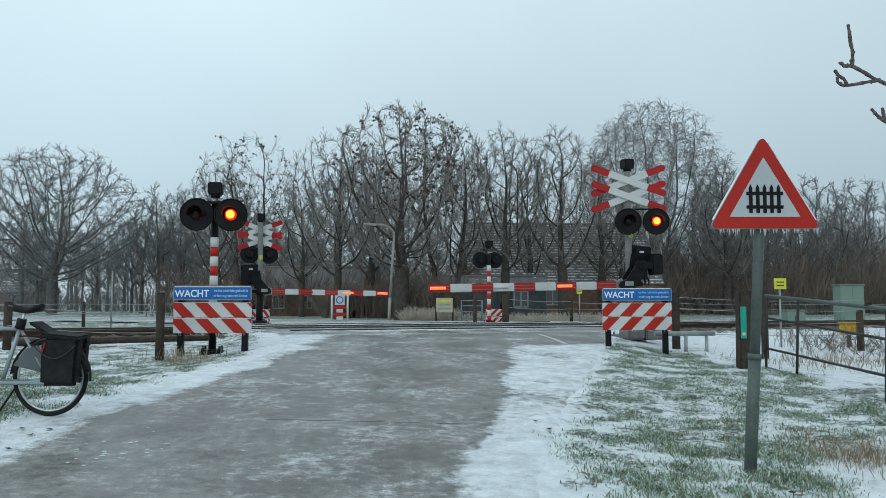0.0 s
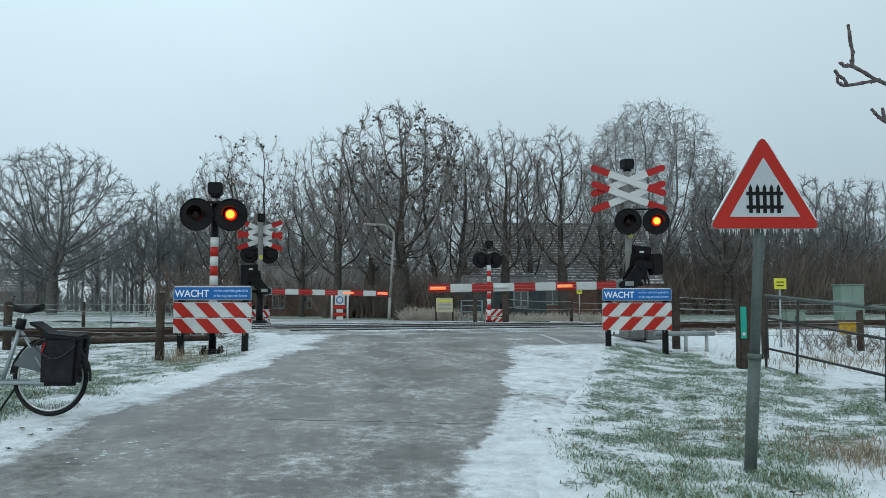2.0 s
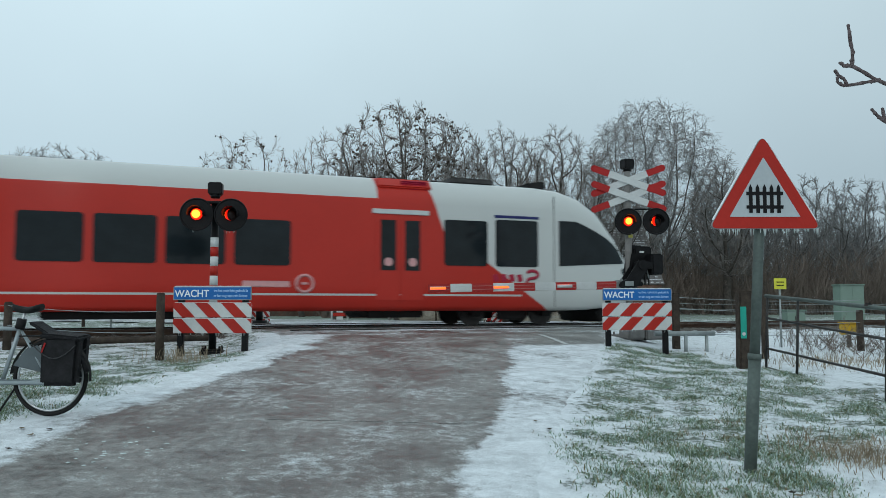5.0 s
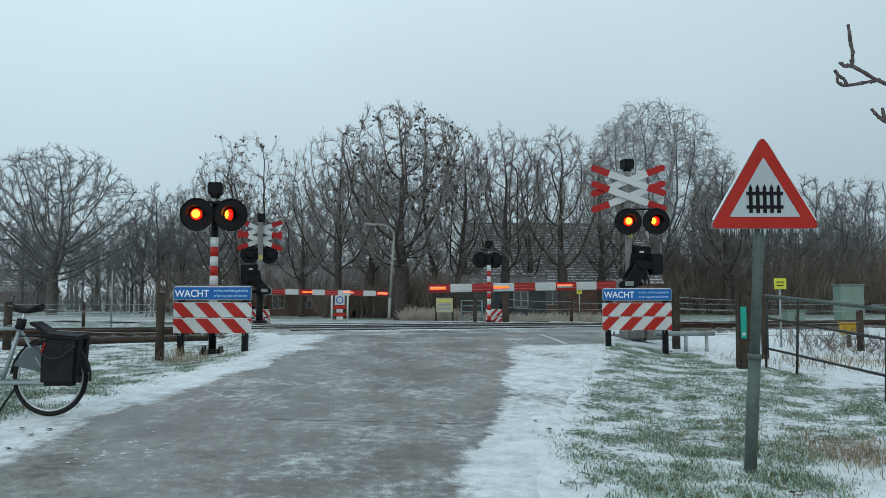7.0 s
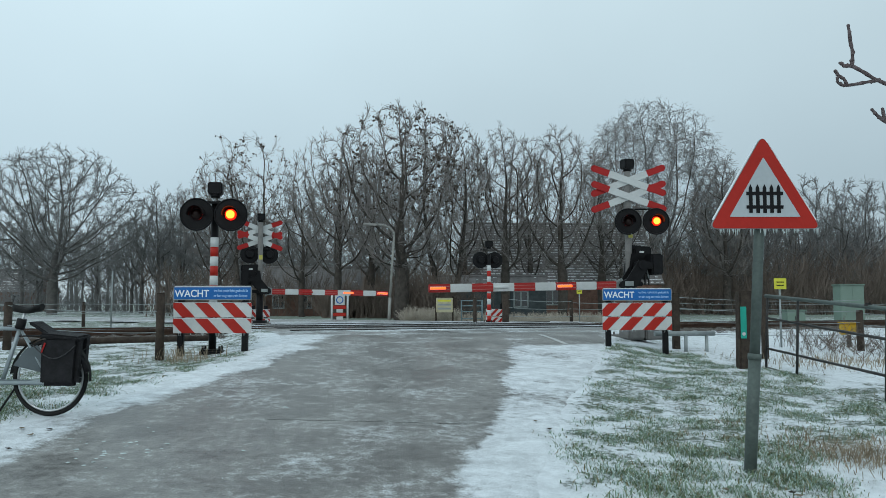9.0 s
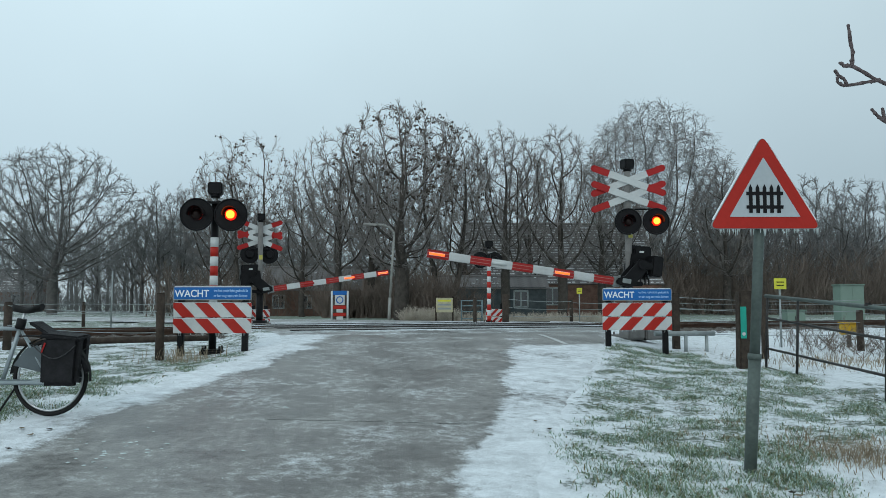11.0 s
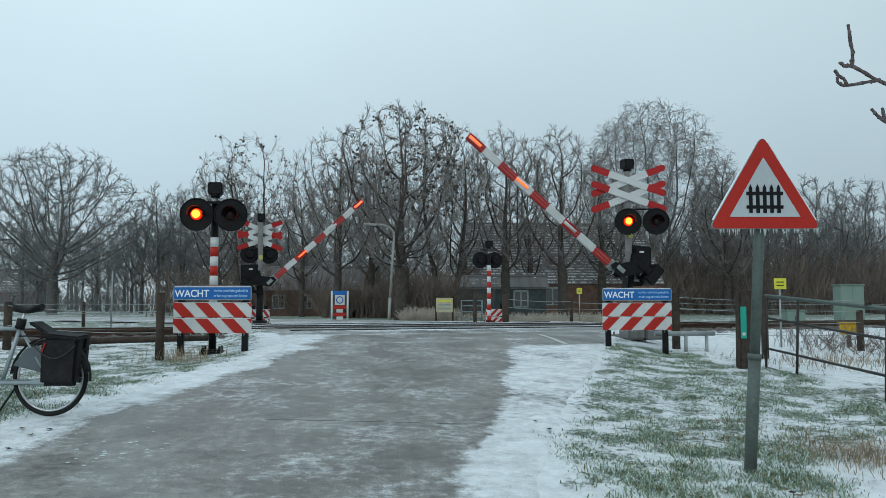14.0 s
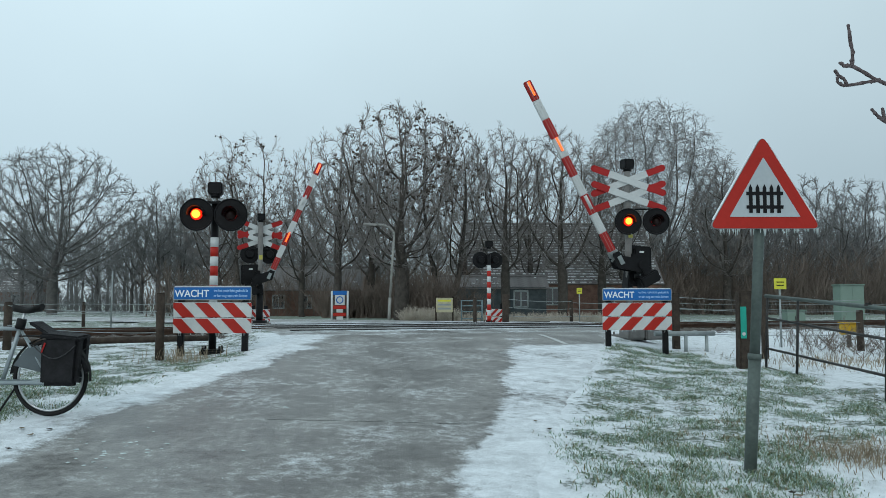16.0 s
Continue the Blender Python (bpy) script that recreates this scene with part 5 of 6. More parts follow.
# ---- grass ----
def grass(name, label, count, spot, lo, hi, mat, seed, width=0.0045, droop=0.9):
    r = random.Random(seed)
    V, F = [], []
    for _ in range(count):
        x, y = spot(r)
        z = ground_z(x, y) - 0.01
        a, h = r.uniform(0, 6.28), r.uniform(lo, hi)
        w = width * r.uniform(0.7, 1.5)
        dx, dy = math.cos(a), math.sin(a)
        k = r.uniform(0.2, droop) * h
        b = len(V)
        V += [(x - dy * w, y + dx * w, z), (x + dy * w, y - dx * w, z), (x + dx * k * .4 + dy * w * .8, y + dy * k * .4 - dx * w * .8, z + h * .65), (x + dx * k * .4 - dy * w * .8, y + dy * k * .4 + dx * w * .8, z + h * .65), (x + dx * k, y + dy * k, z + h * .85)]
        F += [(b, b + 1, b + 2), (b, b + 2, b + 3), (b + 3, b + 2, b + 4)]
    return tagged(array_mesh(name, V, F, mat), label, "grass", kind="stuff")


def blade_material(name, cols):
    m = material(name, cols[0], 0.8, bump=0)
    n, l = m.node_tree.nodes, m.node_tree.links
    g = n.new("ShaderNodeNewGeometry")
    ramp = n.new("ShaderNodeValToRGB")
    ramp.color_ramp.interpolation = "CONSTANT"
    for i, c in enumerate(cols):
        el = ramp.color_ramp.elements[i] if i < 2 else ramp.color_ramp.elements.new(i / len(cols))
        el.position, el.color = i / len(cols), (*c, 1)
    l.new(g.outputs["Random Per Island"], ramp.inputs[0])
    l.new(ramp.outputs[0], n["Principled BSDF"].inputs["Base Color"])
    return m


M_GRASS = blade_material("frosted_grass_blades", [(0.155, 0.22, 0.14), (0.26, 0.355, 0.275), (0.42, 0.53, 0.49), (0.14, 0.19, 0.105), (0.58, 0.66, 0.65), (0.24, 0.21, 0.12), (0.17, 0.245, 0.145)])


def clumps(r, n, area):
    out = []
    while len(out) < n:
        x, y = area(r)
        if 0.8 * lump(x, y, 2.1, 7) + 0.9 * lump(x, y, 3.8, 8) > r.gauss(0.16, 0.12):
            out.append((x, y, r.uniform(0.04, 0.13)))
    return out


def right_area(r):
    y = 4.6 + 11.0 * r.random() ** 1.35
    lo = float(np.interp(y, RIGHT_Y, RIGHT_X)) + 0.06 + abs(r.gauss(0, 0.38))
    lo += 0.35 * sstep(7.5, 5.5, y)
    hi = min(5.6, 0.62 * y + 0.2) if y < 13.5 else 4.9
    if y < 7.6:
        hi = min(hi, 3.0 + (y - 6.0) * 0.35)
    return (r.uniform(lo, max(lo + 0.1, hi)), y)


def left_area(r):
    y = 6.6 + 6.6 * r.random() ** 1.3
    hi = float(np.interp(y, LEFT_Y, LEFT_X)) - 0.25 - abs(r.gauss(0, 0.3))
    return (r.uniform(max(-0.62 * y - 0.2, -9), hi), y)


def clumped(cl):
    def f(r):
        x, y, s = cl[r.randrange(len(cl))]
        return (x + r.gauss(0, s), y + r.gauss(0, s))
    return f


CR = clumps(random.Random(3), 1400, right_area)
CL = clumps(random.Random(4), 420, left_area)
grass("grass", "frosted green grass blades poking through thin snow", 58000, clumped(CR), 0.016, 0.055, M_GRASS, 21, 0.0038, 2.3)
grass("grass", "frosted green grass blades poking through thin snow", 17000, clumped(CL), 0.016, 0.055, M_GRASS, 22, 0.0042, 2.3)
def near_area(r):
    y = 4.7 + 2.6 * r.random()
    lo = float(np.interp(y, RIGHT_Y, RIGHT_X)) + 0.3 + abs(r.gauss(0, 0.2))
    return (r.uniform(lo, 2.8 + (y - 6) * 0.3), y)


CN = clumps(random.Random(5), 60, near_area)
grass("grass", "longer frosted grass tufts beside the warning sign", 1700, clumped(CN), 0.04, 0.10, M_GRASS, 26, 0.0038, 1.8)
grass("dry_grass", "tufts of dry straw-coloured grass", 1000, lambda r: (r.gauss(3.72, 0.3), r.gauss(6.9, 0.35)), 0.04, 0.17, M_STRAW, 23, 0.0032, 1.9)
grass("dry_grass", "tufts of dry straw-coloured grass", 260, clumped([(2.35, 7.6, 0.09), (2.75, 7.5, 0.08), (2.15, 7.1, 0.1), (3.0, 8.3, 0.1)]), 0.02, 0.06, M_STRAW, 27, 0.004, 1.8)
grass("dry_grass", "tufts of dry straw-coloured grass", 700, lambda r: (r.gauss(7.2, 0.9), r.gauss(13.9, 0.6)), 0.06, 0.24, M_STRAW, 24, 0.004, 1.6)
grass("dry_grass", "tufts of dry straw-coloured grass", 170, lambda r: (r.gauss(-4.3, 0.3), r.gauss(12.6, 0.25)), 0.1, 0.35, M_STRAW, 25, 0.004)


# ---- bicycle ----
def bicycle():
    r0 = 0.38
    bx, by = -3.90, 7.7
    gz = ground_z(bx, by)
    b = empty("bicycle", Matrix.Translation((bx, by, gz)) @ Matrix.Rotation(radians(-2), 4, "Z"))
    alu = material("silver_grey_frame", (0.33, 0.38, 0.40), 0.35, 0.3, vary=0.1)
    rub = material("black_rubber", (0.012, 0.012, 0.012), 0.7, vary=0.3)
    rim_m = material("rim_aluminium", (0.5, 0.52, 0.53), 0.3, 0.8, vary=0.1)
    canvas = material("black_canvas_bag", (0.014, 0.014, 0.016), 0.75, vary=0.5, scale=20, bump=0.5)
    guard = material("grey_coat_guard", (0.10, 0.12, 0.13), 0.4, vary=0.15)
    for cx in (0.0, -1.13):
        w = new("wheel")
        w.parent = b
        bm = bmesh.new()
        torus(bm, (cx, 0, r0), r0 - 0.021, 0.022, 48, 8)
        part("tyre", bm, rub, w)
        bm = bmesh.new()
        torus(bm, (cx, 0, r0), r0 - 0.052, 0.013, 48, 6)
        part("rim", bm, rim_m, w)
        for k in range(28):
            a = 2 * math.pi * k / 28
            bm = bmesh.new()
            rod(bm, (cx, 0.03 * (-1) ** k, r0), (cx + (r0 - .05) * math.cos(a), 0, r0 + (r0 - .05) * math.sin(a)), 0.0013, n=4, cap=False)
            part("spoke", bm, rim_m, w)
        bm = bmesh.new()
        rod(bm, (cx, -0.05, r0), (cx, 0.05, r0), 0.035, n=14)
        part("hub", bm, rim_m, w)
    bb, seat, head_hi, head_lo = (-0.50, 0, 0.31), (-0.33, 0, 0.86), (-0.93, 0, 0.98), (-0.97, 0, 0.80)
    for a, c, rr in ((bb, seat, 0.021), (seat, (-0.93, 0, 0.87), 0.019), (bb, head_lo, 0.022), (head_hi, head_lo, 0.024), (seat, (0, 0.06, r0), 0.011), (seat, (0, -0.06, r0), 0.011),
                     (bb, (0, 0.06, r0 - .02), 0.013), (bb, (0, -0.06, r0 - .02), 0.013), (head_lo, (-1.13, 0.05, r0), 0.014), (head_lo, (-1.13, -0.05, r0), 0.014)):
        bm = bmesh.new()
        rod(bm, a, c, rr, n=12)
        part("frame_tube", bm, alu, b)
    bm = bmesh.new()
    rod(bm, (-0.335, 0, 0.84), (-0.28, 0, 1.05), 0.014, n=12)
    part("seat_post", bm, rim_m, b)
    bm = bmesh.new()
    rod(bm, (-0.335, 0, 0.86), (-0.31, 0, 0.96), 0.045, n=14)
    part("lock", bm, rub, b, "black lock and cable round the seat tube")
    bm = bmesh.new()
    rows = []
    for k in range(11):
        u = k / 10
        x, w, h = -0.41 + 0.30 * u, 0.024 + 0.075 * sstep(0.25, 0.95, u), 1.09 - 0.03 * math.sin(u * math.pi) + 0.004 * u
        rows.append([bm.verts.new((x, w * math.cos(a) * (1 if k not in (0, 10) else .5), h - 0.012 + 0.03 * math.sin(a) * (1 if a < math.pi else 1.3))) for a in [2 * math.pi * j / 12 for j in range(12)]])
    for a, c in zip(rows, rows[1:]):
        for j in range(12):
            bm.faces.new((a[j], a[(j + 1) % 12], c[(j + 1) % 12], c[j])).smooth = True
    bm.faces.new(rows[0][::-1])
    bm.faces.new(rows[-1])
    part("saddle", bm, rub, b, "black saddle")
    # mudguard, coat guard, carrier, stand, chain case, handlebar
    bm = bmesh.new()
    for k in range(20):
        a0, a1 = radians(-5 + 9 * k), radians(-5 + 9 * (k + 1))
        R = r0 + 0.018
        vs = [bm.verts.new((R * math.cos(a), y, r0 + R * math.sin(a))) for a, y in ((a0, -.026), (a0, .026), (a1, .026), (a1, -.026))]
        vs2 = [bm.verts.new((v.co.x * 1.008, v.co.y, v.co.z * 1.004)) for v in vs]
        bm.faces.new(vs)
        bm.faces.new(vs2[::-1])
    part("mudguard", bm, rub, b)
    bm = bmesh.new()
    poly_plate(bm, [(-0.36, 0.50), (-0.02, 0.42), (0.0, 0.55), (-0.12, 0.70), (-0.24, 0.66)], -0.045, -0.040)
    part("coat_guard", bm, guard, b)
    for y in (-0.06, 0.06):
        bm = bmesh.new()
        rod(bm, (-0.30, y, 0.79), (0.33, y, 0.79), 0.007, n=8)
        rod(bm, (0.30, y, 0.79), (0.0, y, r0), 0.006, n=8)
        part("carrier_rail", bm, rub, b)
    bm = bmesh.new()
    box(bm, (-0.28, -0.05, 0.335), (0.60, 0.03, 0.055), bevel=0.02)
    part("chain_case", bm, alu, b)
    bm = bmesh.new()
    rod(bm, (-0.35, 0.02, 0.30), (-0.42, -0.22, 0.0), 0.010, n=8)
    part("kickstand", bm, rub, b)
    bm = bmesh.new()
    rod(bm, head_hi, (-0.90, 0, 1.13), 0.013, n=10)
    rod(bm, (-0.90, -0.28, 1.15), (-0.90, 0.28, 1.15), 0.012, n=10)
    rod(bm, (-0.90, -0.28, 1.15), (-0.76, -0.30, 1.14), 0.016, n=10)
    rod(bm, (-0.90, 0.28, 1.15), (-0.76, 0.30, 1.14), 0.016, n=10)
    part("handlebar", bm, rub, b)
    # double pannier
    for y in (-0.15, 0.15):
        bm = bmesh.new()
        vs = box(bm, (0.185 - (0.09 if y > 0 else 0), y, 0.555), (0.37, 0.13, 0.48), bevel=0.035)
        for v in bm.verts:
            v.co.x += 0.03 * (v.co.z - 0.5) + (0.03 * (0.55 - v.co.z) if v.co.x < 0.1 else -0.03 * (0.55 - v.co.z))
            v.co.y += 0.02 * math.sin(v.co.x * 9) + 0.01 * math.sin(v.co.z * 14)
        bag = part("pannier", bm, canvas, b, "black canvas pannier bag")
        bm = bmesh.new()
        box(bm, (0.19 - (0.09 if y > 0 else 0), y - 0.005, 0.79), (0.39, 0.16, 0.05), Euler((0.08, 0.10, 0)).to_matrix(), bevel=0.018)
        part("flap", bm, canvas, bag)
        bm = bmesh.new()
        for k in range(8):
            u0, u1 = k / 8, (k + 1) / 8
            rod(bm, (-0.06 + 0.42 * u0, y - 0.082, 0.71 - 0.13 * math.sin(u0 * math.pi)), (-0.06 + 0.42 * u1, y - 0.082, 0.71 - 0.13 * math.sin(u1 * math.pi)), 0.006, n=6)
        part("strap", bm, material("grey_strap", (0.05, 0.05, 0.052), 0.7), bag)
        bm = bmesh.new()
        box(bm, (0.04, y - 0.078, 0.68), (0.014, 0.006, 0.11), Euler((0, 0.35, 0)).to_matrix())
        part("tag", bm, M_RED, bag, "small red tag")
    bm = bmesh.new()
    box(bm, (-0.03, -0.08, 0.865), (0.24, 0.22, 0.03), Euler((0, 0.55, 0)).to_matrix(), bevel=0.01)
    part("raised_flap", bm, canvas, b)
    bm = bmesh.new()
    rod(bm, (0.33, -0.1, 0.62), (0.42, -0.1, 0.44), 0.012, 0.03, 8)
    part("loose_strap", bm, canvas, b)
    tagged(b, "parked silver-grey bicycle with black panniers on the verge", "bicycle")


bicycle()


# ---- posts, fences, gate ----
def post(x, y, h, r, label, name="fence_post", mat=None, square=False):
    bm = bmesh.new()
    if square:
        box(bm, (0, 0, h / 2 - 0.1), (2 * r, 2 * r, h + 0.2), bevel=r * 0.15)
    else:
        rod(bm, (0, 0, -0.2), (0, 0, h), r * 1.04, r, 12)
        rod(bm, (0, 0, h - 0.001), (0, 0, h + 0.02), r, r * 0.7, 12)
    for v in bm.verts:
        v.co.x += 0.012 * noise.noise(Vector((v.co.z * 2, x, y)))
    ob = part(name, bm, mat or M_WOOD)
    ob.matrix_world = on_ground(x, y)
    return tagged(ob, label, "post", "fence posts")


post(-4.66, 12.7, 1.08, 0.068, "weathered round wooden fence post")
post(-7.85, 13.9, 0.85, 0.07, "weathered round wooden fence post")
post(4.86, 16.1, 1.17, 0.07, "dark weathered wooden post beside the striped boards", square=True)
post(6.05, 14.5, 1.15, 0.065, "dark weathered wooden gate post")
post(8.95, 16.55, 0.85, 0.07, "weathered wooden fence post")
post(11.6, 17.6, 0.9, 0.07, "weathered wooden fence post")
post(2.27, 27.9, 1.05, 0.12, "thick dark wooden post beyond the track")
post(1.2, 29.0, 0.95, 0.07, "dark wooden post beyond the track")
post(5.25, 31.5, 0.95, 0.07, "dark wooden fence post beyond the track")
post(9.8, 33.4, 0.95, 0.07, "dark wooden fence post beyond the track")
post(14.0, 35.2, 0.95, 0.07, "dark wooden fence post beyond the track")
post(-8.3, 30.0, 0.9, 0.06, "dark wooden fence post beyond the track")
post(-13.3, 28.5, 0.9, 0.06, "dark wooden fence post beyond the track")
post(-11.2, 26.0, 1.9, 0.025, "thin pale steel marker post in the field", "marker_post", M_STEEL)
M_TEAL = material("turquoise_plate", (0.02, 0.34, 0.26), 0.45, vary=0.1, scale=4)


def marker_post():
    p = empty("marker_post", on_ground(5.10, 13.0))
    bm = bmesh.new()
    box(bm, (0, 0, 0.55), (0.27, 0.22, 1.5), Euler((0, 0.012, 0)).to_matrix(), bevel=0.025)
    for v in bm.verts:
        v.co.x += 0.012 * noise.noise(v.co * 3)
    part("timber", bm, M_WOOD, p)
    bm = bmesh.new()
    box(bm, (-0.075, -0.117, 0.77), (0.10, 0.010, 0.53), bevel=0.003)
    pl = part("plate", bm, M_TEAL, p, "turquoise marker plate")
    bm = bmesh.new()
    rod(bm, (-0.075, -0.122, 0.58), (-0.075, -0.126, 0.58), 0.03, n=16)
    part("white_dot", bm, M_WHITE, pl)
    tagged(p, "thick dark timber post with a turquoise plate", "post")


marker_post()


def wire(points, name="fence_wire", r=0.006, mat=None, label="thin grey fence wire strung between posts"):
    cu = bpy.data.curves.new(name, "CURVE")
    cu.dimensions, cu.bevel_depth, cu.bevel_resolution = "3D", r, 1
    sp = cu.splines.new("POLY")
    sp.points.add(len(points) - 1)
    for q, p in zip(sp.points, points):
        q.co = (*p, 1)
    tmp = new(name, cu)
    bpy.context.view_layer.update()
    me = bpy.data.meshes.new_from_object(tmp.evaluated_get(bpy.context.evaluated_depsgraph_get()))
    bpy.data.objects.remove(tmp)
    me.materials.clear()
    me.materials.append(mat or M_STEEL)
    return tagged(new(name, me), label, "wire", "fence wires")


def strand(a, b, h, sag=0.05, n=6):
    out = []
    for i in range(n + 1):
        u = i / n
        x, y = a[0] + (b[0] - a[0]) * u, a[1] + (b[1] - a[1]) * u
        za, zb = ground_z(*a), ground_z(*b)
        out.append((x, y, za + (zb - za) * u + h - sag * 4 * u * (1 - u)))
    return out


for a, b, hs in (((-7.85, 13.85), (-4.66, 12.64), (0.80, 0.45)), ((-7.85, 13.85), (-12, 15.4), (0.80, 0.45)), ((4.86, 16.05), (8.95, 16.5), (1.08, 0.85, 0.6, 0.35)), ((8.95, 16.5), (11.6, 17.55), (0.8, 0.55, 0.3)), ((11.6, 17.55), (18, 20), (0.8, 0.55, 0.3)),
                 ((2.27, 27.8), (5.25, 31.45), (0.9, 0.6, 0.3)), ((5.25, 31.45), (9.8, 33.35), (0.85, 0.6, 0.3)), ((9.8, 33.35), (14, 35.15), (0.85, 0.6, 0.3)), ((14, 35.15), (24, 39), (0.85, 0.6, 0.3)), ((-8.3, 29.95), (-13.3, 28.45), (0.85, 0.5)), ((-13.3, 28.45), (-26, 25.5), (0.85, 0.5))):
    for h in hs:
        wire(strand(a, b, h), r=0.007 if a[1] < 20 else 0.012)


def tube_gate():
    g = empty("field_gate", Matrix.Translation((5.52, 11.2, ground_z(5.52, 11.2))))
    z0 = ground_z(5.52, 11.2)
    A, B = (0.02, 2.0), (0.20, -3.6)
    za, zb = (0.23, 0.56, 1.08, 1.455), (-0.08, 0.29, 0.72, 1.12)
    for i in range(4):
        bm = bmesh.new()
        rod(bm, (A[0], A[1], za[i] - z0), (B[0], B[1], zb[i] - z0), 0.030 if i == 3 else 0.020, n=12)
        part("rail", bm, M_POLE if i == 3 else M_DARKSTEEL, g)
    for u in (0.0, 0.19, 0.60, 1.0):
        x, y = A[0] + (B[0] - A[0]) * u, A[1] + (B[1] - A[1]) * u
        bm = bmesh.new()
        rod(bm, (x - 0.03, y, za[0] + (zb[0] - za[0]) * u - z0 - 0.03), (x + 0.03, y, za[3] + (zb[3] - za[3]) * u - z0), 0.021, n=10)
        part("upright", bm, M_DARKSTEEL, g)
    bm = bmesh.new()
    box(bm, (0.115, -1.0, 1.30 - z0), (0.06, 0.10, 0.06), bevel=0.015)
    part("clamp", bm, M_DARKSTEEL, g)
    tagged(g, "long galvanised tubular field gate with dark rusty bars", "gate")


tube_gate()
post(5.62, 7.45, 1.2, 0.06, "dark weathered wooden gate post")


def guard_rail():
    g = empty("guard_rail", on_ground(5.0, 15.6))
    for x in (-0.1, 0.35):
        bm = bmesh.new()
        rod(bm, (x, 0.2 * x, -0.2), (x, 0.2 * x, 0.33), 0.035, n=10)
        part("leg", bm, M_STEEL, g)
    bm = bmesh.new()
    rod(bm, (-0.75, -0.1, 0.36), (0.52, 0.1, 0.36), 0.05, n=14)
    part("top_bar", bm, M_STEEL, g)
    tagged(g, "low galvanised steel guard rail beside the track", "guard rail")


guard_rail()
M_YELLOW = material("yellow_plate", (0.62, 0.60, 0.06), 0.5, vary=0.12, scale=5)
M_YBOX = material("yellow_plastic", (0.55, 0.33, 0.02), 0.5, vary=0.2, scale=5)
M_CAB = material("pale_green_cabinet", (0.20, 0.28, 0.235), 0.5, vary=0.1, scale=2)


def marker_sign(x, y, h, w, hh, label, mat):
    s = empty("marker_sign", on_ground(x, y))
    bm = bmesh.new()
    rod(bm, (0, 0, -0.2), (0, 0, h), 0.022, n=10)
    part("pole", bm, M_STEEL, s)
    bm = bmesh.new()
    box(bm, (0, -0.03, h - hh / 2), (w, 0.015, hh), bevel=0.004)
    pl = part("plate", bm, mat, s)
    for k in range(2):
        bm = bmesh.new()
        box(bm, (0, -0.039, h - hh * (0.35 + 0.3 * k)), (w * 0.6, 0.003, hh * 0.09))
        part("text_bar", bm, M_BLACK, pl)
    return tagged(s, label, "sign")


marker_sign(7.45, 17.0, 1.52, 0.27, 0.24, "small yellow plate on a thin steel pole", M_YELLOW)
marker_sign(5.55, 31.3, 1.45, 0.22, 0.24, "small yellow plate on a thin steel pole beyond the track", M_YELLOW)


def cable_box():
    c = empty("cable_box", on_ground(9.05, 17.2))
    bm = bmesh.new()
    box(bm, (0, 0, 0.40), (0.34, 0.24, 0.26), bevel=0.03)
    part("housing", bm, M_YBOX, c)
    bm = bmesh.new()
    box(bm, (0, 0, 0.54), (0.37, 0.27, 0.03), bevel=0.01)
    part("lid", bm, M_YBOX, c)
    bm = bmesh.new()
    rod(bm, (0, 0, -0.1), (0, 0, 0.29), 0.05, n=10)
    part("stem", bm, M_DARKSTEEL, c)
    tagged(c, "yellow trackside cable box on a short stem", "cable box")


cable_box()


def cabinet(x, y, w, d, h, label):
    c = empty("switch_cabinet", on_ground(x, y))
    bm = bmesh.new()
    box(bm, (0, 0, h / 2), (w, d, h), bevel=0.02)
    part("body", bm, M_CAB, c)
    bm = bmesh.new()
    box(bm, (0, 0, h + 0.025), (w + 0.08, d + 0.08, 0.05), bevel=0.015)
    part("roof_plate", bm, M_CAB, c)
    for sx in (-1, 1):
        bm = bmesh.new()
        box(bm, (sx * w * 0.245, -d / 2 - 0.004, h * 0.5), (w * 0.46, 0.012, h * 0.88), bevel=0.005)
        dr = part("door", bm, M_CAB, c)
        bm = bmesh.new()
        box(bm, (sx * w * 0.05, -d / 2 - 0.02, h * 0.5), (0.03, 0.03, 0.14), bevel=0.005)
        part("handle", bm, M_DARKSTEEL, dr)
    return tagged(c, label, "cabinet")


cabinet(16.35, 31.0, 0.96, 0.6, 1.55, "pale green steel switch cabinet beyond the track")
cabinet(14.2, 31.2, 0.75, 0.5, 0.55, "low pale green steel cabinet beyond the track")


# ---- street lamp and signs beyond the crossing ----
def street_lamp():
    s = empty("street_lamp", on_ground(-2.45, 34.8))
    bm = bmesh.new()
    rod(bm, (0, 0, -0.2), (0.05, 0, 1.1), 0.075, 0.065, 12)
    rod(bm, (0.05, 0, 1.1), (0.22, 0, 3.95), 0.055, 0.045, 12)
    pts = [Vector((0.22 - 1.05 * (1 - math.cos(a)) * 0.75, 0, 3.95 + 0.48 * math.sin(a))) for a in [radians(k * 15) for k in range(7)]]
    for a, c in zip(pts, pts[1:]):
        rod(bm, a, c, 0.042, n=10)
    part("pole", bm, M_LAMPPOLE, s)
    bm = bmesh.new()
    box(bm, (pts[-1].x - 0.3, 0, pts[-1].z + 0.0), (0.62, 0.2, 0.10), Euler((0, 0.06, 0)).to_matrix(), bevel=0.03)
    part("lamp_head", bm, M_LAMPPOLE, s)
    tagged(s, "pale grey curved street lamp beside the road", "street lamp")


M_LAMPPOLE = material("pale_grey_pole", (0.30, 0.30, 0.28), 0.6, 0.1, vary=0.2)
street_lamp()


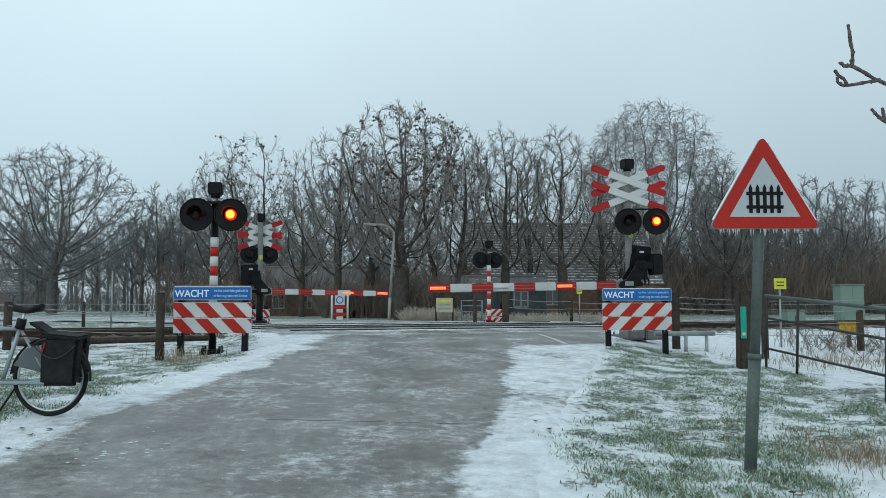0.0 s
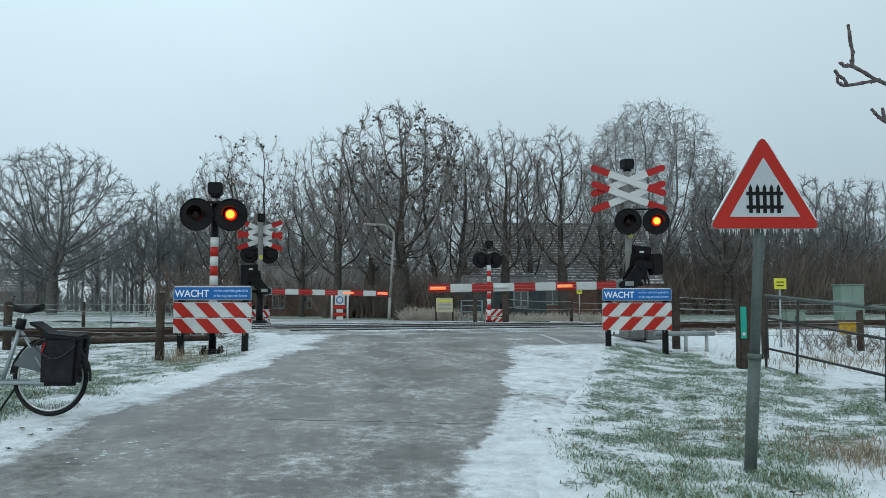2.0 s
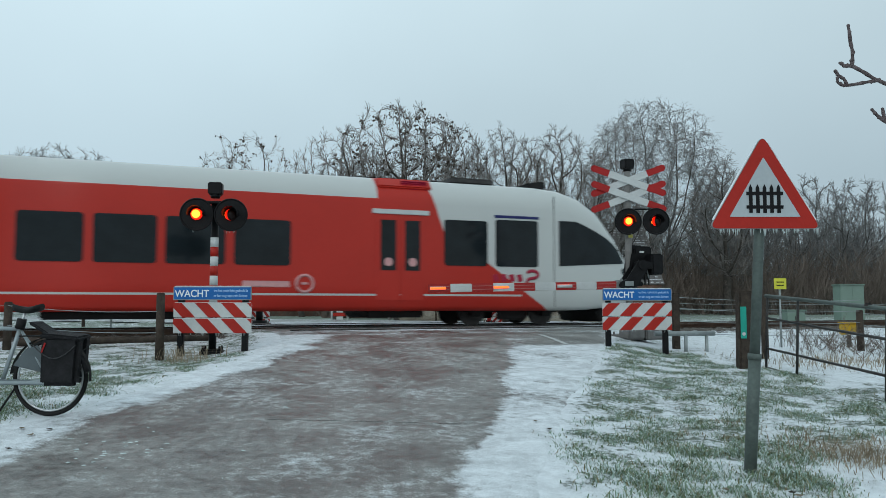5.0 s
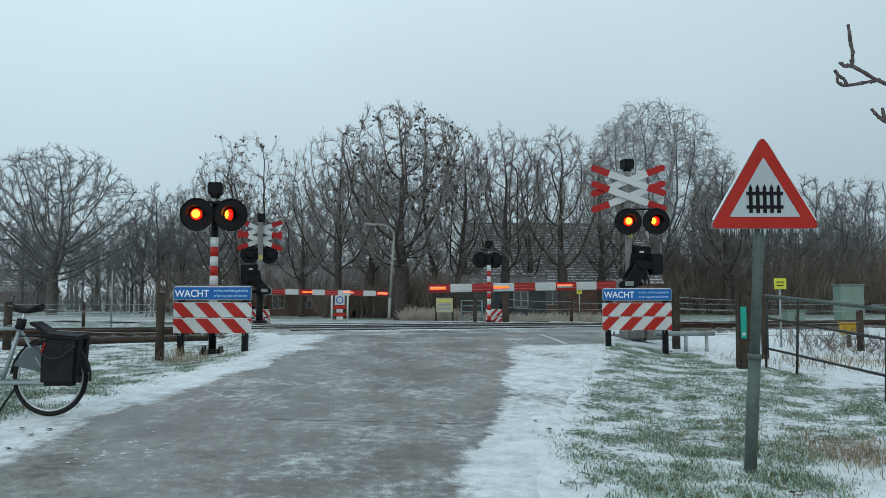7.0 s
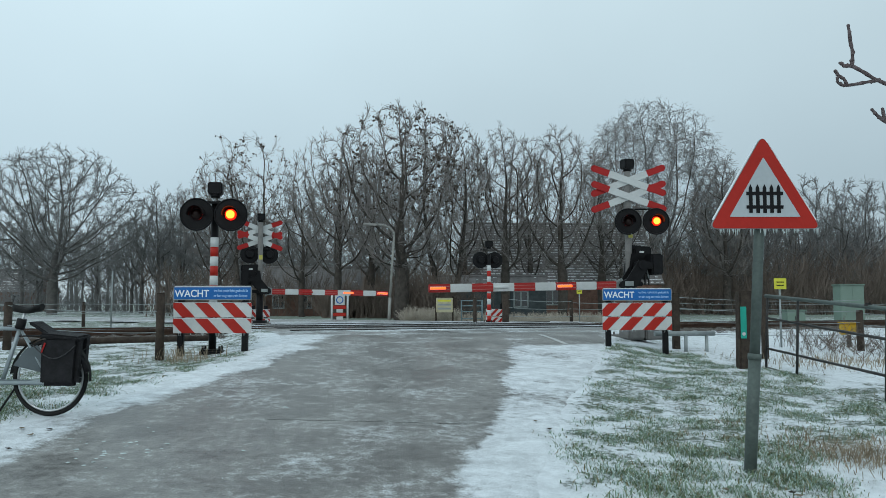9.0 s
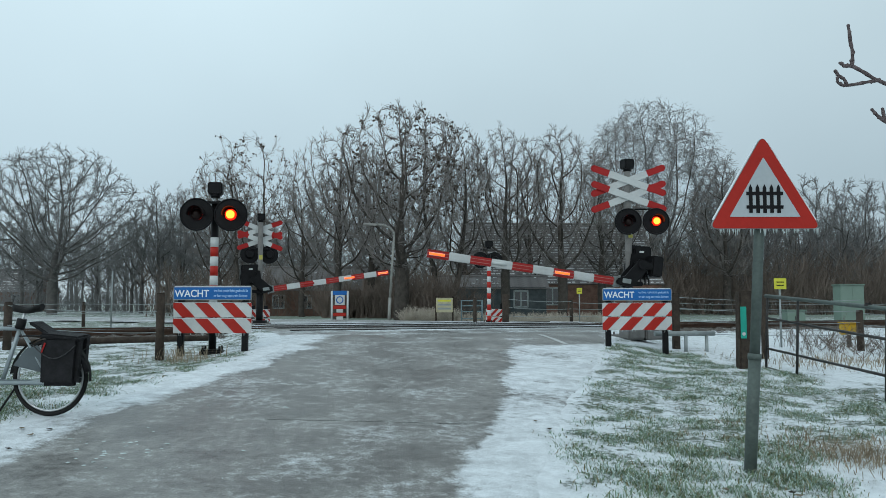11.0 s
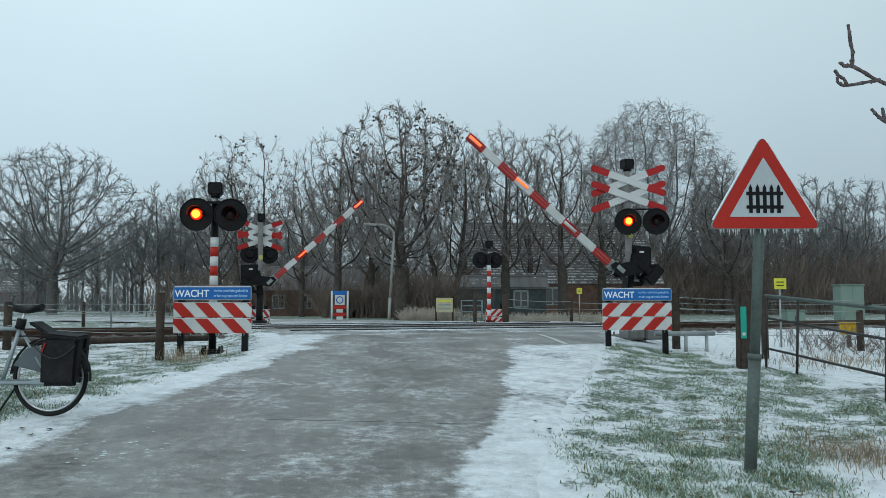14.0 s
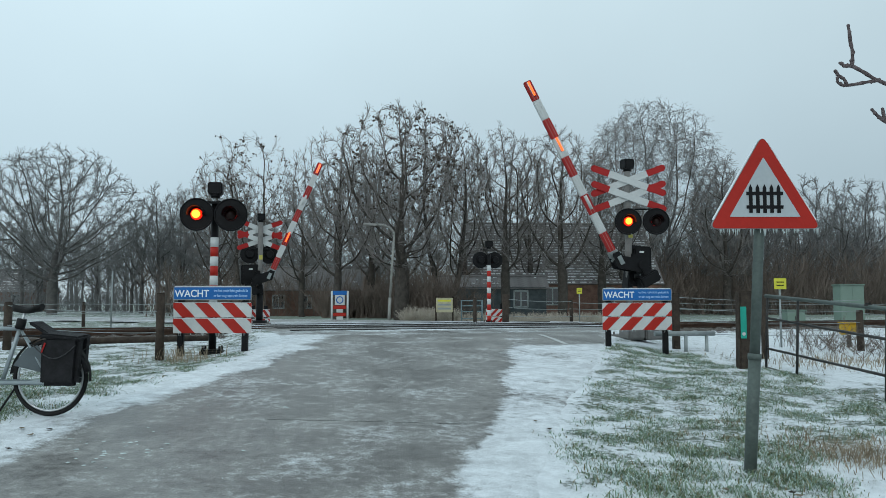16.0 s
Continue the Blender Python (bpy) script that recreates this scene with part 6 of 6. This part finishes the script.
def stop_pole():
    s = empty("roadside_board", on_ground(-4.83, 36.0))
    for sx in (-0.37, 0.37):
        bm = bmesh.new()
        rod(bm, (sx, 0, -0.2), (sx, 0, 1.42), 0.05, n=12)
        part("post", bm, M_WHITE, s)
    bm = bmesh.new()
    box(bm, (0, 0, 1.33), (0.78, 0.05, 0.20), bevel=0.01)
    part("top_board", bm, M_BLUE, s, "blue top board")
    bm = bmesh.new()
    box(bm, (0, 0.0, 1.0), (0.46, 0.03, 0.46), bevel=0.01)
    rp = part("round_sign_board", bm, M_WHITE, s)
    bm = bmesh.new()
    torus(bm, (0, -0.018, 1.0), 0.15, 0.025, 24, 6)
    part("ring", bm, M_BLUE, rp)
    for k, m in enumerate((M_ORANGE_RED, M_WHITE, M_ORANGE_RED, M_WHITE)):
        bm = bmesh.new()
        box(bm, (0, 0, 0.66 - 0.17 * k), (0.62 if k % 2 == 0 else 0.3, 0.04 if k % 2 == 0 else 0.06, 0.16), bevel=0.008)
        part("block", bm, m, s)
    tagged(s, "white-framed roadside board with blue top and red blocks", "road sign")


stop_pole()


def picture_board():
    s = empty("notice_board", on_ground(0.06, 33.2))
    for sx in (-0.36, 0.36):
        bm = bmesh.new()
        box(bm, (sx, 0.03, 0.5), (0.08, 0.08, 1.3), bevel=0.01)
        part("post", bm, M_WOOD, s)
    bm = bmesh.new()
    box(bm, (0, -0.02, 0.78), (0.72, 0.03, 0.62), bevel=0.008)
    bd = part("board", bm, material("faded_cream_board", (0.45, 0.42, 0.28), 0.6, vary=0.25, scale=4), s)
    for k in range(3):
        bm = bmesh.new()
        box(bm, (0, -0.037, 0.97 - 0.17 * k), (0.58, 0.004, 0.08))
        part("text_bar", bm, M_YELLOW if k == 0 else M_STEEL, bd)
    tagged(s, "weathered cream notice board on two wooden posts", "sign")


picture_board()


def yard_gate():
    g = empty("yard_gate", on_ground(1.25, 33.5))
    m = material("blue_grey_gate_paint", (0.16, 0.23, 0.25), 0.5, vary=0.2)
    for x in (-0.45, 0.45):
        bm = bmesh.new()
        rod(bm, (x, 0, -0.1), (x, 0, 1.0), 0.03, n=10)
        part("upright", bm, m, g)
    for z in (0.2, 0.5, 0.75, 0.97):
        bm = bmesh.new()
        rod(bm, (-0.45, 0, z), (0.45, 0, z), 0.022, n=10)
        part("rail", bm, m, g)
    tagged(g, "blue-grey tubular yard gate", "gate")


yard_gate()


# ---- houses ----
M_BRICK = material("dark_red_brick", (0.17, 0.10, 0.078), 0.9, vary=0.35, scale=3, bump=0.3)
M_TILE = material("grey_roof_tiles", (0.17, 0.16, 0.157), 0.8, vary=0.4, scale=2.5, bump=0.4)
M_SHED = material("dark_timber_cladding", (0.065, 0.08, 0.086), 0.8, vary=0.35, scale=3)
M_PANE = material("house_window_glass", (0.02, 0.025, 0.03), 0.06, vary=0.2, bump=0, spec=0.9)


def house(x, y, w, d, eave, ridge, label, wall_mat, windows, snow=0.5, turn=0.0, chimney=None):
    """A gabled house, its ridge along x, the eaves side to the road."""
    h = empty("house", on_ground(x, y, turn))
    bm = bmesh.new()
    t = 0.3
    for wy in (-d / 2, d / 2):
        box(bm, (0, wy, eave / 2 - 0.1), (w, t, eave + 0.2))
    for sx in (-1, 1):
        xa, xb = sorted((sx * (w / 2 - t), sx * w / 2))
        vs = []
        for xx in (xa, xb):
            vs.append([bm.verts.new((xx, yy, zz)) for yy, zz in ((-d / 2, -0.2), (d / 2, -0.2), (d / 2, eave), (0, ridge - 0.1), (-d / 2, eave))])
        fs = [bm.faces.new(vs[0]), bm.faces.new(vs[1][::-1])]
        for i in range(5):
            fs.append(bm.faces.new((vs[0][i], vs[1][i], vs[1][(i + 1) % 5], vs[0][(i + 1) % 5])))
    bmesh.ops.recalc_face_normals(bm, faces=bm.faces[:])
    part("wall", bm, wall_mat, h)
    sl = math.hypot(d / 2, ridge - eave)
    ang = math.atan2(ridge - eave, d / 2)
    n = max(6, int(sl / 0.27))
    roof = new("roof")
    roof.parent = h
    rr = random.Random(int(x * 10))
    for sy in (-1, 1):
        for k in range(n):
            u = (k + 0.5) / n
            yy, zz = sy * (d / 2 + 0.25 - (d / 2 + 0.25) * u), eave - 0.15 + (ridge - eave + 0.2) * u
            bm = bmesh.new()
            box(bm, (0, 0, 0), (w + 0.4, sl / n * 1.15, 0.05))
            for _ in range(int(w * 8)):
                if rr.random() < snow:
                    lw = rr.uniform(0.06, 0.24)
                    xx = rr.uniform(-w / 2 - 0.15 + lw / 2, w / 2 + 0.15 - lw / 2)
                    box(bm, (xx, -sy * 0.02 * rr.random(), 0.03 + 0.004 * rr.random()), (lw, sl / n * rr.uniform(0.18, 0.42), 0.012), mi=1)
            ob = part("tile_course", bm, (M_TILE, M_TILESNOW), roof)
            ob.location, ob.rotation_euler = (0, yy, zz + 0.03), (-sy * ang - sy * 0.06, 0, 0)
    bm = bmesh.new()
    rod(bm, (-w / 2 - 0.2, 0, ridge + 0.09), (w / 2 + 0.2, 0, ridge + 0.09), 0.12, n=8)
    part("ridge", bm, M_TILE, roof)
    if chimney is not None:
        bm = bmesh.new()
        box(bm, (chimney, 0, ridge + 0.3), (0.6, 0.6, 1.2), bevel=0.03)
        part("chimney", bm, wall_mat, roof)
    for wx, wz, ww, wh in windows:
        win = new("window")
        win.parent = h
        yy = -d / 2 - t / 2
        bm = bmesh.new()
        for a, b2, sx_, sz_ in ((0, wh / 2, ww, 0.07), (0, -wh / 2, ww, 0.07), (-ww / 2, 0, 0.07, wh), (ww / 2, 0, 0.07, wh), (0, 0, 0.05, wh)):
            box(bm, (wx + a, yy - 0.02, wz + b2), (sx_ + 0.03, 0.09, sz_ + 0.03))
        part("frame", bm, M_STEEL, win)
        bm = bmesh.new()
        box(bm, (wx, yy - 0.005, wz), (ww, 0.03, wh))
        part("pane", bm, M_PANE, win)
    return tagged(h, label, "house")


M_TILESNOW = material("snow_dusted_tiles", (0.58, 0.60, 0.61), 0.8, vary=0.5, scale=6, bump=0.3)
house(8.6, 60, 14.0, 9.0, 2.4, 7.0, "brick farmhouse with a large snow-dusted tiled roof", M_BRICK, [(-4, 1.4, 1.0, 1.2), (-1, 1.4, 1.0, 1.2), (3, 1.4, 1.0, 1.2)], 0.85, 0.06)
house(3.0, 50, 7.0, 3.0, 1.9, 2.5, "low dark timber shed in front of the farmhouse", M_SHED, [(1.9, 1.15, 0.85, 1.0)], 0.05)
house(-10.0, 56, 8.5, 5.0, 1.9, 3.4, "low dark brick cottage behind the hedge", M_BRICK, [(-1.4, 1.0, 0.8, 0.9), (0.6, 1.0, 0.6, 0.9), (2.2, 1.0, 0.7, 0.9)], 0.04)
house(-53, 95, 8, 6, 2.4, 5.0, "distant farmhouse beyond the field", M_BRICK, [(-2, 1.4, 1.0, 1.1), (2, 1.4, 1.0, 1.1)], 0.6)


# ---- overhanging branch of a tree beside the road ----
def roadside_tree():
    t = empty("tree", on_ground(4.35, 4.9))
    z0 = ground_z(4.35, 4.9)
    bm = bmesh.new()
    rod(bm, (0, 0, -0.2), (0.05, 0, 2.0), 0.13, 0.10, 12)
    rod(bm, (0.05, 0, 2.0), (-0.1, 0, 3.6), 0.10, 0.05, 10)
    part("trunk", bm, M_BARK, t)
    def W(x, z):
        return (x - 4.29, 0.1, z - 0.045 - z0)
    limb = [(4.28, 2.20), (3.7, 2.44), (3.25, 2.64), (2.90, 2.80), (2.80, 2.845), (2.74, 2.885), (2.67, 2.925), (2.63, 2.935)]
    subs = [[(2.66, 2.93), (2.668, 3.025), (2.655, 3.095), (2.65, 3.165), (2.645, 3.205)],
            [(2.84, 2.835), (2.78, 2.825), (2.69, 2.808), (2.62, 2.797), (2.585, 2.800), (2.56, 2.82), (2.56, 2.85)],
            [(2.62, 2.80), (2.605, 2.84), (2.57, 2.862), (2.548, 2.895)],
            [(2.66, 2.93), (2.61, 2.93), (2.58, 2.95)],
            [(3.9, 2.30), (3.3, 2.40), (2.92, 2.52), (2.855, 2.56), (2.81, 2.60), (2.78, 2.635)],
            [(2.87, 2.55), (2.855, 2.60), (2.85, 2.64)]]
    rr = random.Random(8)
    for k, (line, r0, r1) in enumerate([(limb, 0.05, 0.0125)] + [(s, 0.0125, 0.010) for s in subs]):
        bm = bmesh.new()
        pts = []
        for (xa, za), (xb, zb) in zip(line, line[1:]):
            for u in (0, 0.33, 0.66):
                pts.append((xa + (xb - xa) * u, za + (zb - za) * u))
        pts.append(line[-1])
        n = len(pts)
        rad = [max(r1, r0 * (1 - i / n * (1 if k == 0 else .3))) * rr.uniform(0.82, 1.25) for i in range(n)]
        if k == 0:
            rad = [max(0.0125, 0.05 - 0.042 * min(1, i / (n * .45))) * rr.uniform(.92, 1.12) for i in range(n)]
        for i in range(n - 1):
            rod(bm, W(*pts[i]), W(*pts[i + 1]), rad[i], rad[i + 1], 8)
            if k and i % 2:
                bmesh.ops.create_icosphere(bm, subdivisions=1, radius=rad[i] * rr.uniform(1.0, 1.3), matrix=Matrix.Translation(Vector(W(*pts[i])) + Vector((rr.uniform(-1, 1), 0, rr.uniform(-1, 1))) * 0.004))
        bmesh.ops.create_icosphere(bm, subdivisions=2, radius=rad[-1] * 1.08, matrix=Matrix.Translation(W(*pts[-1])))
        part("branch", bm, M_BRANCH, t)
    tagged(t, "knobbly bare roadside tree reaching a frosted branch over the verge", "tree")


M_BRANCH = material("lichen_grey_bark", (0.14, 0.11, 0.112), 0.85, vary=0.4, scale=30, bump=0.6)
roadside_tree()

# ---- track details ----
M_JOINT = material("frosted_joint", (0.34, 0.345, 0.335), 0.7, vary=0.4, scale=8)
M_SLEEPER = material("old_sleeper_wood", (0.06, 0.045, 0.035), 0.9, vary=0.4, scale=4, bump=0.4)
bm = bmesh.new()
box(bm, (0, 0, 0), (0.25, 2.5, 0.16), bevel=0.015)
sl0 = bpy.data.meshes.new("sleeper")
bm.to_mesh(sl0)
bm.free()
sl0.materials.append(M_SLEEPER)
bed = bpy.data.objects["track_bed"]
for i in range(95):
    s = -17 + 0.6 * i
    if -5.0 < s < 5.6:
        continue
    ob = new("sleeper", sl0)
    ob.matrix_world = Matrix.Translation(tq(s, 0, 0.555)) @ Matrix.Rotation(TA, 4, "Z")
    ob.parent = bed
# dark guard timbers along the rails where the road crosses, and the painted stop line
for q in (-2.75, -1.0, -0.6, 0.6, 1.0, 2.75):
    bm = bmesh.new()
    box(bm, (0, 0, 0), (9.6, 0.07, 0.03), bevel=0.008)
    ob = part("crossing_strip", bm, M_DARKSTEEL)
    ob.matrix_world = Matrix.Translation(tq(0.1, q, 0.742)) @ Matrix.Rotation(TA, 4, "Z")
    tagged(ob, "dark steel edge strip of the crossing deck", "crossing strip", "strips of the crossing deck", "structure")
P = [[(x, y, road_z(x, y) + 0.006) for x in (2.36 - (y - 15.1) * 0.14 + dx for dx in (0.0, 0.11))] for y in np.linspace(15.1, 17.0, 12)]
tagged(grid_mesh("road_line", P, M_WHITE), "worn white painted line on the road", "road marking", kind="structure")
P = [[(x, 7.74 + 0.02 * lump(x, 0, 3.0, 50) + dy, road_z(x, 7.74) + 0.004) for dy in (0.0, 0.022 + 0.012 * lump(x, 1, 5.0, 51))] for x in np.linspace(-1.75, 0.3, 40)]
tagged(grid_mesh("road_joint", P, M_JOINT), "thin frosted joint across the road", "road joint", kind="structure")
bm = bmesh.new()
rod(bm, (0, 0, 0), (3.4, 0.9, 0.05), 0.07, 0.055, 10)
ob = part("pole_log", bm, M_WOOD)
ob.matrix_world = Matrix.Translation((-8.1, 14.7, ground_z(-7, 15) + 0.09))
tagged(ob, "weathered wooden pole lying beside the track", "log")
rl = random.Random(14)
V, F = [], []
for i in range(44):
    x, y = (rl.gauss(-2.72, 0.22), rl.gauss(6.25, 0.22)) if i < 26 else (rl.uniform(-3.3, -1.6), rl.uniform(5.6, 9.5))
    z, w, b = road_z(x, y) + 0.001, rl.uniform(0.006, 0.028), len(V)
    for k in range(5):
        a = k * 1.257 + rl.uniform(-0.3, 0.3)
        V.append((x + w * math.cos(a), y + w * math.sin(a), z))
        V.append((x + 0.7 * w * math.cos(a), y + 0.7 * w * math.sin(a), z + rl.uniform(0.002, 0.006)))
    for k in range(5):
        m = (k + 1) % 5
        F += [(b + 2 * k, b + 2 * m, b + 2 * m + 1), (b + 2 * k, b + 2 * m + 1, b + 2 * k + 1)]
    F += [(b + 1, b + 3, b + 5), (b + 1, b + 5, b + 7), (b + 1, b + 7, b + 9)]
tagged(array_mesh("ice_crumbs", V, F, M_ICE), "scattered crumbs of crushed ice on the asphalt", "ice", kind="stuff")
for i in range(10):
    x, y = (rl.uniform(-3.9, -3.5), rl.uniform(6.3, 7.4)) if i < 5 else (rl.uniform(0.8, 3.0), rl.uniform(5.5, 8))
    bm = bmesh.new()
    a = [bm.verts.new((0.04 * math.cos(t) * rl.uniform(.6, 1.2), 0.028 * math.sin(t) * rl.uniform(.6, 1.2), 0.008 + 0.01 * rl.random())) for t in [k * 1.047 for k in range(6)]]
    f = bm.faces.new(a)
    bmesh.ops.solidify(bm, geom=[f], thickness=0.003)
    ob = part("dead_leaf", bm, M_STRAW if i % 3 else M_SEED)
    ob.matrix_world = Matrix.Translation((x, y, max(ground_z(x, y), road_z(x, y)) + 0.004)) @ Matrix.Rotation(rl.uniform(0, 6), 4, "Z")
    tagged(ob, "small curled brown dead leaf on the snow", "leaf", "dead leaves")


# ---- what moves ----
PERIOD, FIRST, SHARE = 0.657, 0.05, 0.60


def flash_rows(lit_first):
    """Turns of a flashing lamp: 0 degrees shows its lit side, 180 its dark side."""
    k = -1
    events = []
    while True:
        a, b = FIRST + PERIOD * k, FIRST + PERIOD * (k + SHARE)
        if a > 16.3:
            break
        if k == 6:
            a -= 0.14
        a -= 0.05 if k == 12 else 0.0
        b += {13: -0.10, 23: 0.06}.get(k, 0.0)
        late = 0.02 if k == 10 else -0.05
        events += [(a, lit_first, 0.0), (b, not lit_first, late if lit_first else -0.07)]
        k += 1
    state = None
    out = {}
    turned = 0.0
    for t, on, early in events:
        start = t + early
        if state is None:
            state = on
            turned = 0.0 if on else 180.0
            continue
        if start < 0.0:
            turned += 180.0
            state = on
            continue
        if not out:
            out[0.0] = turned
        for i in range(4):
            out[round(start + i / 30, 4)] = turned + 60 * i
        turned += 180.0
    out[17.0] = turned
    return [(t, out[t]) for t in sorted(out)]


def motions():
    # the train along the track: nose place along it, by the second
    run = ((3.0, 17.9), (3.1, 15.4), (3.2, 12.9), (3.3, 10.95), (3.4, 8.35), (3.5, 6.05), (3.6, 3.5), (3.7, 1.05), (3.8, -1.95), (3.9, -4.05), (4.0, -7.15), (4.1, -9.2), (4.2, -12.5))
    rows = [(0.0, 17.9 + 3.0 * 25.2), (2.0, 17.9 + 25.2)] + list(run) + [(4.6, -22.3), (6.3, -65.0), (9.0, -133.0), (16.0, -309.0)]
    walk(TRAIN, [(t, Matrix.Translation(tq(s, 0, RAIL_Z + 0.02)) @ Matrix.Rotation(TA, 4, "Z")) for t, s in rows])
    # booms
    rise_r = ((0, -1.2), (10.0, -1.2), (10.35, 0.4), (11.3, 11.5), (12, 19.3), (12.5, 24.4), (13.5, 35.3), (14.5, 45.7), (15.5, 56.5), (16, 62.6))
    rise_l = ((0, -0.7), (9.9, -0.7), (10.3, 1.5), (11.3, 12.2), (12.5, 25.9), (13.5, 37.1), (14.5, 48.5), (16, 67.1))
    for arm, rise, sg, yaw in ((ARM_R, rise_r, 1, YAW_R), (ARM_L, rise_l, -1, YAW_L)):
        at = arm.location.copy()
        walk(arm, [(t, Matrix.Translation(at) @ Matrix.Rotation(yaw, 4, "Z") @ Matrix.Rotation(radians(a) * sg, 4, "Y")) for t, a in rise])
    # flashing lamps turn in their housings
    for lamps, first in ((LAMPS_A, True), (LAMPS_B, False)):
        rows = flash_rows(first)
        for ob in lamps:
            at = ob.location.copy()
            walk(ob, [(t, Matrix.Translation(at) @ Matrix.Rotation(radians(a), 4, "Z")) for t, a in rows])
    for lamps, first in ((BARS_A, True), (BARS_B, False)):
        rows = flash_rows(first)
        for ob in lamps:
            at = ob.location.copy()
            walk(ob, [(t, Matrix.Translation(at) @ Matrix.Rotation(radians(a), 4, "X")) for t, a in rows])


motions()
